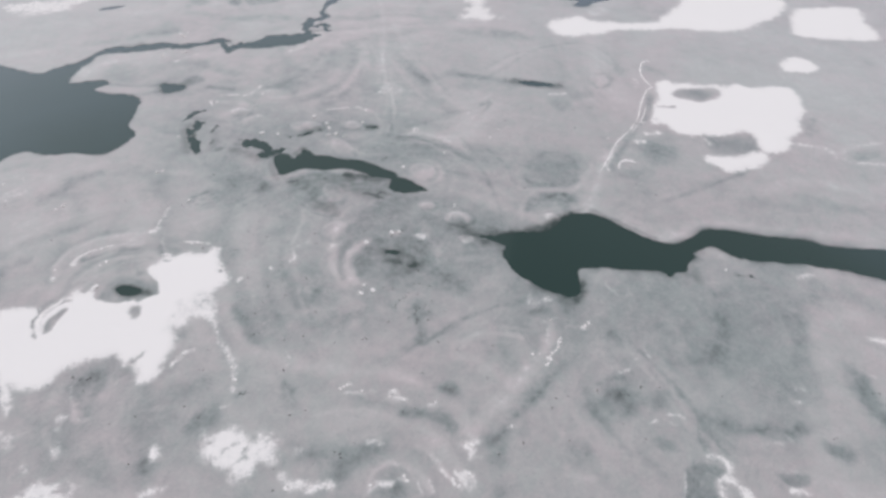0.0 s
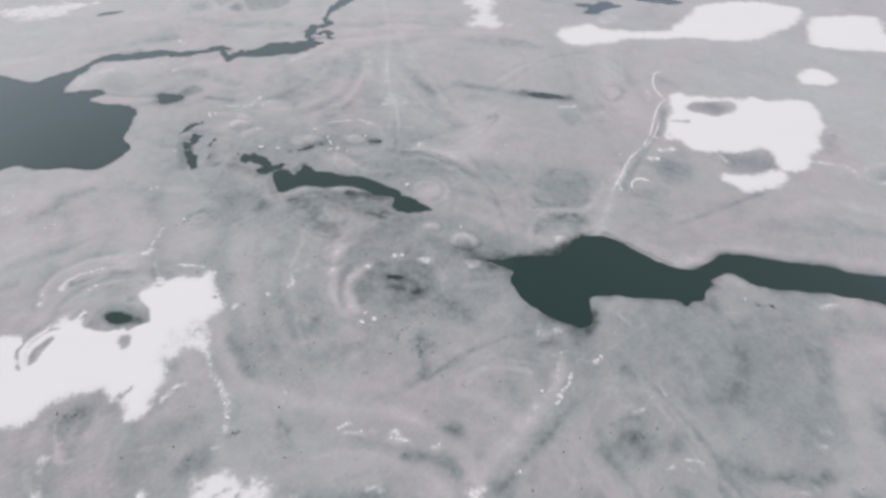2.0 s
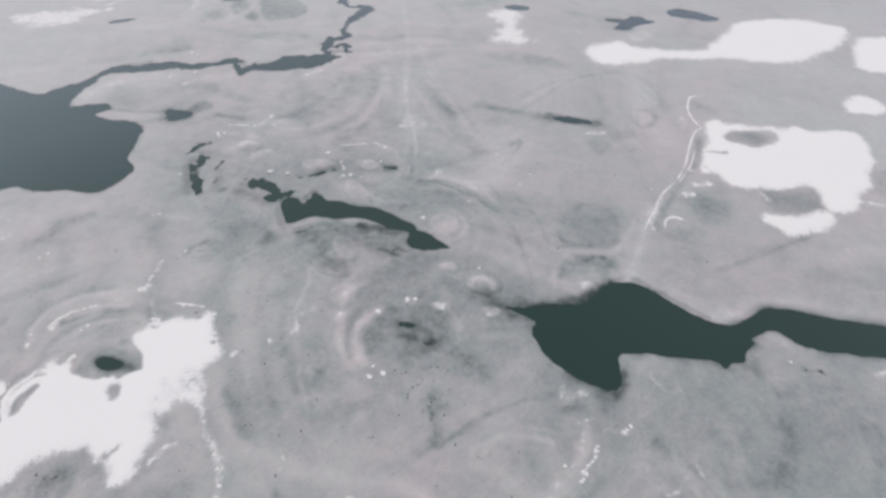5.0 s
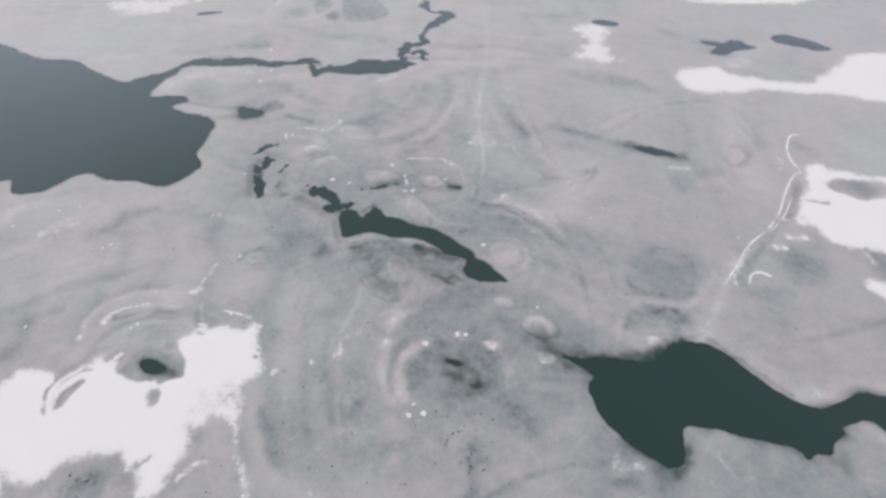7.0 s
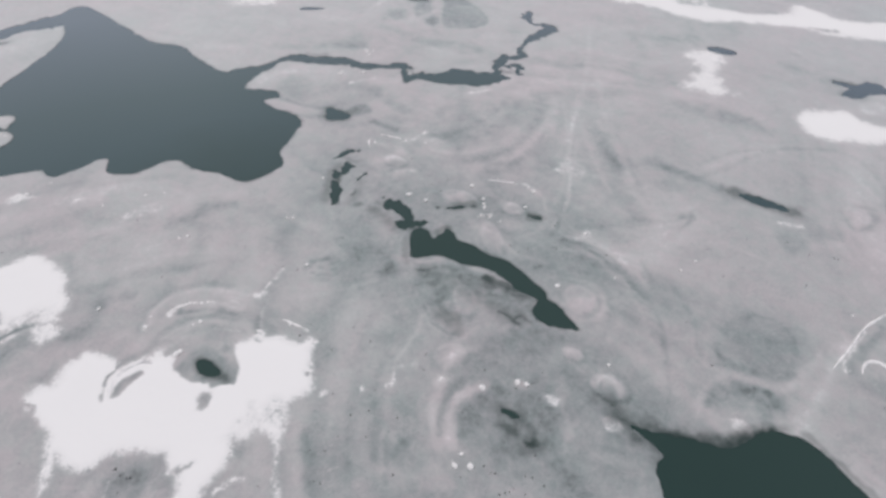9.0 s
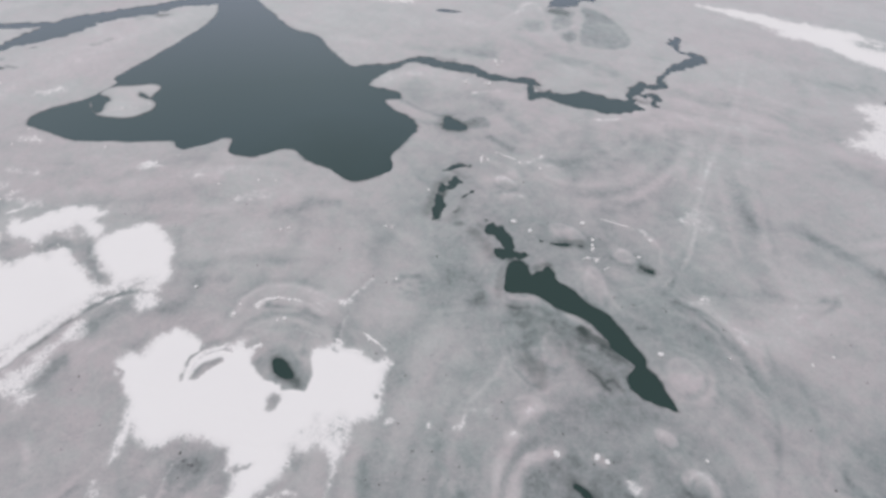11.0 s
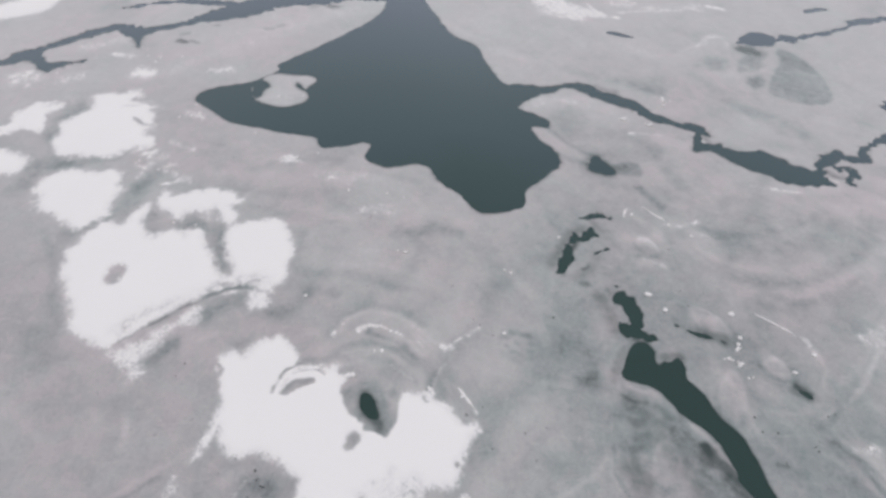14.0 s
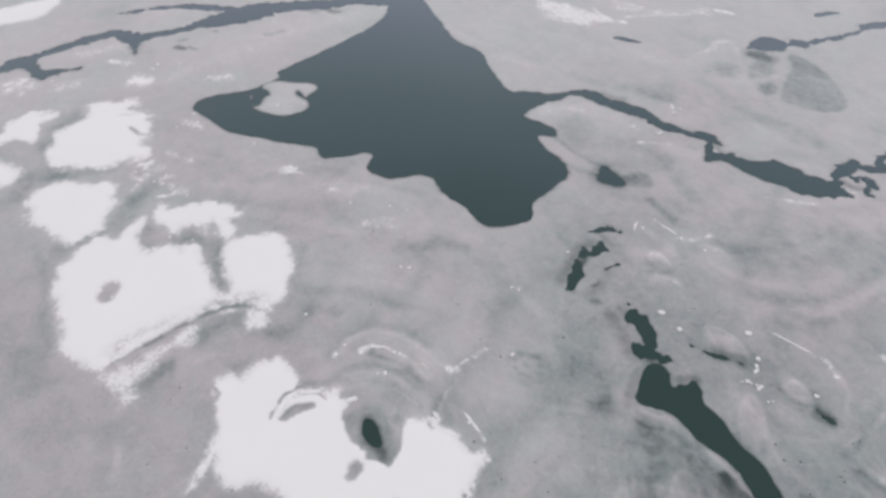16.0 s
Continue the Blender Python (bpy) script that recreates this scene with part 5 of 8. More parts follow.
mark('tone', [(-121.8, 27.3), (-124.8, 29.7), (-126.2, 31.9)], 1.2, -0.5)
mark('tone', [(-108, 32.7), (-109.2, 34.8)], 1, -0.5)
mark('snow', [(-117.1, 44.6), (-121.3, 41.7), (-121.5, 38.2)], 0.5, 0.3)
mark('snow', [(-96.2, 37.7), (-95.9, 39.4), (-96.3, 40.4)], 0.4, 0.55)
mark('snow', [(-101.4, 36), (-100.6, 34.9)], 0.4, 0.55)
mark('snow', [(-100.5, 39.8), (-99.4, 39.1)], 0.4, 0.55)
mark('snow', [(-104.5, 37.7), (-105.3, 38.6)], 0.4, 0.55)
mark('snow', [(-103.7, 44.1), (-102.2, 45)], 0.4, 0.55)
mark('snow', [(-90.6, 57.4), (-89.4, 58.4)], 0.4, 0.55)
mark('snow', [(-112.8, 49.5), (-110.4, 49)], 0.4, 0.55)
mark('snow', [(-113.4, 47.1), (-112.4, 47.8)], 0.4, 0.55)
mark('wet', [(-141.8, 54.5), (-140.5, 55.5)], 0.9, 0.9)
mark('wet', [(-140.5, 56.7), (-138.7, 57.6)], 0.7, 0.6)
mark('wet', [(-144.3, 55.9), (-144, 57.2)], 0.7, 0.5)
mark('wet', [(-144.2, 63.4), (-143.8, 64)], 0.5, 0.6)
mark('wet', [(-136.1, 72.6), (-135.6, 74.2), (-135.8, 76.3)], 0.8, 0.45)
mark('wet', [(-138.4, 89.6), (-136.8, 91)], 1.2, 0.6)
mark('wet', [(-140.6, 86.3), (-141.6, 89)], 1.5, 0.5)
mark('wet', [(-70, 155.8), (-67.9, 156.8), (-66.4, 157)], 1.8, 0.75)
mark('snow', [(-77.3, 151.6), (-77.5, 154.3), (-76.3, 156.1), (-74.5, 155.7), (-72.5, 154.3)], 0.6, 0.3)
mark('snow', [(-76, 148.3), (-76.4, 145.1)], 0.5, 0.2)
mark('snow', [(-41.4, 117.9), (-38.4, 120.3), (-35.6, 123.6)], 0.3, 0.4)
mark('snow', [(-62.6, 111.8), (-59.4, 115.5)], 0.4, 0.3)
mark('wet', [(-36.5, 131.9), (-34.9, 131.9), (-33.7, 133.1)], 0.9, 0.6)
mark('wet', [(-55.1, 123.8), (-53.4, 122), (-51, 121.1)], 0.9, 0.5)
mark('wet', [(-77.3, 118.3), (-75.2, 118.5), (-73.8, 119.8)], 1, 0.45)
mark('snow', [(-66.9, 126), (-65.4, 124.4)], 0.4, 0.5)
mark('tone', [(-74, 126.1), (-69.4, 128.3)], 2.5, -0.25)
mark('tone', [(-48.3, 137.1), (-43.9, 138.6)], 2.5, -0.25)
mark('bare', [(-49.5, 46.2), (-48.9, 47.2), (-47.3, 47.2)], 0.5, 1.1)
mark('tone', [(-37.5, 95.9), (-32.7, 97.6), (-27.2, 102.3), (-24.2, 108.3), (-22.9, 118)], 0.9, -0.28)
mark('tone', [(-38.3, 97.5), (-33.5, 100), (-28.7, 104.7), (-25.8, 111.2), (-24.8, 120)], 0.9, 0.2)
mark('tone', [(-27.2, 95.9), (-23.5, 100.4), (-21.5, 106.5), (-20.5, 114.5)], 0.8, -0.2)
mark('tone', [(-29.9, 96.2), (-25, 101.5), (-22.5, 108.2), (-21.6, 115.4)], 0.7, 0.2)
mark('tone', [(-38.9, 102.3), (-33.5, 105.4), (-29.6, 112), (-28.3, 121.8)], 1.2, -0.18)
mark('tone', [(-18.6, 129.8), (-16.1, 115.4), (-14, 105), (-11.4, 96.4)], 0.5, 0.25)
mark('tone', [(-12.4, 130.6), (-7.4, 117.9), (-2.7, 107.3)], 0.6, 0.22)
mark('tone', [(-20.7, 121.6), (-20.4, 111.1), (-24.2, 102.5)], 0.8, 0.22)
mark('tone', [(-19.7, 124.4), (-18.6, 114.1), (-20.1, 106.5)], 0.7, -0.2)
mark('tone', [(-9.9, 127.3), (-8.5, 115.3), (-6.5, 108.9)], 1.4, -0.18)
mark('tone', [(-2.1, 94.4), (2.7, 98.2), (6.3, 101.1), (8.4, 104.5)], 0.4, -0.3)
mark('tone', [(1, 89.8), (2.6, 88.1), (4, 86.1)], 0.3, -0.3)
mark('snow', [(-15.2, 104.4), (-13.8, 104.8), (-12.5, 103.7)], 1.6, 0.26)
mark('snow', [(-15.6, 104), (-14.1, 104.3), (-11.7, 104.2)], 0.5, 0.35)
mark('tone', [(-3.1, 46.1), (-2.6, 43.1), (-2.4, 40.5)], 0.35, -0.35)
mark('tone', [(-1.8, 40.3), (-0.2, 42.2), (2, 44.1), (4.3, 45.6), (7.2, 47.2)], 0.3, -0.4)
mark('snow', [(-33.5, 35.1), (-32.6, 36.1), (-32.1, 36.8), (-31.4, 37.3)], 0.18, 0.55)
mark('snow', [(-26.4, 36.7), (-25.6, 35.9), (-24.9, 34.3)], 0.35, 0.6)
mark('snow', [(-27.8, 38.4), (-26.9, 37.7)], 0.3, 0.45)
mark('snow', [(-22.6, 53.8), (-22.4, 54.9)], 0.2, 0.45)
mark('tone', [(-42.1, 65.6), (-41.8, 65.8)], 0.35, -0.5)
mark('tone', [(-42.2, 66.8), (-41.8, 66.9)], 0.35, -0.5)
mark('tone', [(-41.3, 67.5), (-41, 67.7)], 0.35, -0.5)
mark('tone', [(-40.5, 68), (-40.1, 68.2)], 0.35, -0.5)
mark('tone', [(-39.2, 67.9), (-38.9, 68.1)], 0.35, -0.5)
mark('tone', [(-38.6, 66.9), (-38.3, 67.1)], 0.35, -0.5)
mark('tone', [(-38.9, 65.7), (-38.6, 65.9)], 0.35, -0.5)
mark('tone', [(-39.9, 65.1), (-39.5, 65.3)], 0.35, -0.5)
mark('tone', [(-40.9, 65.1), (-40.6, 65.2)], 0.35, -0.5)
mark('tone', [(-40.4, 66.4), (-40.1, 66.6)], 0.35, -0.5)
mark('tone', [(14, 74.9), (16.8, 75.5), (19.9, 76.1), (21.8, 77.5)], 0.9, -0.35)
mark('tone', [(-73.2, 100.7), (-69.1, 100.3), (-65.4, 100.9), (-62.6, 101.5)], 0.5, -0.5)
mark('tone', [(-65.4, 96.8), (-63.4, 97.6), (-60.8, 99)], 0.5, -0.4)
mark('tone', [(-76.2, 109.2), (-73.2, 111.4), (-70.1, 112.8)], 0.6, 0.25)
mark('tone', [(-51.7, 102), (-49.1, 101.6), (-46, 101.3)], 0.6, -0.5)
mark('tone', [(-76.2, 141.6), (-76.7, 146.9), (-75.7, 151), (-77.2, 153.3), (-76.7, 155.9), (-74.9, 155.8)], 0.5, 0.5)
mark('snow', [(-104.2, 142.7), (-101.2, 141.9), (-98, 142), (-95.3, 143.4)], 0.7, 0.9)
mark('snow', [(-100.3, 136.9), (-98.1, 140.2), (-95.3, 143.4)], 0.6, 0.6)
mark('snow', [(-104.1, 149.4), (-100.1, 152.1), (-95.3, 152.8)], 0.6, 0.5)
mark('snow', [(-96.9, 145.7), (-94.5, 150.8), (-91.3, 156.2), (-88.8, 161.5), (-86.2, 163.3)], 0.6, 0.5)
mark('snow', [(-87.5, 166.6), (-85.9, 167.4), (-84, 168.1)], 0.8, 0.8)
mark('tone', [(7.4, 117.5), (13.4, 124.8), (23.2, 131.1), (32.1, 134.1), (37, 129.8), (39.1, 122.7)], 0.5, -0.3)
mark('tone', [(0.1, 115.7), (2.6, 114), (5.4, 113.3)], 1.3, -0.4)
mark('tone', [(8.3, 102.8), (6.9, 99.6), (3.4, 96.7)], 0.5, -0.3)
mark('tone', [(14, 77.4), (15.6, 75.7), (18.2, 75.7), (21.1, 75.6), (23.3, 77.4)], 0.6, -0.5)
mark('tone', [(13, 74.2), (16.3, 74.4), (19.8, 74.1), (22.6, 75), (25.3, 79.3), (26.8, 82.5)], 0.6, 0.35)
mark('tone', [(14.1, 67.2), (14.7, 70.1), (17.5, 72.5), (20.5, 72.5)], 0.3, 0.35)
mark('wet', [(22.5, 112.3), (24.6, 113)], 1, 0.35)
mark('snow', [(21.3, 107.5), (23.3, 107.9), (24.8, 108.7)], 0.3, 0.5)
mark('snow', [(-14.5, 105.9), (-12.9, 105.8), (-11.6, 104.9)], 1.8, 0.28)
mark('snow', [(-13.8, 108), (-12.3, 106.6), (-12.6, 103.3)], 0.8, 0.25)
mark('snow', [(-8.2, 89), (-6.5, 90.5)], 0.5, 0.3)
mark('tone', [(4.6, 94.6), (6.8, 98.9), (8.1, 102.1)], 0.7, -0.4)
mark('tone', [(-10.4, 87.6), (-6.5, 87.6), (-2.6, 86.5), (0.4, 84.8), (2.9, 82.2)], 0.4, -0.4)
mark('tone', [(-9.5, 88.9), (-5.3, 89.1), (-1.4, 87.7), (3.1, 84.9)], 0.6, 0.35)
mark('tone', [(-11, 90.7), (-11.5, 97), (-13.5, 105.2), (-16.3, 116.6), (-17.2, 125.6)], 0.35, 0.35)
mark('tone', [(-11.5, 90.5), (-12.1, 96.8), (-14.1, 105.1)], 0.3, -0.3)
mark('wet', [(-16.3, 90.5), (-15.1, 90.5)], 0.5, 0.9)
mark('wet', [(-16, 91), (-14.1, 91.3)], 0.9, 0.35)
mark('tone', [(-10, 118.6), (-8.1, 113.9), (-5.8, 109.6)], 1.4, -0.35)
mark('tone', [(-12.4, 122.4), (-7, 114.2), (-2.7, 106.7)], 0.6, 0.3)
mark('tone', [(-28.6, 98.7), (-24, 105.8), (-21.6, 114.9), (-22.4, 126.4)], 0.9, 0.3)
mark('tone', [(-26.8, 100.2), (-22.8, 103.3), (-20.7, 110.9)], 0.8, -0.25)
mark('wet', [(-8.8, 57.2), (-7.7, 57.2), (-6.4, 57)], 0.9, 0.6)
mark('wet', [(-8.2, 55.3), (-7.2, 55.1), (-6.2, 54.9)], 0.6, 0.65)
mark('wet', [(-5.1, 56.6), (-4.3, 55.4), (-4.2, 54.5)], 0.6, 0.5)
mark('wet', [(-4.9, 54.4), (-4.3, 54.5), (-3.9, 54.8)], 0.65, 1.05)
mark('wet', [(-5.9, 54), (-4.4, 54), (-3.3, 54.9)], 0.8, 0.5)
mark('tone', [(-13.4, 51.1), (-14.1, 53.6), (-14.2, 55.4), (-13.4, 57.3), (-12.6, 58.9)], 0.7, 0.45)
mark('tone', [(-13, 52.4), (-13.2, 54.8), (-12.7, 56.5), (-11.7, 58.3)], 0.4, 0.35)
mark('tone', [(-17.1, 59.1), (-17.2, 60.7), (-16.9, 62.2)], 0.6, 0.3)
mark('tone', [(-17.1, 57.1), (-16.4, 54), (-15.1, 51)], 0.6, 0.3)
mark('tone', [(-14.5, 51.2), (-15.2, 54.3), (-15.1, 56.5)], 0.5, -0.3)
mark('snow', [(-22.2, 54.2), (-22.3, 55.1)], 0.25, 0.55)
mark('snow', [(-17, 57.6), (-16.8, 58)], 0.5, 0.35)
mark('bare', [(44.5, 105.1), (46.1, 105.1), (47.8, 104.9)], 0.5, 0.8)
mark('bare', [(42.8, 100), (43.2, 98.9)], 0.5, 0.6)
mark('snow', [(50.7, 94.8), (51.4, 92.8), (52.1, 91.2)], 0.4, 0.4)
mark('snow', [(68.5, 93.8), (71.9, 93.5), (75.4, 92.1), (76, 89.6)], 0.4, 0.4)
mark('snow', [(75.3, 105.4), (77.5, 104.7), (79.7, 103.4)], 0.4, 0.3)
mark('tone', [(61.1, 90.3), (64.2, 94)], 0.7, 0.3)
mark('snow', [(32.8, 89.4), (30.8, 85.2), (29.5, 81.7)], 0.25, 0.4)
mark('snow', [(38.8, 98.9), (40.1, 98.3)], 0.4, 0.5)
mark('snow', [(39, 94.8), (40.9, 94)], 0.6, 0.8)
mark('snow', [(37.4, 91.7), (38.5, 91.4)], 0.5, 0.7)
mark('snow', [(41.8, 117), (42.5, 114.8), (41.2, 112.9)], 0.4, 0.35)
mark('tone', [(41.4, 89.6), (42.5, 88.9)], 2, -0.5)
mark('tone', [(46.6, 78.5), (51, 80.4), (54.6, 82.2)], 0.6, -0.3)
mark('tone', [(44.1, 109.6), (42.9, 104.3), (40.8, 99.2)], 0.6, -0.4)
mark('bare', [(-26, 25.5), (-24.9, 25.6)], 0.5, 0.6)
mark('bare', [(-23.2, 24.7), (-22.4, 25.4), (-21.6, 25.8)], 0.25, 0.5)
mark('bare', [(-23.8, 23.7), (-23.1, 24.4)], 0.2, 0.45)
mark('bare', [(-21, 24.8), (-20.3, 25.5), (-20.8, 26.1)], 0.35, 0.4)
mark('bare', [(-21.8, 23.2), (-21, 23.9), (-20.2, 24.2)], 0.25, 0.45)
mark('bare', [(-19.4, 24.9), (-18.7, 25.6)], 0.3, 0.35)
mark('snow', [(-33.3, 35.1), (-33.1, 36), (-32.5, 36.6), (-31.2, 37.5)], 0.2, 0.48)
mark('snow', [(-32.8, 33.5), (-31.9, 34.2)], 0.4, 0.28)
mark('snow', [(-28.4, 39.1), (-27.3, 38), (-26.4, 36.9)], 0.3, 0.36)
mark('snow', [(-26.4, 36.9), (-25.6, 35.4), (-24.8, 33.7), (-24.3, 32.4)], 0.35, 0.52)
mark('snow', [(-26.4, 37.2), (-25.7, 36.3)], 0.4, 0.56)
mark('snow', [(-43.8, 31.8), (-43, 30), (-41.3, 27.7), (-40.2, 27.6)], 0.25, 0.28)
mark('snow', [(-42.6, 26), (-42.5, 27.4)], 0.35, 0.32)
mark('snow', [(-30.8, 24.5), (-30.3, 23.7)], 0.5, 0.52)
mark('snow', [(-41.7, 23.9), (-41.3, 23.4)], 0.6, 0.36)
mark('snow', [(-40.4, 18.8), (-41.3, 19.2), (-39.1, 19.6), (-37.8, 19.2)], 0.9, 0.6)
mark('snow', [(-30.6, 19.8), (-29.2, 20.1), (-28.2, 20.7)], 0.35, 0.32)
mark('snow', [(-43.9, 21.7), (-43.5, 21.6)], 0.4, 0.4)
mark('snow', [(-16.1, 22.3), (-14.5, 21.4), (-13.3, 21.7)], 0.5, 0.4)
mark('snow', [(-18.2, 32.8), (-17.5, 31.7), (-16.9, 31.2)], 0.22, 0.28)
mark('snow', [(-19.5, 38), (-18.6, 37.2)], 0.15, 0.28)
mark('snow', [(-25.2, 29.7), (-24.5, 30.2)], 0.25, 0.2)
mark('snow', [(-48.1, 25.1), (-46.8, 23.9)], 0.8, 0.24)
mark('tone', [(-28.1, 26), (-27.6, 28.1), (-25.8, 28.6)], 1.1, -0.25)
mark('tone', [(-31.3, 23), (-30.5, 22.6)], 0.6, -0.37)
mark('tone', [(-43.3, 31.1), (-42.7, 32.7), (-41.9, 33.1)], 0.7, -0.34)
mark('tone', [(-42.3, 30.4), (-40.3, 29.1), (-39.9, 27)], 1.8, -0.15)
mark('tone', [(-23.7, 31.6), (-23.2, 32)], 0.4, -0.37)
mark('tone', [(-18.7, 33.5), (-17.8, 32.9), (-18, 32)], 0.7, -0.28)
mark('tone', [(-16.8, 31), (-16.2, 29.9)], 0.6, -0.22)
mark('tone', [(-40.6, 23.6), (-37.9, 21.9), (-36, 21.7)], 1.8, -0.15)
mark('tone', [(-17.2, 46), (-18.3, 44), (-28.1, 43.2)], 0.7, -0.12)
mark('snow', [(-11.6, 33.5), (-11, 33.7)], 0.25, 0.56)
mark('snow', [(-11.1, 32.9), (-10.4, 33.1)], 0.2, 0.4)
mark('snow', [(-9.9, 33), (-7.8, 32.9)], 0.15, 0.28)
mark('snow', [(-5.7, 32.7), (-4.7, 32.7), (-3.2, 32.4)], 0.25, 0.52)
mark('snow', [(-7.7, 33.5), (-7.3, 33.3)], 0.2, 0.48)
mark('snow', [(3.7, 27.3), (4.7, 27.2), (5.3, 27.6)], 0.45, 0.56)
mark('snow', [(4.4, 25.7), (5.3, 25.9)], 0.5, 0.4)
mark('snow', [(3.4, 23.5), (4.3, 23.8), (4.8, 22.6)], 0.6, 0.64)
mark('snow', [(3, 22.5), (3.5, 22.3)], 0.3, 0.56)
mark('snow', [(0.2, 25.6), (1.5, 24.3), (2.8, 22.6)], 0.22, 0.4)
mark('snow', [(-4.5, 24.7), (-2.7, 24.1), (-1.3, 23), (-0.6, 21.6)], 0.2, 0.32)
mark('snow', [(-7, 26.8), (-6.4, 27.1), (-5.9, 26.7)], 0.3, 0.4)
mark('snow', [(-2.8, 23.3), (-2.4, 22.7)], 0.25, 0.48)
mark('snow', [(-15.4, 21.5), (-14.3, 21.8)], 0.5, 0.48)
mark('snow', [(-12.9, 21), (-11.9, 21.5), (-10.6, 21.7)], 0.45, 0.56)
mark('snow', [(-6.7, 21.2), (-5.7, 22), (-4.2, 22.2)], 0.4, 0.48)
mark('snow', [(0, 22.9), (0.4, 21.8)], 0.2, 0.32)
mark('snow', [(14.8, 45.7), (15.9, 46.2), (16.4, 46.4)], 0.2, 0.48)
mark('snow', [(15, 45), (15, 43.1)], 0.25, 0.32)
mark('snow', [(12.8, 39.4), (13.6, 40.3)], 0.15, 0.4)
mark('snow', [(9, 29.7), (9.8, 29.9)], 0.25, 0.4)
mark('snow', [(-0.5, 32), (0.5, 32.2)], 0.15, 0.32)
mark('snow', [(1.3, 29.3), (1.8, 29.1)], 0.15, 0.32)
mark('tone', [(0.4, 31.2), (1.6, 30.5), (2.5, 29.2)], 0.7, -0.37)
mark('tone', [(1.1, 34.2), (2.5, 34.2)], 0.6, -0.31)
mark('tone', [(-8.3, 24.6), (-7.4, 25.3), (-6.3, 26.1)], 0.7, -0.37)
mark('tone', [(6.5, 41.1), (7.2, 40.3), (6.8, 39)], 0.7, -0.22)
mark('tone', [(8.7, 40.8), (9.3, 40)], 0.5, -0.19)
mark('tone', [(16.8, 39.2), (13.9, 35.7), (11.2, 32.8), (8.7, 29.7), (7, 27.5)], 0.5, -0.25)
mark('tone', [(15.5, 37.5), (12.7, 34.1), (10.1, 31.3)], 0.3, -0.22)
mark('tone', [(5.3, 30.6), (7.8, 33.3), (10.8, 36.7), (13.2, 39.8), (14.6, 42.6)], 0.6, 0.34)
mark('tone', [(-16.4, 24.1), (-13.5, 25.3), (-10.7, 25.8)], 1.3, -0.12)
mark('tone', [(-6.5, 20.8), (-4.8, 22.1), (-2.9, 21.6)], 1, -0.31)
mark('tone', [(-3.5, 30.7), (-2.2, 31.2)], 0.7, -0.25)
mark('tone', [(-3, 47.1), (-2.6, 43.2), (-2.7, 41.4)], 0.6, -0.22)
mark('tone', [(-5.9, 37.6), (-2.5, 40.5), (1.1, 43.5), (5.8, 47.2)], 0.3, -0.25)
mark('tone', [(-19.2, 35.2), (-13.6, 35.9), (-7.9, 35.8), (-2.1, 34.6), (2.2, 33)], 0.8, 0.19)
mark('tone', [(-10.2, 32.5), (-6, 31.7), (-0.4, 30.6), (3, 28)], 0.35, -0.19)
mark('tone', [(-11.1, 29.5), (-5.7, 29.5), (-0.9, 27.7), (2.5, 25)], 0.6, 0.19)
mark('tone', [(17.6, 39.3), (18.3, 40.2)], 0.4, -0.25)
mark('tone', [(6.3, 25.2), (7.6, 25.6)], 1, -0.19)
mark('tone', [(15.3, 26.1), (16.6, 25.8)], 0.9, -0.22)
mark('tone', [(7.5, 22.2), (8.4, 22.4)], 0.8, -0.19)
mark('snow', [(32.2, 27.6), (33.4, 27.4), (34.2, 26.8), (34.1, 26)], 0.4, 0.6)
mark('snow', [(32.4, 24.7), (33.3, 24.9), (34.2, 24.8), (34.8, 23.8), (35.4, 22.9)], 0.5, 0.6)
mark('snow', [(32.6, 24.3), (32.5, 23)], 0.6, 0.6)
mark('snow', [(31.7, 27.1), (31.9, 26.6)], 0.2, 0.48)
mark('snow', [(28.7, 25.4), (28.3, 24), (28, 22.5)], 0.25, 0.36)
mark('snow', [(40.4, 24), (41.6, 24.2), (42.1, 24)], 0.4, 0.56)
mark('snow', [(40.2, 26.6), (40.8, 26.3), (41.9, 26.3)], 0.3, 0.4)
mark('snow', [(60, 45.9), (61.3, 45.7), (62.4, 45)], 0.6, 0.56)
mark('snow', [(60, 44), (60.7, 42.7)], 0.5, 0.28)
mark('snow', [(56.2, 41.1), (56.9, 40.3), (57.6, 39.7)], 0.3, 0.32)
mark('snow', [(23.8, 38), (25, 38.5), (25.7, 39.8), (26.5, 40.4)], 0.25, 0.32)
mark('snow', [(24.9, 41.1), (26.5, 41.2)], 0.2, 0.28)
mark('snow', [(27.7, 42.4), (28.1, 41.6), (28.2, 40.7)], 0.25, 0.4)
mark('snow', [(26, 31.3), (27.2, 31.6)], 0.22, 0.4)
mark('snow', [(28.8, 32.6), (29.9, 32.5), (30.6, 32.1)], 0.25, 0.4)
mark('snow', [(28.9, 31.5), (29.2, 31.2)], 0.2, 0.32)
mark('snow', [(41.5, 29.7), (38.4, 29.3)], 0.4, 0.2)
mark('snow', [(46.3, 37.3), (47.2, 37.2)], 0.4, 0.28)
mark('snow', [(45.2, 35.3), (46.2, 35.3)], 0.4, 0.24)
mark('snow', [(22.5, 43), (23.3, 42.7)], 0.3, 0.24)
mark('snow', [(42.1, 31.1), (42.7, 30.1)], 0.3, 0.24)
mark('tone', [(27, 39.9), (28.3, 37.9), (30, 34.4), (31.3, 31.5), (32.2, 28.8)], 0.3, -0.37)
mark('tone', [(26.3, 39.5), (27.8, 37.3), (29.5, 33.8), (30.6, 31.5)], 0.25, 0.22)
mark('tone', [(28.1, 40), (29.8, 36.4), (31, 33)], 0.2, 0.19)
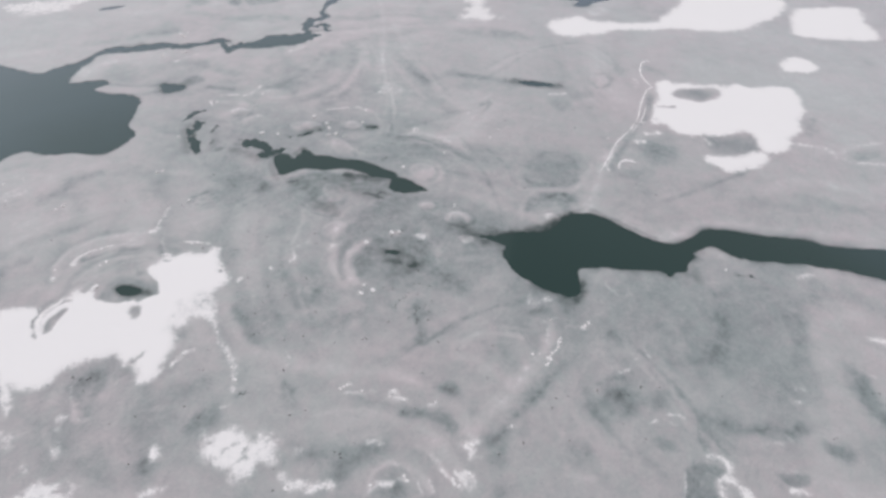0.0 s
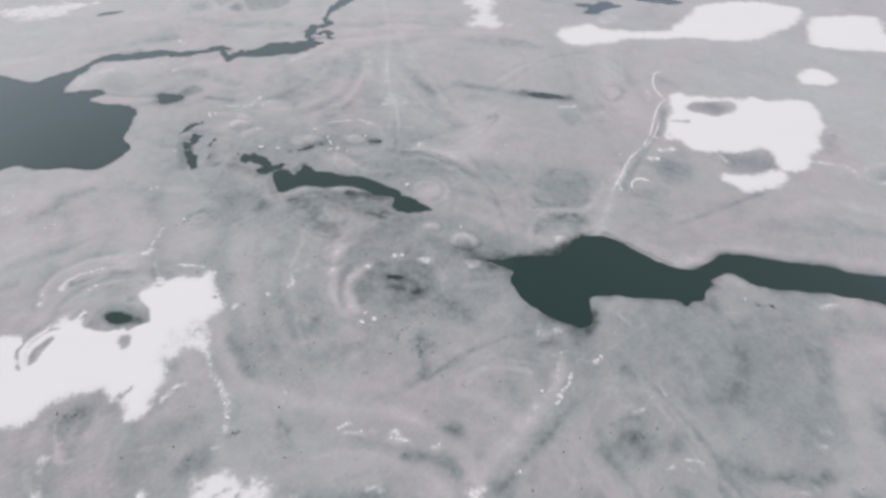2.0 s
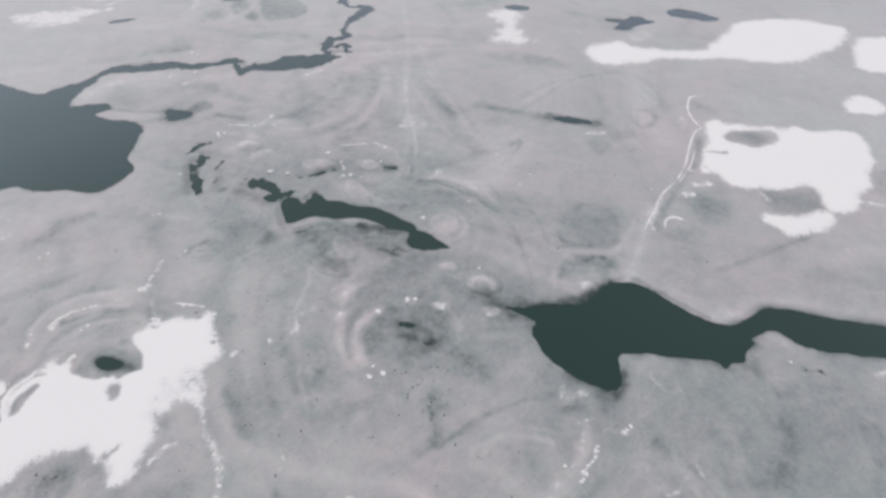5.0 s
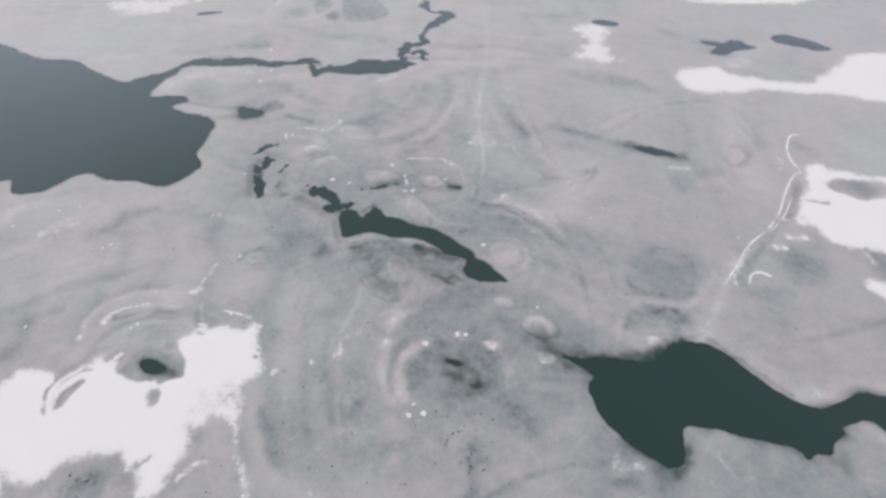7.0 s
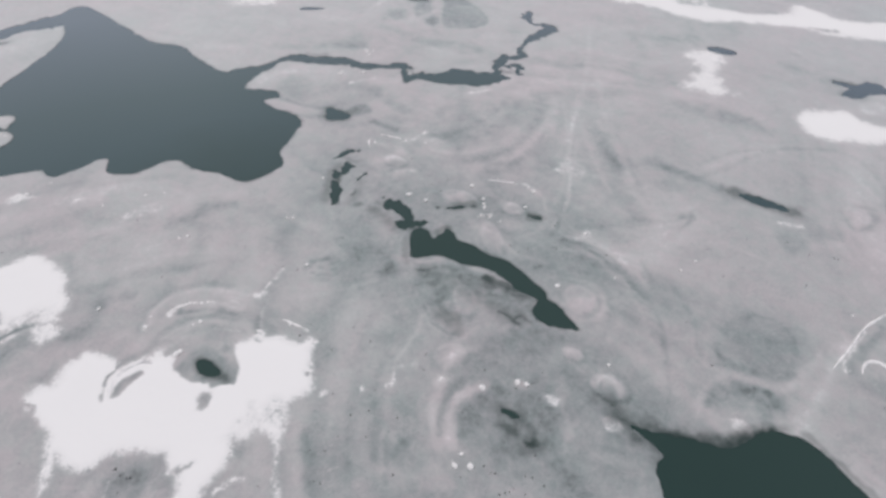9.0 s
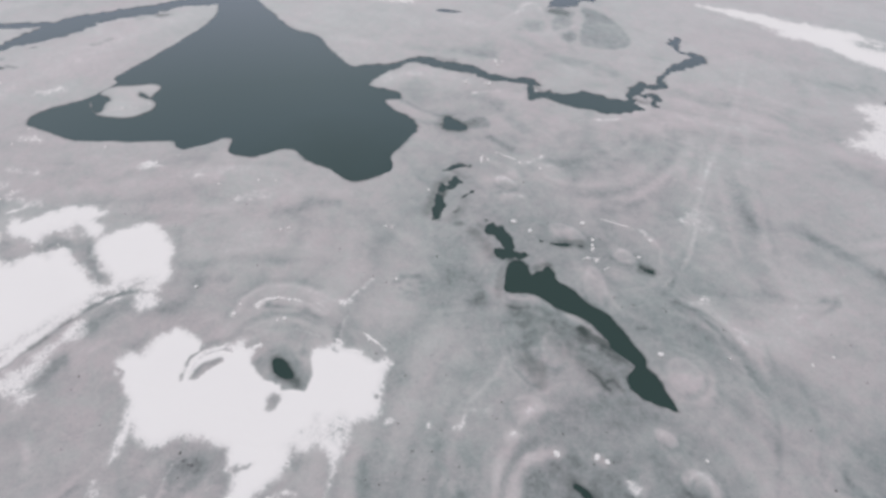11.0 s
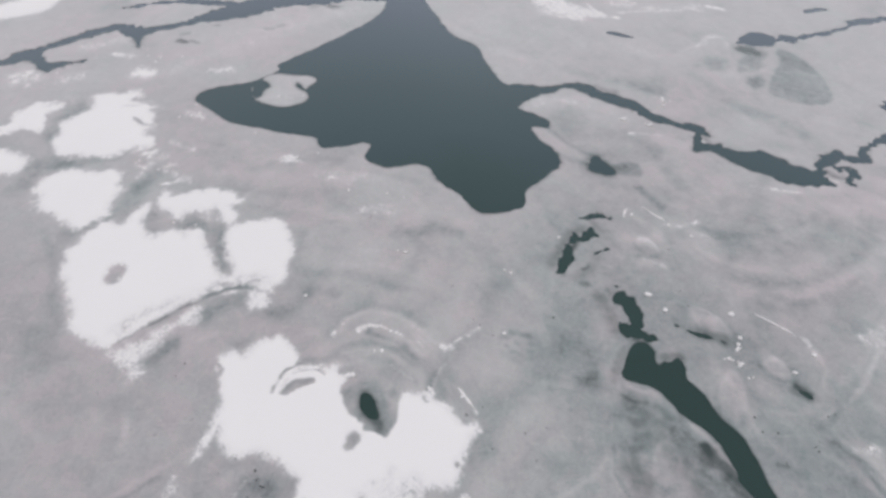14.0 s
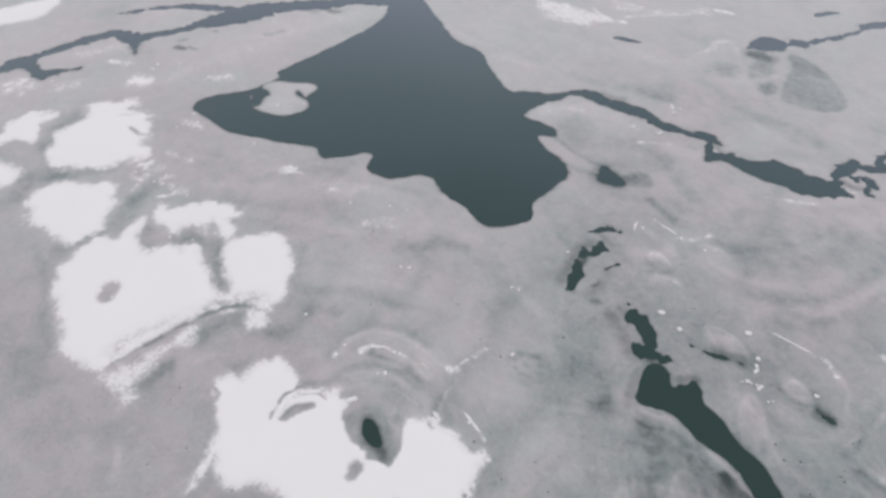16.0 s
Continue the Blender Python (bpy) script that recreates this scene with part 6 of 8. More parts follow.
mark('tone', [(33, 32.5), (34.8, 31.9), (37, 31.3), (39.4, 31.3), (41.8, 32.1)], 0.6, -0.31)
mark('tone', [(32.9, 31.3), (34.8, 29.6), (35.5, 28.6)], 0.5, -0.22)
mark('tone', [(42.3, 30.8), (43.6, 31.6), (44.5, 31.3)], 0.6, -0.31)
mark('tone', [(23.8, 44.2), (24.8, 43.4)], 0.5, -0.31)
mark('tone', [(22.3, 34.7), (23.3, 34.6)], 0.6, -0.37)
mark('tone', [(20.8, 36.2), (22.3, 36.9), (24.2, 37.2)], 0.3, -0.25)
mark('tone', [(24.2, 27.3), (25, 26.3), (26.3, 25.1)], 0.6, -0.25)
mark('tone', [(26.8, 28.4), (27.5, 28.1)], 0.5, -0.25)
mark('tone', [(18.9, 24.4), (19.5, 24.2)], 0.7, -0.19)
mark('tone', [(20.6, 23.6), (21.8, 23)], 1, -0.19)
mark('tone', [(51.3, 49.2), (52.1, 48.2)], 0.7, -0.25)
mark('tone', [(35.2, 41.4), (37.6, 42.9), (39.7, 46.3), (39.8, 48.8)], 1.2, -0.22)
mark('tone', [(49.3, 29.8), (49.6, 28.8)], 0.4, -0.25)
mark('tone', [(30.3, 26.7), (32, 26.1)], 0.5, -0.25)
# paler and darker fields of ice: outline, width of the edge, strength
area([(-11.7, 57.3), (-10.2, 59.6), (-6.9, 61.3), (-3.2, 61.3), (-1.2, 58.7), (-1.1, 55.2), (-3.9, 52.6), (-7.8, 51.6), (-10.9, 52.7), (-12, 54.7)], 1.5, -0.16)
area([(-48, 30.5), (-45.4, 33), (-42, 35.5), (-40.4, 36.1), (-39, 35.5), (-37.9, 33), (-41.4, 26.4), (-44.2, 29.3)], 1.5, -0.18)
area([(-8.3, 89.9), (-3, 90.5), (4.6, 97.7), (8.3, 103.3), (9.4, 98), (4.4, 87.7), (1.3, 86.2)], 2.0, 0.25)
area([(14.6, 81.7), (17.3, 85.3), (21.7, 85.8), (23.8, 83), (23.1, 78), (20.4, 75.5), (17.1, 75.8), (14.8, 76.4)], 1.5, -0.18)
area([(20.4, 36.1), (23.2, 37.6), (25.8, 36.1), (25.5, 33), (22.7, 31.3), (20.1, 32.3)], 2.0, -0.1)
area([(39.2, 92.2), (44.4, 95.3), (43, 84.9), (39.4, 84.1), (38, 86.7)], 1.5, -0.25)
area([(-43, 74.7), (-40, 77.2), (-34.3, 72.5), (-33.3, 69.6), (-36, 68.7)], 1.5, -0.1)
area([(54.7, 49.4), (61.4, 51.5), (63.8, 48.6), (60.5, 42.3), (54.7, 41), (49.6, 32), (53.6, 29.4), (50.7, 24), (42.5, 23.5), (45.4, 31.7), (50.8, 40.7)], 3.0, 0.16)
area([(27.8, 49.4), (38.1, 51.3), (50.5, 49.1), (50.4, 41.6), (44.7, 31.7), (36.3, 31.1), (32, 35.3), (28.5, 41.8)], 6.0, -0.08)
area([(-12.9, 25.3), (-8, 26.9), (-2.7, 25.9), (0.1, 22.3), (-3.5, 20.8), (-11.8, 20.3)], 3.0, -0.13)
area([(-44.5, 33.3), (-40.5, 35.2), (-32.7, 31.8), (-26.9, 32.9), (-25.6, 27.2), (-29.3, 21.8), (-34.1, 19.2), (-41.3, 23.6)], 4.0, -0.1)
area([(0.5, 65.3), (0.9, 66.8), (2.7, 67.5), (4.3, 66.6), (3.5, 65.1), (1.3, 64.5)], 0.5, 0.16)
area([(-51.8, 30.5), (-44, 31), (-39.5, 26.3), (-37.5, 18.9), (-44.4, 18.5)], 4.0, -0.12)
area([(-33.9, 60.3), (-27.3, 60.7), (-19.6, 57.9), (-15.6, 48.1), (-16.6, 41), (-21.2, 39.4), (-28, 48.1)], 3.0, -0.08)
area([(-41.3, 76.7), (-36.6, 87.6), (-27, 95.2), (-4.8, 94.3), (6.3, 88.7), (9, 75), (-16, 52), (-30.1, 61.1)], 7.0, -0.19)
area([(-3.1, 67.1), (1.6, 69.3), (8.9, 68.4), (13, 67.9), (14.2, 63), (5.3, 58.1), (-1.4, 61)], 4.0, -0.12)
area([(-104.1, 60.6), (-86.8, 70.4), (-72.6, 75), (-56.3, 68), (-50.6, 56.1), (-68.8, 51.7), (-83.3, 54.5), (-88.5, 49.3)], 7.0, 0.13)
area([(-14, 61.8), (0.5, 69.1), (8.6, 64.7), (15.1, 58.4), (14.9, 49.7), (1.7, 45.1), (-9.2, 47.6)], 5.0, -0.25)
area([(-59.6, 91.2), (-43.7, 99.3), (-25.3, 124), (-6.9, 87.4), (-21.1, 67), (-40.3, 73)], 7.0, -0.08)
area([(-86.9, 123.8), (-69.9, 161.7), (-42.2, 175.5), (-18.2, 124.2), (-34.7, 109.5), (-62, 106.3)], 7.0, -0.07)
area([(-55.3, 88), (-50.2, 91.3), (-41.4, 88.9), (-35.7, 86.9), (-30.4, 82.7), (-33.2, 78.6), (-40.9, 79.5), (-48.7, 81.8)], 2.5, -0.2)
area([(7.7, 52.1), (21.2, 55.3), (36.7, 56.5), (53.8, 60.3), (47.6, 45.4), (4.5, 38.1), (4, 45.6)], 5.0, -0.1)
area([(-14.4, 70.8), (-11.6, 72.3), (-9.7, 72.9), (-9.1, 70.7), (-11.1, 68.9)], 1.2, -0.5)
area([(-20.4, 64.3), (-16.3, 70.4), (-10.3, 73.7), (-5.3, 72.2), (-13.7, 61.9), (-18.3, 59.9)], 3, -0.22)
area([(-27.2, 70.9), (-26.8, 74), (-23.9, 74.9), (-19.3, 74.5), (-13.8, 74), (-11.3, 73.5), (-13.1, 71.2), (-17.1, 71.5), (-20.2, 72.3), (-22.2, 71), (-19.4, 66.6), (-21.5, 66.1)], 2.5, -0.68)
area([(-35.6, 40.5), (-35.3, 43), (-34.7, 45.2), (-33.5, 46.9), (-31.7, 46.4), (-31, 44.3), (-31.9, 43.3), (-34.2, 42.2)], 1.2, 0.38, 'bare')
area([(-47.4, 44.8), (-47.7, 46.2), (-47, 47.9), (-44.8, 49.8), (-43.2, 50), (-41.6, 49.3), (-40.3, 48.1), (-39.9, 47), (-39.3, 46.2), (-40.4, 45.6), (-41.4, 44.7), (-42.5, 44.8), (-43.8, 44.4), (-45.5, 44.3)], 0.35, 1.2, 'bare')
area([(-41, 41.9), (-41.8, 42.6), (-41.8, 43.6), (-41.1, 44), (-40.4, 43.3), (-40.2, 42.4)], 0.45, 1, 'bare')
area([(-46.7, 44.9), (-47.1, 46.2), (-45.3, 48.4), (-43, 49.8), (-40.5, 48.3), (-39.9, 46.5), (-41.7, 44.9), (-44.1, 44.4)], 0.6, -0.25)
area([(-45.6, 46.2), (-44.6, 48.4), (-41.2, 47.4), (-40.5, 46.5), (-41.9, 45.4), (-43.9, 45.3)], 0.9, -0.4)
area([(-51.1, 38.6), (-51.7, 39.9), (-51.3, 41.5), (-50.5, 42.9), (-49.9, 42.5), (-50.4, 41.2), (-50.5, 40), (-50.6, 38.9)], 0.3, 1.1, 'bare')
area([(-80.6, 25.2), (-82.1, 26.1), (-82.5, 27.3), (-81.7, 28.5), (-80.1, 27.7), (-79.2, 26.4)], 0.7, 1, 'bare')
area([(-64.7, 147.3), (-67.1, 151.8), (-66.8, 154.3), (-65.7, 156.7), (-63.2, 153.7), (-62.4, 150.6)], 1, -0.25)
area([(-64.6, 160.9), (-61.4, 163.2), (-54.8, 160.4), (-60.6, 155.6)], 1.5, -0.2)
area([(-61, 145.6), (-59.2, 146.6), (-57.7, 145.2), (-58.4, 143.5)], 1, -0.3)
area([(-71.6, 145.3), (-69.9, 147.8), (-66.9, 145.5), (-68.1, 142.6)], 2, -0.25)
area([(-36.4, 75.9), (-23.1, 81.2), (-3.1, 72.2), (2.8, 63.7), (-1.3, 52.5), (-12.3, 46.6), (-25.9, 55.7), (-35.2, 65.2)], 6, -0.12)
area([(15.3, 49.1), (23.4, 53.3), (39.2, 54.8), (60.2, 56.7), (51.8, 39.9), (34, 38.5), (14.4, 39.7)], 8, -0.22)
area([(-50.4, 95.6), (-25.8, 95.6), (-7.3, 79.6), (-0.4, 68.4), (-5, 61), (-19.6, 66.9), (-38.1, 74.4)], 6, -0.14)
area([(28.3, 138.9), (71.1, 134.9), (113.2, 143.7), (76.1, 73.2), (66.2, 75.3), (34, 91.1)], 12, 0.13)
area([(-95.1, 19.6), (-68.7, 21.9), (-64.5, 35.3), (-68.3, 49.6), (-72.6, 68.4), (-103.9, 48.3), (-108.5, 27.3)], 9, 0.12)
area([(-60.7, 88.1), (-44.7, 101.5), (-26.9, 124.1), (-12.2, 123.8), (-1, 96), (-12.4, 81.9), (-31.9, 85.1), (-43.4, 74)], 7, -0.16)
area([(-31.1, 46.6), (-29.3, 50.2), (-21.5, 53.3), (-15.5, 47.9), (-17.8, 41.8), (-26.7, 42.2)], 5, -0.1)
area([(15.3, 49.1), (21.2, 54.1), (39.2, 54.8), (55.8, 57.3), (51.9, 48.9), (35.9, 44.4), (18.3, 44.4)], 4, -0.14)
area([(-11.9, 61.1), (-3.3, 60.3), (8.1, 62.2), (12.6, 55.8), (17.8, 49.3), (-5.7, 42.1), (-14, 47.4)], 4, -0.16)
area([(-74.4, 109.6), (-67.2, 109.8), (-60.7, 114.5), (-55.6, 111.4), (-58.2, 104.4), (-64.1, 100.9), (-72.7, 101.6), (-75, 104.5)], 1.6, -0.3)
area([(-57.7, 103.6), (-56.8, 106.4), (-54.1, 105.7), (-54, 103.9), (-55.8, 102.1)], 0.6, -0.6)
area([(-65.2, 162.3), (-60.7, 163.1), (-55.3, 160.8), (-51.2, 157.8), (-48, 154.1), (-47.6, 150.6), (-50, 147.2), (-53.1, 145.6), (-56.1, 145.6), (-59.3, 151), (-62, 158)], 0.5, -0.72)
area([(-69.8, 154.7), (-70, 158.3), (-68.4, 158.4), (-66.3, 157.3), (-66.9, 155.1)], 0.5, -0.9)
area([(-65, 147.1), (-67.9, 153.2), (-65.2, 155.6), (-62.4, 151), (-63.4, 147.9)], 0.6, -0.4)
area([(-61.2, 145.2), (-60.9, 150.1), (-58.4, 147.2), (-58.9, 144.2)], 0.6, -0.5)
area([(-72.1, 146.1), (-68.7, 148.8), (-66.1, 147), (-67.3, 143), (-69.8, 143.1)], 0.9, -0.35)
area([(36.6, 154.7), (40.5, 157.7), (42.4, 156), (40.5, 152.4), (36.9, 151.4)], 1, 0.5)
area([(-0.6, 104.8), (4.1, 107.7), (7.9, 108.1), (8.7, 103), (4.5, 99.3), (-0.4, 99.9)], 1, 0.22)
area([(13.9, 83.5), (16.1, 85.8), (20.1, 87.5), (23.6, 87.2), (24.5, 81.6), (23, 77), (18.2, 75.5), (14.8, 76.4), (13.5, 79.6)], 1.2, -0.12)
area([(14, 68.5), (15.3, 71.3), (18.9, 73.5), (21.8, 73.2), (21.8, 70.4), (19.3, 67.6), (15.8, 66.7)], 1.2, -0.2)
area([(0.2, 64.8), (2.7, 65.2), (5.7, 64.6), (8, 63.5), (6.1, 61.7), (3.1, 62.6)], 1, -0.5)
area([(-0.7, 52), (2.4, 52.8), (4.3, 51.6), (3, 49.6), (0.4, 50)], 1, -0.3)
area([(-11.5, 54.9), (-11.5, 57.5), (-9.5, 60), (-5.9, 61), (-2.6, 59.5), (-1.4, 56.8), (-2.4, 54.5), (-4.9, 53), (-7.1, 53.2), (-8.2, 54.6), (-10.3, 54.4)], 1, -0.16)
area([(-10.3, 52.3), (-10.2, 54.1), (-8.2, 54.6), (-6.8, 53.3), (-8.2, 51.8)], 1.2, 0.2)
area([(49, 111.1), (51.5, 113.1), (56.6, 114.3), (60.2, 114.1), (60.3, 111.9), (58, 109.3), (54.7, 108), (51.5, 108.8), (49.3, 109.4)], 0.8, 1, 'bare')
area([(49.7, 110.9), (52.6, 112.6), (57.5, 113.3), (58.7, 111.5), (55, 109.1), (51.8, 109.9)], 1, -0.35)
area([(52.5, 94), (57.1, 94.9), (61.2, 95.9), (61.8, 93.4), (60.2, 90.5), (55.1, 89.1), (52, 89.2)], 1.5, -0.4)
area([(29.3, 25.8), (30.7, 26.7), (32.2, 26.6), (33.5, 25.9), (32.4, 25.2), (31.8, 24.2), (31.5, 22.4), (28, 22.2), (28.6, 24.6)], 0.3, -0.75)
area([(39.3, 25.9), (41.1, 26.2), (42.7, 26.2), (43, 25.4), (41.7, 24.6), (40.2, 24), (40.4, 24.8)], 0.3, -0.6)
area([(55.1, 40.2), (56.3, 39.8), (56.4, 37.8), (56.8, 35.8), (56.4, 33), (54.5, 34.1), (54.1, 36), (53.9, 37.6)], 0.7, -0.45)
area([(47.2, 29.7), (48.9, 30.5), (49.8, 29.5), (49.6, 28.4), (47.2, 28.2)], 0.6, -0.35)
area([(20.5, 34.6), (22, 37.2), (24.7, 38.1), (25.6, 36.1), (24.8, 32.9), (22.8, 31.7), (21.2, 32.3)], 0.9, -0.35)
# ringed growth round old thaw holes: centre, reach, strength, breadth of a ring
SWIRLS.append((-7.5, 55.6, 9.7, 0.22, 1.6))
SWIRLS.append((-43.6, 46.6, 11.7, 0.4, 1.4))
SWIRLS.append((-4.1, 21.5, 9.1, 0.25, 1.8))
SWIRLS.append((7.2, 39.8, 8.2, 0.18, 2.2))
SWIRLS.append((33.8, 44.5, 10.4, 0.16, 2.5))
SWIRLS.append((22.9, 34.3, 5.0, 0.2, 1.5))
SWIRLS.append((18.9, 70.3, 8.3, 0.2, 1.8))
SWIRLS.append((-4.0, 75.9, 14.1, 0.2, 2.6))
SWIRLS.append((-19.2, 92.0, 9.6, 0.22, 1.6))
SWIRLS.append((-19.7, 70.1, 6.5, 0.22, 1.8))
SWIRLS.append((-31.2, 110.2, 17.7, 0.18, 3.0))
SWIRLS.append((61.1, 70.4, 15.2, 0.16, 2.6))
SWIRLS.append((-20.9, 69.5, 5.7, 0.2, 1.5))
SWIRLS.append((33.9, 114.5, 4.2, 0.18, 1.4))
SWIRLS.append((-41.3, 31.3, 5.4, 0.2, 1.8))
SWIRLS.append((-41.6, 30.4, 4.6, 0.2, 1.8))
SWIRLS.append((-22.6, 153.0, 24.0, 0.14, 3.5))
# ice lifted into low domes with painted shading: centre, half lengths, turn, strength
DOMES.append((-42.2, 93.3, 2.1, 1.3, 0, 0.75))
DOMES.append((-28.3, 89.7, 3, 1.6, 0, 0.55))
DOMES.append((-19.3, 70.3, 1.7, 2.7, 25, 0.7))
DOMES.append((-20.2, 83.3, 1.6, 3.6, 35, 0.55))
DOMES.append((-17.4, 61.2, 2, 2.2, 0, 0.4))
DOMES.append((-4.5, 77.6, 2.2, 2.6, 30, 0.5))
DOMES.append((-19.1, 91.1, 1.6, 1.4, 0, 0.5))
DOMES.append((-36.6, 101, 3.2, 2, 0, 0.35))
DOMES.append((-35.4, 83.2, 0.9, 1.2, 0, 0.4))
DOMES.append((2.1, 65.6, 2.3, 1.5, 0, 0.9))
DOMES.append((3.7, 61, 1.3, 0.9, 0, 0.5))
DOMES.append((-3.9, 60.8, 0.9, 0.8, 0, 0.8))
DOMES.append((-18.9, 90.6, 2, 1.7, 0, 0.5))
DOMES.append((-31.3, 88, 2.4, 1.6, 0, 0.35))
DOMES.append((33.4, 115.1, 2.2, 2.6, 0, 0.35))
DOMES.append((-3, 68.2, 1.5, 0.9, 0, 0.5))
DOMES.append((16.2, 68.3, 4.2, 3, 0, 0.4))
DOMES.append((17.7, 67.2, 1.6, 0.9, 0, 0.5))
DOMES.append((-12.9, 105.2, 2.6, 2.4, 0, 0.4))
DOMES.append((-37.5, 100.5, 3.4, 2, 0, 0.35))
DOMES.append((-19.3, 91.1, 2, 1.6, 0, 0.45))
# low ridges of broken white ice: middle line, half width, height
RIDGES.append(([(-48.4, 99.1), (-47.2, 99.2), (-45.4, 99.4), (-43.9, 99.6)], 0.22, 0.15))
RIDGES.append(([(-48.3, 94.8), (-49, 95.8), (-49.4, 96.7)], 0.25, 0.12))
RIDGES.append(([(-25.7, 95.8), (-24.3, 96.3), (-22.5, 96.8), (-21, 97.3)], 0.16, 0.12))
RIDGES.append(([(-51.3, 38.7), (-52.3, 39.8), (-52.6, 41.3), (-52.2, 42.7), (-51.5, 43.9), (-50.6, 44.2), (-49.8, 43.9)], 0.5, 0.3))
RIDGES.append(([(-39.7, 56.6), (-38.9, 56.6), (-37.9, 56.6), (-36.6, 56.6)], 0.3, 0.15))
RIDGES.append(([(-41.9, 53.6), (-41.2, 53.7), (-40.5, 53.7)], 0.45, 0.2))
RIDGES.append(([(47.6, 126.4), (45.5, 125.4), (44, 120.9), (44, 116.9), (45.1, 113.6)], 0.26, 0.15))
RIDGES.append(([(45.6, 113.7), (43.5, 111.6), (41.1, 106.1), (39, 99.9), (36.4, 95)], 0.26, 0.2))
RIDGES.append(([(36, 94.4), (32.8, 90.3), (30.4, 85.2), (28.3, 81)], 0.24, 0.2))
RIDGES.append(([(42, 105.1), (39.8, 99.6), (36.7, 94.5)], 0.15, 0.1))
RIDGES.append(([(31.8, 81.8), (32.2, 83.5), (33.5, 84.6), (35.5, 84.2)], 0.36, 0.18))
# loose blocks of white ice, and dark clods
BIG_BLOCKS += [(-36, 86.4), (-32.9, 86.3), (-27.4, 93.1), (-24.5, 90.9), (-8.1, 78.4), (-48.5, 46.4), (-48.3, 46.9), (-11.3, 48.6), (-9.7, 49.2), (-8.3, 61.3), (-7.2, 61.5), (-12, 58.7)]
BLOCKS += [(-45.3, 58), (-17.1, 57.8), (-23.6, 89.1), (-23, 87.3), (-20.3, 86.8), (-66.1, 125.2), (-65.1, 124.1), (-115.5, 49.7), (-112.7, 47.8), (-112.1, 49.3), (-110.8, 49.3), (-134.7, 53), (-135.6, 47.7), (-136.6, 49), (-149.3, 37), (-138.8, 47.1), (-140.6, 31.5), (-143.8, 26.3), (-144.2, 24.5), (-100.2, 39.9), (-100.4, 38.3), (-117.3, 38.5), (-107, 67.9), (-109.2, 63.7), (-65.3, 126.3), (-62.3, 117.4), (-66.4, 114.9), (9.6, 92.5), (7.8, 89.5), (-50.9, 83.5), (-50.6, 72.7), (14.6, 39.6), (15.2, 40.4), (16.1, 41.4), (12.6, 40), (15.6, 45.9), (43.8, 57.5), (50.7, 94.8), (31.3, 91.7), (37, 90.4), (-41.2, 51.3), (-41.2, 53.1), (-10.8, 33.9), (-8.9, 33.2), (0.2, 32.3)]
BLOCKS += [(4, 27.5), (4.7, 27.1), (2.6, 23.1), (-6.3, 22), (-15.3, 21.1), (-12.7, 21.5), (-10.7, 21.6), (-26.5, 36.9), (-25.6, 35.4), (-24.7, 33.7), (-33, 35.3), (-32.2, 37), (-55.5, 49.4), (-38.4, 56.3), (-37.3, 56.5), (-17.5, 96.5), (-48, 96.4), (-43.2, 99.3), (-77.9, 62.3), (-73.8, 67.1), (-71.5, 68.8), (-95.6, 28.7), (-86.6, 36.7), (-84.2, 39.3), (-89.3, 62.5), (-100.6, 55.5), (-104.6, 36.3), (-101.8, 36.7), (-100.8, 40.3), (-105.5, 38.1), (-113.4, 45.8), (-113.9, 47.5), (-146.1, 23.3), (-146.3, 24.9), (-142.2, 29.9), (-139.2, 33.5), (-144.2, 41.6), (-140.1, 43.7), (-137.2, 49.1), (-90, 57.7), (-90.3, 58.9), (-102.8, 33.2), (-23.6, 89.5), (-24, 89.9), (-23.7, 86.6)]
BLOCKS += [(-23.4, 87.1), (-22.4, 87.6), (-22, 87.9), (-22, 87.4), (-20.1, 87.3), (-7, 90.9), (-7.2, 90.5), (-0.9, 83.6), (-39.7, 100.4), (-17.5, 92.2), (-53.8, 50.7), (-53.7, 51.2), (-53.6, 51.7), (-53.3, 52.1), (-53.1, 52.5), (-52.7, 52.9), (-52.5, 53.3), (-52, 53.6), (-51.1, 54), (-50.4, 54.5), (-49.9, 54.8), (-54.9, 47.8), (-49.7, 50.8), (-49.2, 51.6), (-65.9, 114.3), (-66.4, 114.2), (-62.3, 116.7), (-63, 116.5), (-65.2, 124.5), (-49.7, 73.2), (-62.3, 62), (-61.5, 62.9), (-62.5, 47.4), (-42.4, 66), (-11.1, 50.1), (-4.4, 61), (-3.7, 60.6), (1.5, 68.7), (16.6, 42.8), (16.4, 42.2), (15.8, 40.9), (15, 39.4), (14.6, 38.8), (14.3, 38.5), (20.3, 45.2)]
BLOCKS += [(20.8, 45.7), (-5.4, 32.7), (-4.7, 33.1), (-3.6, 32.4), (-11.2, 33.6), (-11.6, 33.3), (3.9, 23.2), (4.4, 23.9), (3.3, 22.5), (2.8, 22.7), (-2.4, 22.7), (-2.8, 23.2), (9.4, 29.8)]
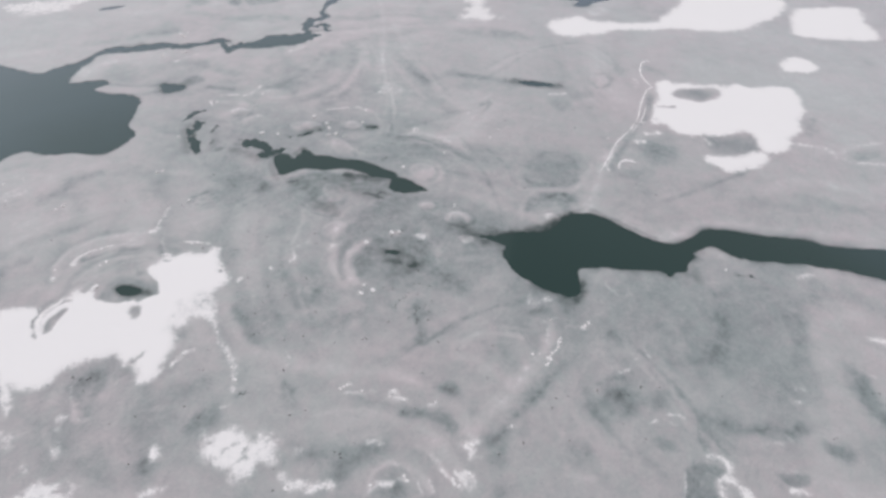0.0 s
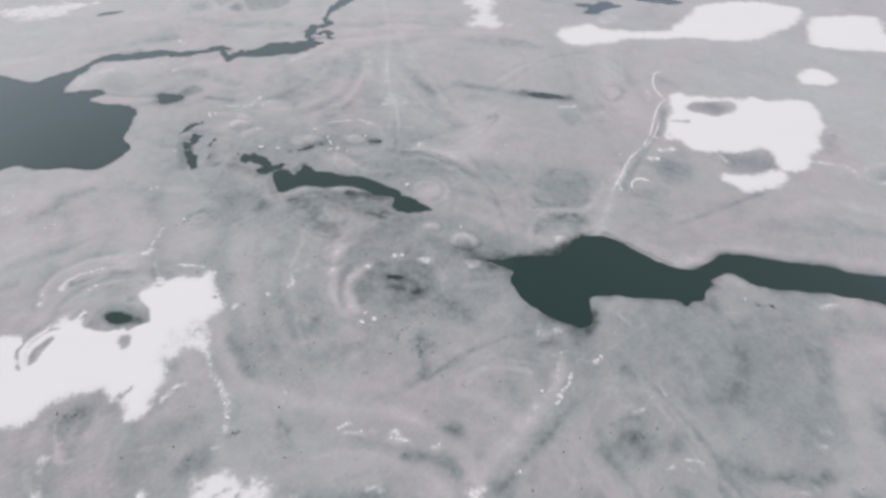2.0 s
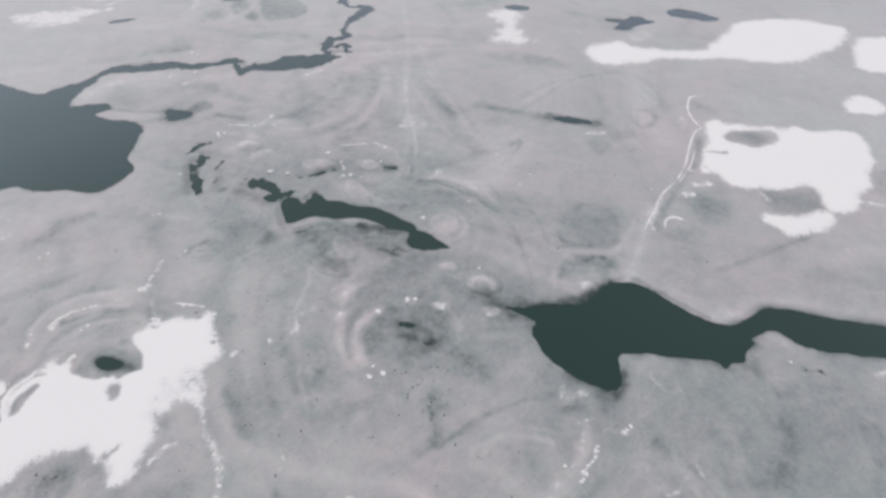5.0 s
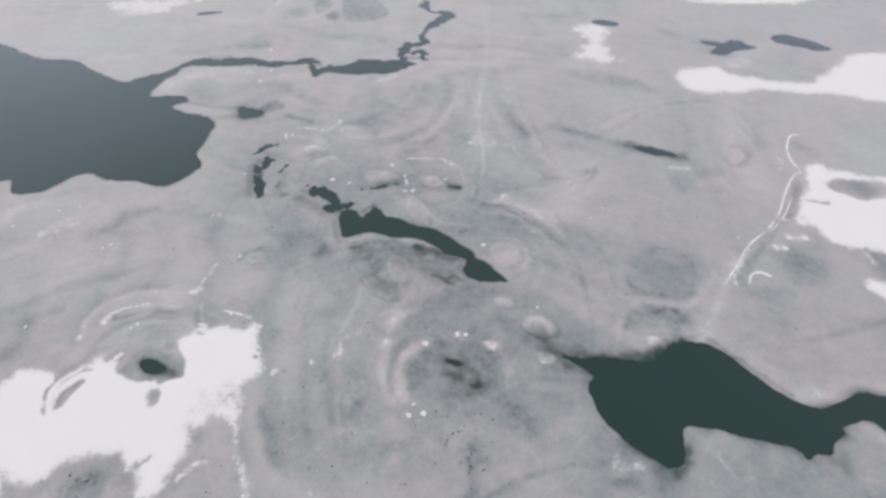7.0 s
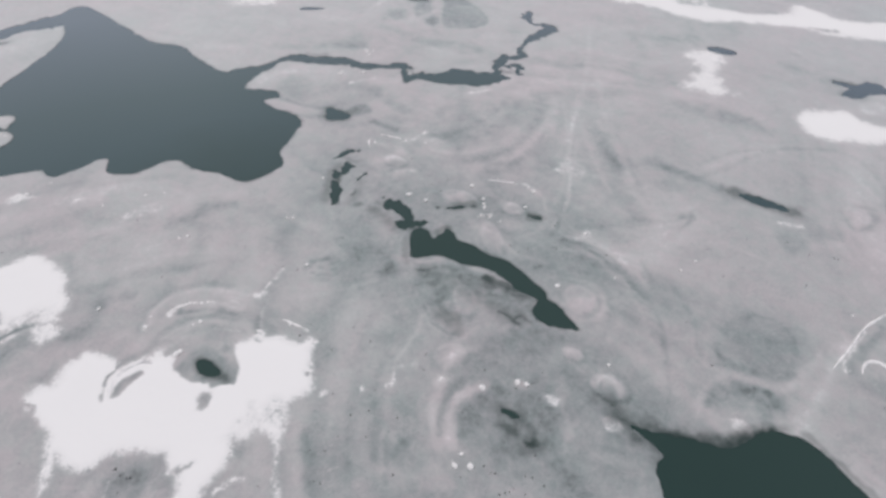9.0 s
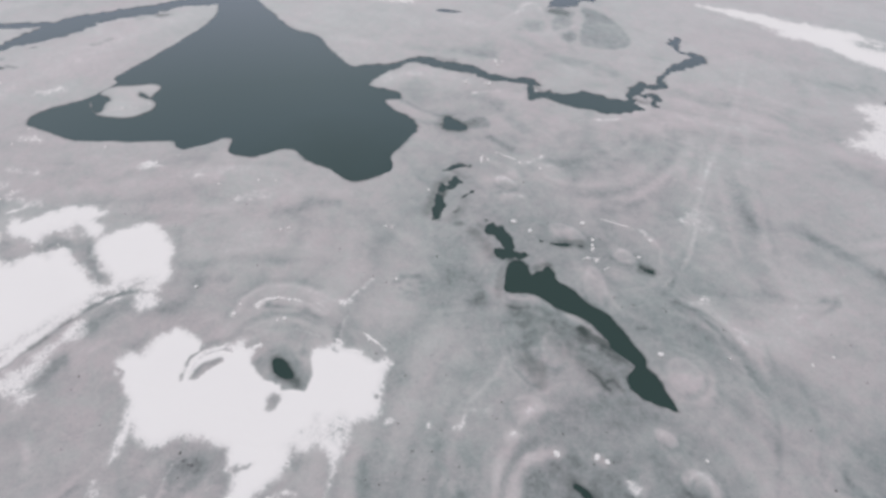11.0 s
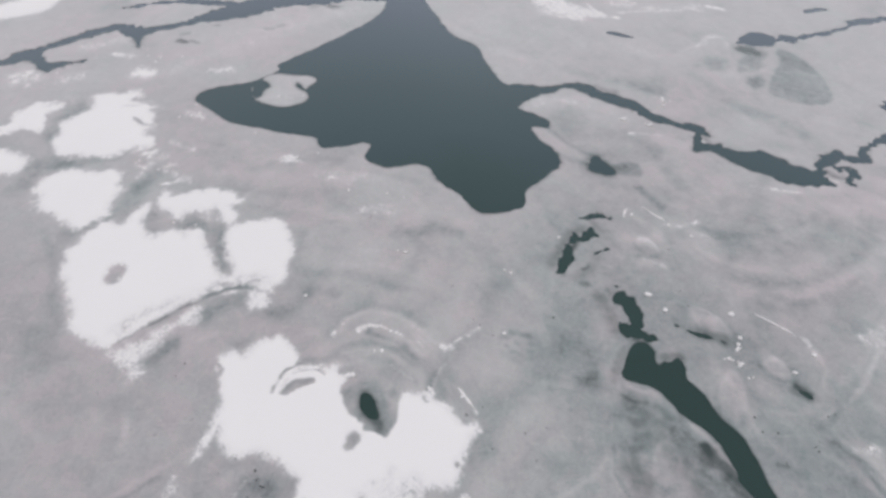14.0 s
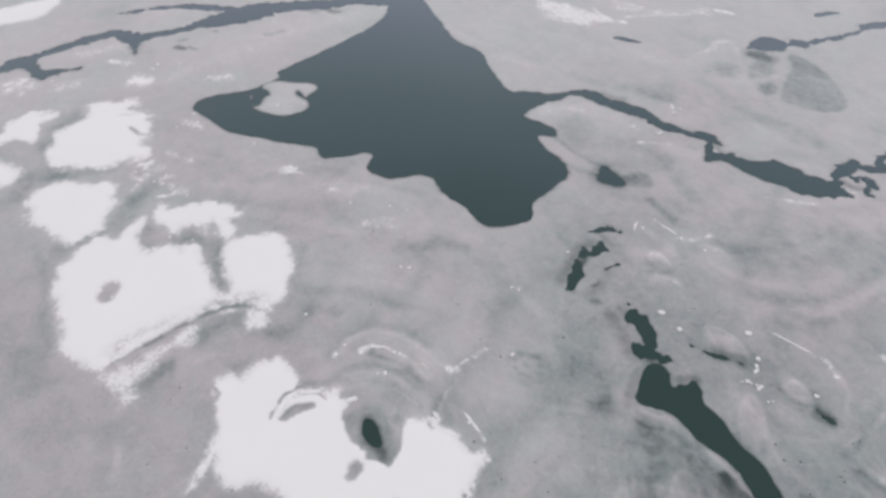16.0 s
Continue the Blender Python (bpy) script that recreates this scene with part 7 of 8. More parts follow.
CLODS += [(-10, 24.8), (6.6, 36), (17.1, 35.9), (-22.9, 32.1), (28.4, 36.2), (-6.2, 46.8), (-2.4, 42.3), (-6.9, 49.7), (56.1, 37.2), (-26.6, 43.3), (-29, 34.8), (15.1, 33.8), (15.7, 29.5), (-16.9, 29.5), (-17.1, 23.1), (24.2, 34.8), (0.1, 41.1), (2.7, 40), (29.3, 102.9), (16.6, 101.2), (11, 95.9), (8.6, 96.1), (34.9, 75.3), (37, 74.8), (34.7, 79.8), (33.9, 77.6), (-3.8, 50.9), (-3.5, 53.5), (-4.1, 44.8), (-14.6, 55.2), (-12.6, 61.2), (-11, 68.4), (-8.2, 60.4), (-31.4, 55.4), (-36, 57.5), (-25.1, 43.9), (-20.1, 39.9), (-19.6, 57.9), (-23.7, 52.8), (-19.6, 50.8), (-21.8, 47.3), (-24.6, 45.9), (-24.3, 40.6), (-4.1, 57.6), (-34.4, 39.2)]
CLODS += [(33.3, 104.2), (13.8, 91.2), (9.8, 80), (13.7, 74.5), (-54.4, 24.9), (-53.8, 28.9), (-49.1, 27.1), (-42.4, 32.5), (-42.1, 31), (-46.4, 64), (-36, 37.9), (-60.5, 29.1), (-61.5, 30.5), (-29.8, 62), (-30.7, 59.6), (-40.6, 73), (-45.2, 64.2), (-82.7, 48.8), (-79.3, 50.2), (-74.7, 52.3), (-52.5, 64.9), (-31.5, 70.4), (-27.6, 58.6), (-23.7, 91.8), (-10.3, 85.4), (-34.2, 90.2), (-31.6, 89.5), (-12, 90.2), (-11.7, 91.1), (-10.8, 85.6), (-3, 87.5), (-15.3, 82.2), (-39.9, 95.3), (-31.8, 92.9), (-32.3, 44.6), (-48.8, 32.3), (-32.2, 51.3), (-37.4, 36.8), (-36.6, 38.1), (-35.2, 39.2), (-36.3, 55.4), (-28, 50.2), (-24.7, 48.8), (-34.8, 55.4), (-1.9, 47.2)]
CLODS += [(-2.1, 46.6), (-1.4, 46), (-3.2, 46), (-3, 43.8), (-5.2, 48.2), (-5.7, 47.8), (-9.9, 40.8), (0.8, 46.2), (3, 39.8), (-3, 51), (-43.2, 32.4), (-42.1, 32.7), (-19.1, 35.4), (-43, 64.6), (-16.9, 83), (-14.2, 83.5), (-10.9, 86.5), (-11.7, 81.2), (-33.9, 90.7), (-59.2, 55.2), (-75.2, 52.5), (-70.6, 62.2), (3.7, 97.5), (22.5, 103.3), (25.8, 101.8), (29.9, 103), (25.2, 94.8), (18, 127.6), (-8.3, 49.9), (-7.4, 49.5), (-12.5, 55.9), (-1.6, 50.7), (-3.2, 49), (-4.6, 49), (-4.8, 48.5), (-1.2, 48), (-6.2, 46.3), (-2.7, 68), (-5.9, 64), (-8.8, 64.6), (-6.6, 61.9), (-17, 44.8), (-23, 50.2), (-20.1, 57.9), (-20.3, 60)]
CLODS += [(-10.2, 47.7), (-34.6, 28.2), (-29.5, 29.8), (-27.3, 28.5), (-32.9, 22.7), (-29.4, 37.7), (-23.6, 40.7), (-17.8, 40.7), (-29.5, 34.8), (-37.1, 27.1), (-44.2, 32.7), (-16.6, 20.8), (-23.5, 31.9), (-23.1, 31.8), (-10.2, 25.2), (-10.8, 25.4), (-8.8, 26.6), (16.6, 34.2), (10.7, 27.8), (7.8, 26.3), (-2.2, 31.3), (-3.6, 30.8), (-1.6, 36.3), (-9.5, 40.9), (-6.9, 43.9), (1.5, 43.8), (7.4, 41), (6.4, 36.4), (7.9, 37.6), (14.5, 32.4), (-15.2, 30.2), (-2.8, 46.5), (-3, 44.6), (-1.5, 44.6), (-3.4, 45.5), (-18.4, 33.5), (-13.5, 40), (48.4, 30.8), (48, 30.6), (25.2, 29.2), (24.9, 28.9), (26.1, 36.1), (22.9, 31), (23.2, 35.1), (24, 35.3)]
CLODS += [(16.1, 28.5), (57, 37.2), (36.2, 35.5), (20.4, 35.2)]
FLOE = rounded([(-115.2, 60.5), (-115.3, 61.1), (-113.2, 60.1), (-111.5, 60), (-111.4, 60.8), (-112.5, 61.8), (-113.3, 62.7), (-113.6, 63.7), (-115.3, 63.9), (-116.7, 63.6), (-117.8, 64.9), (-117.1, 67), (-114.9, 69.5), (-112.9, 72), (-111.1, 72.9), (-109.8, 72), (-109.4, 70.5), (-108.8, 69.2), (-110.8, 69.2), (-111.9, 68.9), (-110.8, 68.1), (-109.1, 68.5), (-107.6, 69), (-105.7, 68.5), (-104.6, 66.9), (-105, 64.4), (-106.3, 62.2), (-108.3, 60.8), (-110.4, 59.6), (-112.1, 59.4)], True)


def window(xs, ys, line, margin):
    i0, i1 = np.searchsorted(xs, (line[:, 0].min() - margin, line[:, 0].max() + margin))
    j0, j1 = np.searchsorted(ys, (line[:, 1].min() - margin, line[:, 1].max() + margin))
    return slice(j0, j1), slice(i0, i1)


def smooth(v):
    v = np.clip(v, 0, 1)
    return v * v * (3 - 2 * v)


def fields(xs, ys):
    """Open water (positive inside), snow cover and depth, tone and wetness over a grid of places."""
    X, Y = np.meshgrid(xs, ys)
    wander = wavy(X, Y, 1.6, 5, 3)
    fray = wavy(X, Y, 2.6, 40, 4)
    grit = wavy(X, Y, 0.9, 60, 2)
    blotch = wavy(X, Y, 6.0, 77, 4)
    water, wet = np.full(X.shape, -50.0), np.zeros(X.shape)
    snow, depth, tone = np.zeros(X.shape), np.zeros(X.shape), np.zeros(X.shape)
    for line, how, ragged, rim in POOLS:
        s = window(xs, ys, line, 8.0)
        if X[s].size == 0:
            continue
        if how:
            d, w = to_line(X[s], Y[s], line)
            sd = w - d
        else:
            sd = inside_by(X[s], Y[s], line)
        sd = sd + ragged * (1.6 * fray[s] + 0.8 * grit[s])
        water[s] = np.maximum(water[s], sd)
        away = np.maximum(-sd, 0)
        wet[s] = np.maximum(wet[s], 0.6 * np.exp(-away / (0.7 * rim)) * np.clip(0.7 + 1.4 * blotch[s], 0.2, 1.2))
        if rim > 0.8:
            tone[s] -= 0.5 * rim * np.exp(-away / (1.6 * rim)) * np.clip(0.55 + 1.6 * blotch[s], 0, 1.2)
    for line, ragged, edge, deep, cover in SNOWS:
        s = window(xs, ys, line, 6.0)
        if X[s].size == 0:
            continue
        sd = inside_by(X[s], Y[s], line) + ragged * 1.5 * fray[s] + 0.5 * ragged * blotch[s]
        soft = edge + 0.8
        c = cover * smooth((sd + 0.75 * soft) / (1.5 * soft))
        snow[s] = np.maximum(snow[s], c)
        depth[s] = np.maximum(depth[s], deep * smooth((sd + 0.6 * edge) / (4 * edge)))
    for kind, line, width, strength in MARKS:
        s = window(xs, ys, line, 3 * width + 1)
        if X[s].size == 0:
            continue
        if kind.endswith("_area"):
            sd = inside_by(X[s], Y[s], line) + 0.5 * width * fray[s] + 0.4 * width * wander[s] + 0.25 * grit[s]
            v = strength * smooth(0.5 + sd / (2 * width)) * (1 + 0.5 * blotch[s])
            if kind == "tone_area":
                tone[s] += 0.8 * v * (1 + 0.3 * grit[s])
            else:
                snow[s] = snow[s] * np.clip(1 - v, 0, 1)
                depth[s] = depth[s] * np.clip(1 - v, 0, 1)
            continue
        d, _ = to_line(X[s] + 0.3 * grit[s], Y[s] + 0.3 * wander[s], line[:, :2])
        broken = np.clip(0.9 + (0.2 if kind == "wet" else 0.7) * fray[s] + (0.12 if kind == "wet" else 0.3) * blotch[s] + (0.12 if kind == "wet" else 0.4) * grit[s], 0.05, 1.5)
        v = strength * np.exp(-((d + min(0.6 * width, 0.8) * wander[s]) / width) ** 2) * broken
        if kind == "tone":
            tone[s] += 0.78 * v
        elif kind == "wet":
            wet[s] = np.maximum(wet[s], v)
        elif kind == "snow":
            snow[s] = np.maximum(snow[s], v)
        elif kind == "bare":
            snow[s] = snow[s] * np.clip(1 - v, 0, 1)
            depth[s] = depth[s] * np.clip(1 - v, 0, 1)
    # marbling of the refrozen slush, in rings round the thaw holes and in bands between them
    drift_x, drift_y = X + 5 * wavy(X, Y, 26.0, 210, 2), Y + 5 * wavy(X, Y, 26.0, 220, 2)
    stream = 1.3 * wavy(drift_x, drift_y, 60.0, 201, 2) + 0.006 * drift_y
    tone += 0.32 * wavy(stream * 10, drift_x * 0.03, 1.0, 300, 3) * smooth(0.55 + 1.2 * wavy(X, Y, 30.0, 310, 2))
    veins = np.exp(-(wavy(drift_x, drift_y, 11.0, 330, 2) / 0.045) ** 2) + 0.7 * np.exp(-(wavy(drift_y + 40, drift_x, 7.0, 340, 2) / 0.05) ** 2)
    tone += 0.22 * veins * smooth(0.1 + 1.6 * wavy(X, Y, 16.0, 350, 2)) * (0.6 + fray)
    tone -= 0.2 * smooth(2.2 * wavy(X, Y, 8.0, 360, 3) - 0.35) * (0.7 + 1.2 * fray)
    for x, y, reach, strength, size in SWIRLS:
        s = window(xs, ys, np.array([[x, y]]), 2.2 * reach)
        if X[s].size == 0:
            continue
        u, v = X[s] - x, Y[s] - y
        far = np.hypot(u, v)
        turn = np.arctan2(v, u)
        ring = wavy((far * (1 + 0.06 * np.sin(turn + x)) + 0.8 * wander[s]) / size, 1.5 * np.cos(turn) + x, 1.0, 400, 2)
        tone[s] += 1.3 * strength * ring * np.exp(-(far / reach) ** 2)
    lift = np.zeros(X.shape)
    for x, y, long, wide, turn, strength in DOMES:
        s = window(xs, ys, np.array([[x, y]]), 2.2 * max(long, wide))
        if X[s].size == 0:
            continue
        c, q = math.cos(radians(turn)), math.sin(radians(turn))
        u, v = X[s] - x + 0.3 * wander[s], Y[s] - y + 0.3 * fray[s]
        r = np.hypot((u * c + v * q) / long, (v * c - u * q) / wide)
        lit_side = np.clip((0.8 * v - 0.6 * u) / (0.7 * (long + wide) * np.maximum(r, 0.3)), -1, 1)
        # bright rim on the lit flank, dark rim opposite, painted into the tone
        tone[s] += 0.8 * strength * (0.35 * smooth(3 - 3 * r) + 0.6 * np.exp(-((r - 0.85) / 0.16) ** 2) * (0.55 + 0.6 * lit_side)
                               - 0.7 * np.exp(-((r - 1.2) / 0.2) ** 2) * (0.4 - 0.6 * lit_side)) * (1 + 0.6 * grit[s])
        lift[s] = np.maximum(lift[s], 0.3 * strength * np.clip(1 - r * r, 0, 1))
    # haze painted into the tone: ice pales with distance from the origin
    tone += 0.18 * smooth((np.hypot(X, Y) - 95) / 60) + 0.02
    tone = tone / (1 + 0.4 * np.abs(tone))
    return dict(X=X, Y=Y, water=water, wet=wet, snow=snow, depth=depth, tone=tone, lift=lift)


def relief(f):
    """Height of the ice over its mean level, falling towards open water."""
    z = 0.05 * wavy(f["X"], f["Y"], 9.0, 11, 4) + 0.1 * np.clip(f["tone"], -1, 1) + f["lift"]
    return np.maximum(z * np.clip(-f["water"] / 1.5, 0, 1), -0.025)


# ---- meshes cut out of a grid along a field ----
def cut_sheet(name, xs, ys, keep, z, values, material, drop=0.0):
    """A sheet over the grid where keep > 0, cut exactly along keep = 0; drop: the height of its rim."""
    ny, nx = keep.shape
    index = np.arange(ny * nx).reshape(ny, nx)
    flat, k = np.stack([np.tile(xs, ny), np.repeat(ys, nx), z.ravel()], 1), keep.ravel()
    a, b, c, d = index[:-1, :-1].ravel(), index[:-1, 1:].ravel(), index[1:, 1:].ravel(), index[1:, :-1].ravel()
    count = sum((k[q] > 0).astype(int) for q in (a, b, c, d))
    quads = np.stack([a, b, c, d], 1)[count == 4]
    m = (count > 0) & (count < 4)
    tris = np.concatenate([np.stack([a, b, c], 1)[m], np.stack([a, c, d], 1)[m]])
    n_in = (k[tris] > 0).sum(1)
    whole = tris[n_in == 3]

    def turned(t, which):
        """Rotate each triangle so that its odd corner comes first."""
        r = np.argmax(which, 1)
        return np.take_along_axis(t, (r[:, None] + np.arange(3)) % 3, 1)

    one = turned(tris[n_in == 1], k[tris[n_in == 1]] > 0)
    two = turned(tris[n_in == 2], k[tris[n_in == 2]] <= 0)
    pairs = np.concatenate([one[:, [0, 1]], one[:, [0, 2]], two[:, [0, 1]], two[:, [0, 2]]])
    pairs = np.sort(pairs, 1)
    key, back = np.unique(pairs[:, 0] * (ny * nx) + pairs[:, 1], return_inverse=True)
    back = back.ravel()
    p, q = key // (ny * nx), key % (ny * nx)
    t = np.clip(k[p] / (k[p] - k[q] + 1e-12), 0.02, 0.98)
    flat = np.concatenate([flat, flat[p] + (flat[q] - flat[p]) * t[:, None]])
    vals = {n: np.concatenate([v.ravel(), v.ravel()[p] + (v.ravel()[q] - v.ravel()[p]) * t]) for n, v in values.items()}
    e = back + ny * nx
    n1, n2 = len(one), len(two)
    e1, e2, e3, e4 = e[:n1], e[n1:2 * n1], e[2 * n1:2 * n1 + n2], e[2 * n1 + n2:]
    faces3 = np.concatenate([whole, np.stack([one[:, 0], e1, e2], 1)])
    faces4 = np.concatenate([quads, np.stack([e3, two[:, 1], two[:, 2], e4], 1)])
    if drop:
        rim = np.concatenate([np.stack([e1, e2], 1), np.stack([e4, e3], 1)])
        ids = np.unique(rim)
        low = np.full(len(flat), -1)
        low[ids] = len(flat) + np.arange(len(ids))
        flat = np.concatenate([flat, flat[ids] - (0, 0, drop)])
        vals = {n: np.concatenate([v, v[ids]]) for n, v in vals.items()}
        faces4 = np.concatenate([faces4, np.stack([rim[:, 1], rim[:, 0], low[rim[:, 0]], low[rim[:, 1]]], 1)])
    used = np.zeros(len(flat), bool)
    used[faces3.ravel()] = True
    used[faces4.ravel()] = True
    remap = np.cumsum(used) - 1
    flat, faces3, faces4 = flat[used], remap[faces3], remap[faces4]
    mesh = bpy.data.meshes.new(name)
    mesh.vertices.add(len(flat))
    mesh.vertices.foreach_set("co", flat.astype(np.float32).ravel())
    mesh.loops.add(faces3.size + faces4.size)
    mesh.loops.foreach_set("vertex_index", np.concatenate([faces3.ravel(), faces4.ravel()]).astype(np.int32))
    mesh.polygons.add(len(faces3) + len(faces4))
    start = np.concatenate([np.arange(len(faces3)) * 3, faces3.size + np.arange(len(faces4)) * 4])
    mesh.polygons.foreach_set("loop_start", start.astype(np.int32))
    mesh.polygons.foreach_set("use_smooth", np.ones(len(start), bool))
    for n, v in vals.items():
        mesh.attributes.new(n, "FLOAT", "POINT").data.foreach_set("value", v[used].astype(np.float32))
    mesh.update(calc_edges=True)
    mesh.validate()
    mesh.materials.append(material)
    return new(name, mesh)


def axis(parts):
    """Places along one axis: stretches of (from, to, step), then ever wider steps out to the horizon."""
    p = np.concatenate([np.arange(a, b, s) for a, b, s in parts] + [[parts[-1][1]]])
    far = 1.0 * 1.5 ** np.arange(18)
    far = np.cumsum(far)
    far = far[far < 2500]
    return np.concatenate([p[0] - far[::-1], p, p[-1] + far])


# ---- the lake ----
XS = axis([(-205, -125, 0.45), (-125, -66, 0.3), (-66, 52, 0.2), (52, 150, 0.42)])
YS = axis([(0, 16, 0.5), (16, 96, 0.2), (96, 130, 0.3), (130, 235, 0.45)])
F = fields(XS, YS)
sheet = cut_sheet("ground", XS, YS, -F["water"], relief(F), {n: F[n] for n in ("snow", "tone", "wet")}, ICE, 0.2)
tagged(sheet, "wet grey spring ice over a lake, with bands and thaw holes", "ice", kind="structure")

bm = bmesh.new()
bmesh.ops.create_grid(bm, x_segments=8, y_segments=8, size=2400)
mesh = bpy.data.meshes.new("water")
bm.to_mesh(mesh)
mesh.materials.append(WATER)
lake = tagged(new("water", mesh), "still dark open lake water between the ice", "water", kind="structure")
lake.location = (0, 80, -0.05)

for k, (line, ragged, edge, deep, cover) in enumerate(SNOWS):
    lo, hi = line.min(0) - 4, line.max(0) + 4
    step = 0.2 if hi[0] - lo[0] < 45 else 0.4
    xs, ys = np.arange(lo[0], hi[0], step), np.arange(lo[1], hi[1], step)
    f = fields(xs, ys)
    sd = inside_by(f["X"], f["Y"], line)
    dry = -f["water"] - 0.3
    z, values = relief(f) + 0.004 + 0.0005 * k + 0.003 * k * smooth((sd + 1.6 * edge) / (2 * edge)) + f["depth"], {n: f[n] for n in ("snow", "tone", "wet")}
    cover_mesh = cut_sheet("snow_cover", xs, ys, np.minimum(sd - 0.8 * edge, dry), z, values, ICE)
    rim = cut_sheet("slush_rim", xs, ys, np.minimum(np.minimum(sd + 1.6 * edge, 0.8 * edge - sd), dry), z, values, ICE)
    patch = new("snow_patch")
    base = Vector((*line.mean(0), 0.0))
    patch.location = base
    for piece in (cover_mesh, rim):
        piece.data.transform(Matrix.Translation(-base))
        piece.parent = patch
    tagged(rim, "grey slushy rim where the snow melts")
    tagged(patch, "ragged patch of old white snow lying on grey ice", "snow patch", "snow patches on the ice")

# a floe adrift in the wide pool
lo, hi = FLOE.min(0) - 2, FLOE.max(0) + 2
xs, ys = np.arange(lo[0], hi[0], 0.3), np.arange(lo[1], hi[1], 0.3)
X, Y = np.meshgrid(xs, ys)
sd = inside_by(X, Y, FLOE) + 0.3 * wavy(X, Y, 2.2, 40, 4)
tone = 0.25 * wavy(X, Y, 4.0, 8, 4) + 0.25
floe = cut_sheet("ice_floe", xs, ys, sd, 0.03 * wavy(X, Y, 3.0, 12, 3) + 0.02, dict(snow=0 * X, tone=tone, wet=0.7 * np.exp(-np.maximum(sd, 0) / 0.4)), ICE, 0.3)
tagged(floe, "pale grey ice floe adrift in dark open water", "ice floe")


def ridge(points, width, height):
    """A low ridge of broken, whitened ice along a line, lumpy in height and breadth."""
    line = rounded(points, False)
    step = np.concatenate([[0], np.cumsum(np.hypot(*np.diff(line, axis=0).T))])
    n = max(8, int(step[-1] / 0.25))
    s = np.linspace(0, step[-1], n)
    px, py = np.interp(s, step, line[:, 0]), np.interp(s, step, line[:, 1])
    tx, ty = np.gradient(px), np.gradient(py)
    long = np.hypot(tx, ty)
    tx, ty = tx / long, ty / long
    across = np.linspace(-1, 1, 9)
    bm = bmesh.new()
    grid = []
    for i in range(n):
        end = min(1.0, 0.25 + min(i, n - 1 - i) / 4)
        w = width * end * (1.0 + 0.45 * float(wavy(np.array(px[i]), np.array(py[i]), 1.5, 3, 2)))
        row = []
        for a in across:
            x, y = px[i] - ty[i] * a * w * 1.5, py[i] + tx[i] * a * w * 1.5
            h = height * end * (1 - a * a) * (0.75 + 0.6 * float(wavy(np.array(x), np.array(y), 0.8, 21, 2)))
            row.append(bm.verts.new((x, y, 0.012 + max(h, 0.0) - 0.03 * abs(a) ** 4)))
        grid.append(row)
    for r, q in zip(grid[:-1], grid[1:]):
        for k in range(len(across) - 1):
            bm.faces.new((r[k], q[k], q[k + 1], r[k + 1])).smooth = True
    bmesh.ops.recalc_face_normals(bm, faces=bm.faces)
    mesh = bpy.data.meshes.new("crest")
    bm.to_mesh(mesh)
    bm.free()
    broken = np.clip(0.8 + 0.9 * wavy(px, py, 2.0, 55, 3), 0.35, 1.0)
    white = (broken[:, None] * (1.0 - 0.6 * np.abs(across) ** 2)[None]).ravel()
    mesh.attributes.new("snow", "FLOAT", "POINT").data.foreach_set("value", white.astype(np.float32))
    mesh.materials.append(ICE)
    base = Vector((float(px.mean()), float(py.mean()), 0.0))
    mesh.transform(Matrix.Translation(-base))
    top = tagged(new("ice_ridge"), "low white ridge of broken ice on the lake ice", "ice ridge", "ice ridges")
    top.location = base
    new("crest", mesh).parent = top
    pick = random.Random(n)
    for i in range(3, n - 3, 5):
        if broken[i] > 0.6 and pick.random() < 0.6:
            slab = new("slab", blocks[i % 4])
            slab.parent = top
            size, off = width * pick.uniform(0.5, 1.0), width * pick.uniform(-0.5, 0.5)
            slab.matrix_basis = Matrix.Translation(-base) @ pose(px[i] - ty[i] * off, py[i] + tx[i] * off, height * 0.6, pick.uniform(-12, 12), pick.uniform(-12, 12), pick.uniform(0, 360)) @ Matrix.Diagonal((size * 1.4, size, size * 0.6, 1))
    return top


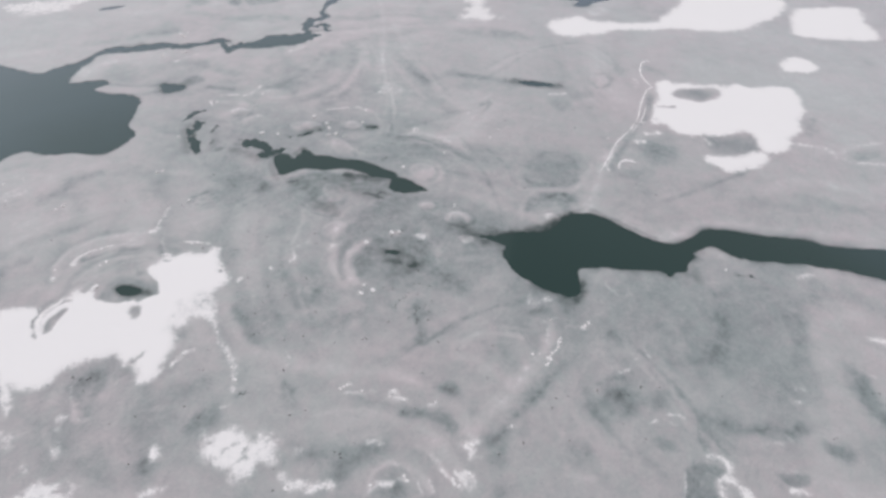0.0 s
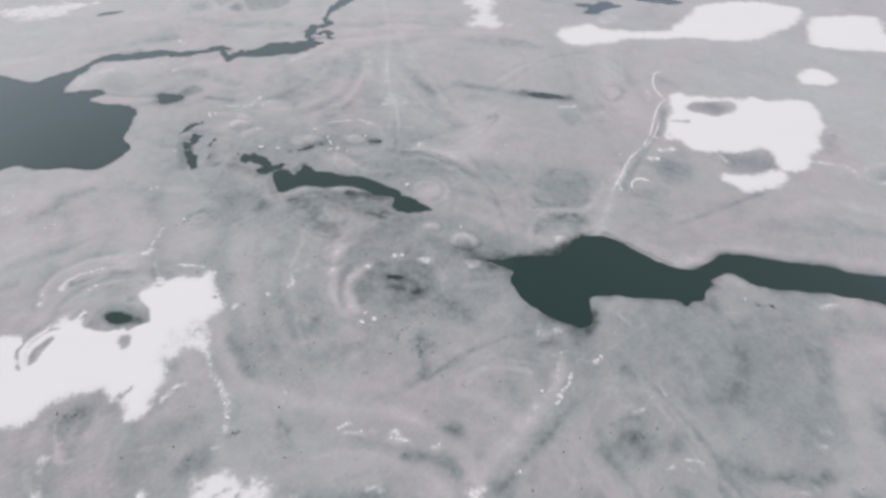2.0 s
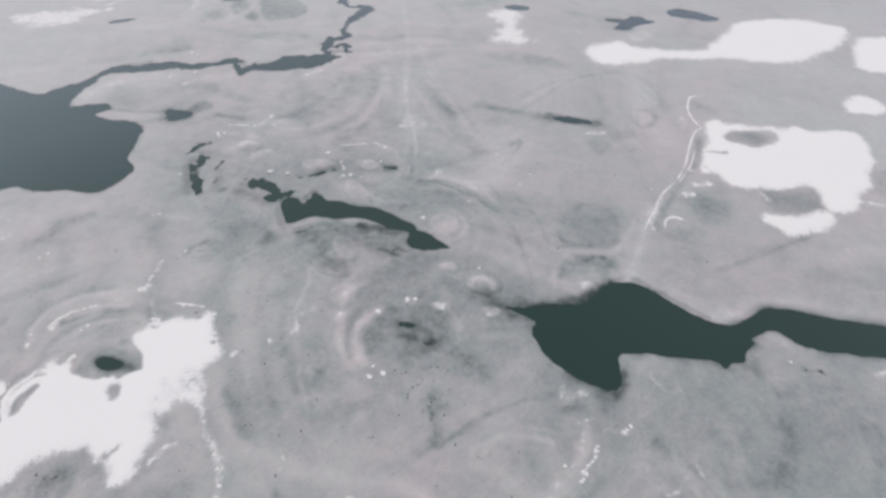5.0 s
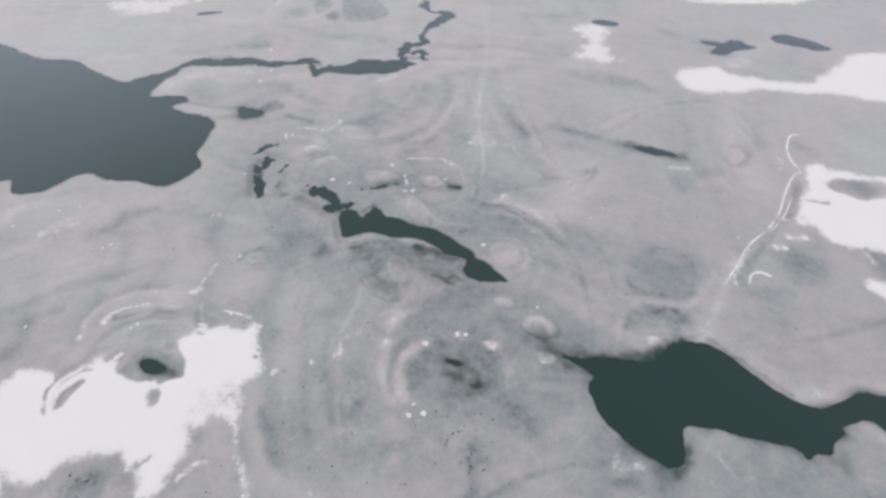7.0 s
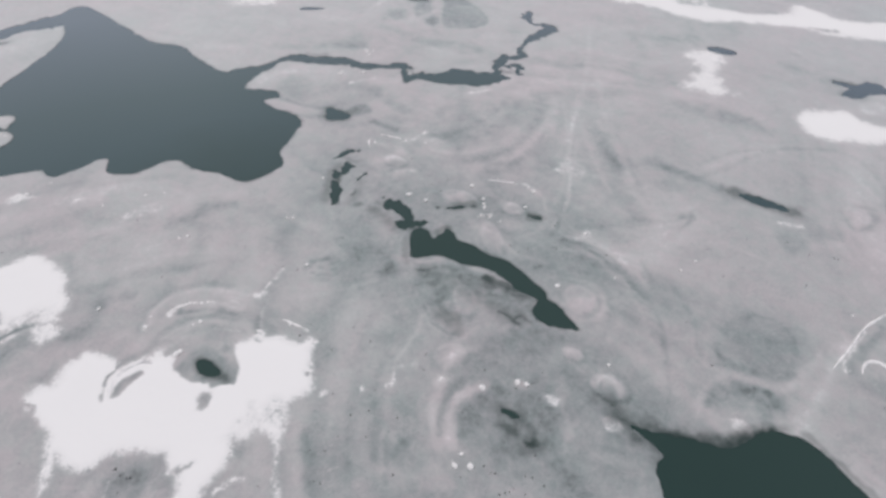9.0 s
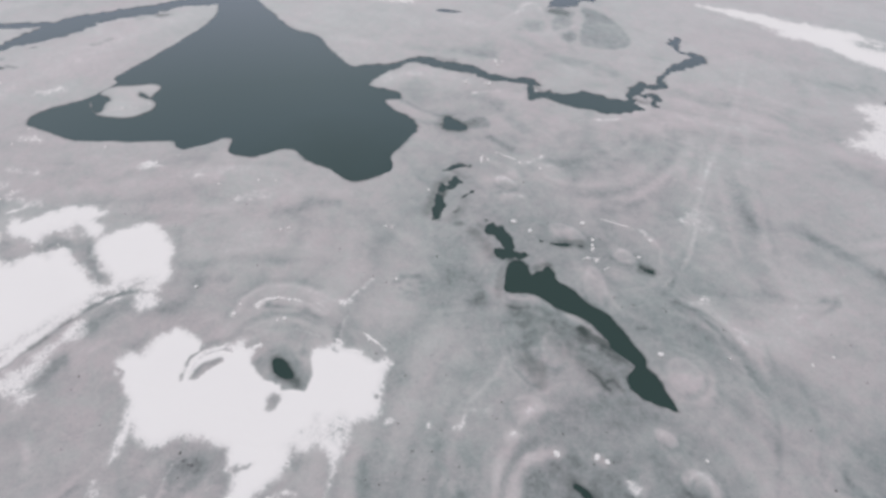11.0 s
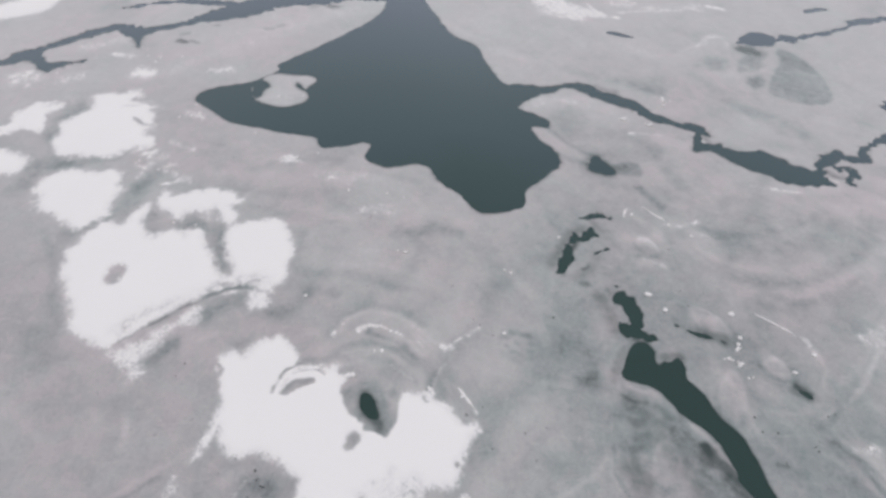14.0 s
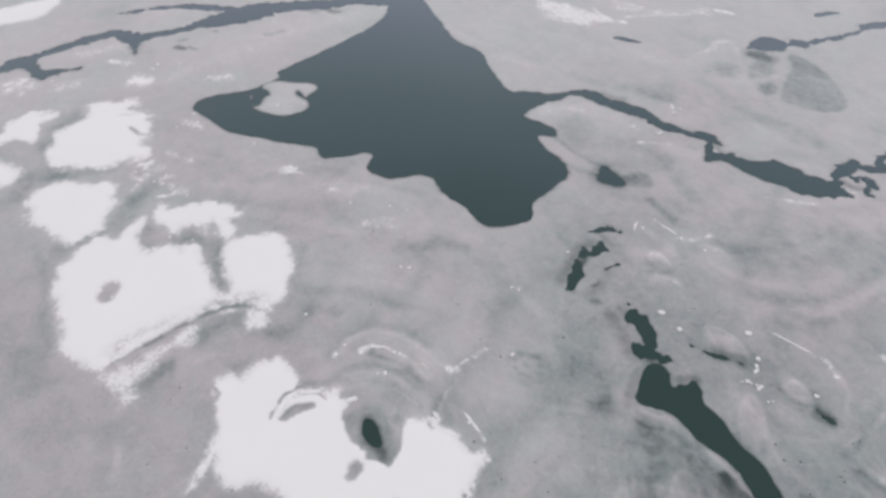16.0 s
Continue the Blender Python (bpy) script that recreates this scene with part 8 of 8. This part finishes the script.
def lump(name, material, flat, seed):
    """An angular lump about 1 m across."""
    r = random.Random(seed)
    bm = bmesh.new()
    bmesh.ops.create_icosphere(bm, subdivisions=2, radius=0.5)
    for v in bm.verts:
        v.co *= 0.8 + 0.4 * r.random()
        v.co.z = v.co.z * flat
        if v.co.z < -0.3 * flat:
            v.co.z = -0.3 * flat
    mesh = bpy.data.meshes.new(name)
    bm.to_mesh(mesh)
    bm.free()
    mesh.materials.append(material)
    return mesh


def block_material():
    n = Nodes("white_ice_block")
    g = n.noise(3.0, 4, 0.6)
    n.bump(g, 0.4, 0.1)
    return n.done(n.mix(g, (0.66, 0.6, 0.58), (0.84, 0.79, 0.77)), 0.6, 0.3)


def clod_material():
    n = Nodes("dark_clod")
    g = n.noise(6.0, 4, 0.6)
    n.bump(g, 0.5, 0.05)
    return n.done(n.mix(g, (0.03, 0.03, 0.032), (0.09, 0.085, 0.085)), 0.85, 0.2)


BLOCK, CLOD = block_material(), clod_material()
blocks = [lump("ice_block", BLOCK, 0.55, k) for k in range(4)]
clods = [lump("clod", CLOD, 0.4, 30 + k) for k in range(4)]
for points, width, height in RIDGES:
    ridge(points, 0.6 * width, height)
r = random.Random(4)
for k, (x, y) in enumerate(BLOCKS):
    ob = tagged(new("ice_block", blocks[k % 4]), "small white block of ice lying on the grey ice", "ice block", "ice blocks")
    s = r.uniform(0.25, 0.48) * (1 + 0.25 * (y > 110))
    ob.matrix_world = pose(x, y, 0.13 * s, 0, 0, r.uniform(0, 360)) @ Matrix.Diagonal((s * r.uniform(0.9, 1.5), s, s, 1))
for k, (x, y) in enumerate(BIG_BLOCKS):
    ob = tagged(new("ice_block", blocks[k % 4]), "large rounded white block of ice frozen to the grey ice", "ice block", "ice blocks")
    s = r.uniform(0.55, 0.75)
    ob.matrix_world = pose(x, y, 0.13 * s, 0, 0, r.uniform(0, 360)) @ Matrix.Diagonal((s * r.uniform(1.0, 1.4), s, s, 1))
for k, (x, y) in enumerate(CLODS):
    ob = tagged(new("clod", clods[k % 4]), "small dark clod of debris melted into the ice", "clod", "clods on the ice")
    s = r.uniform(0.12, 0.22)
    ob.matrix_world = pose(x, y, 0.06 * s, 0, 0, r.uniform(0, 360)) @ Matrix.Diagonal((s * r.uniform(0.9, 1.6), s, s, 1))
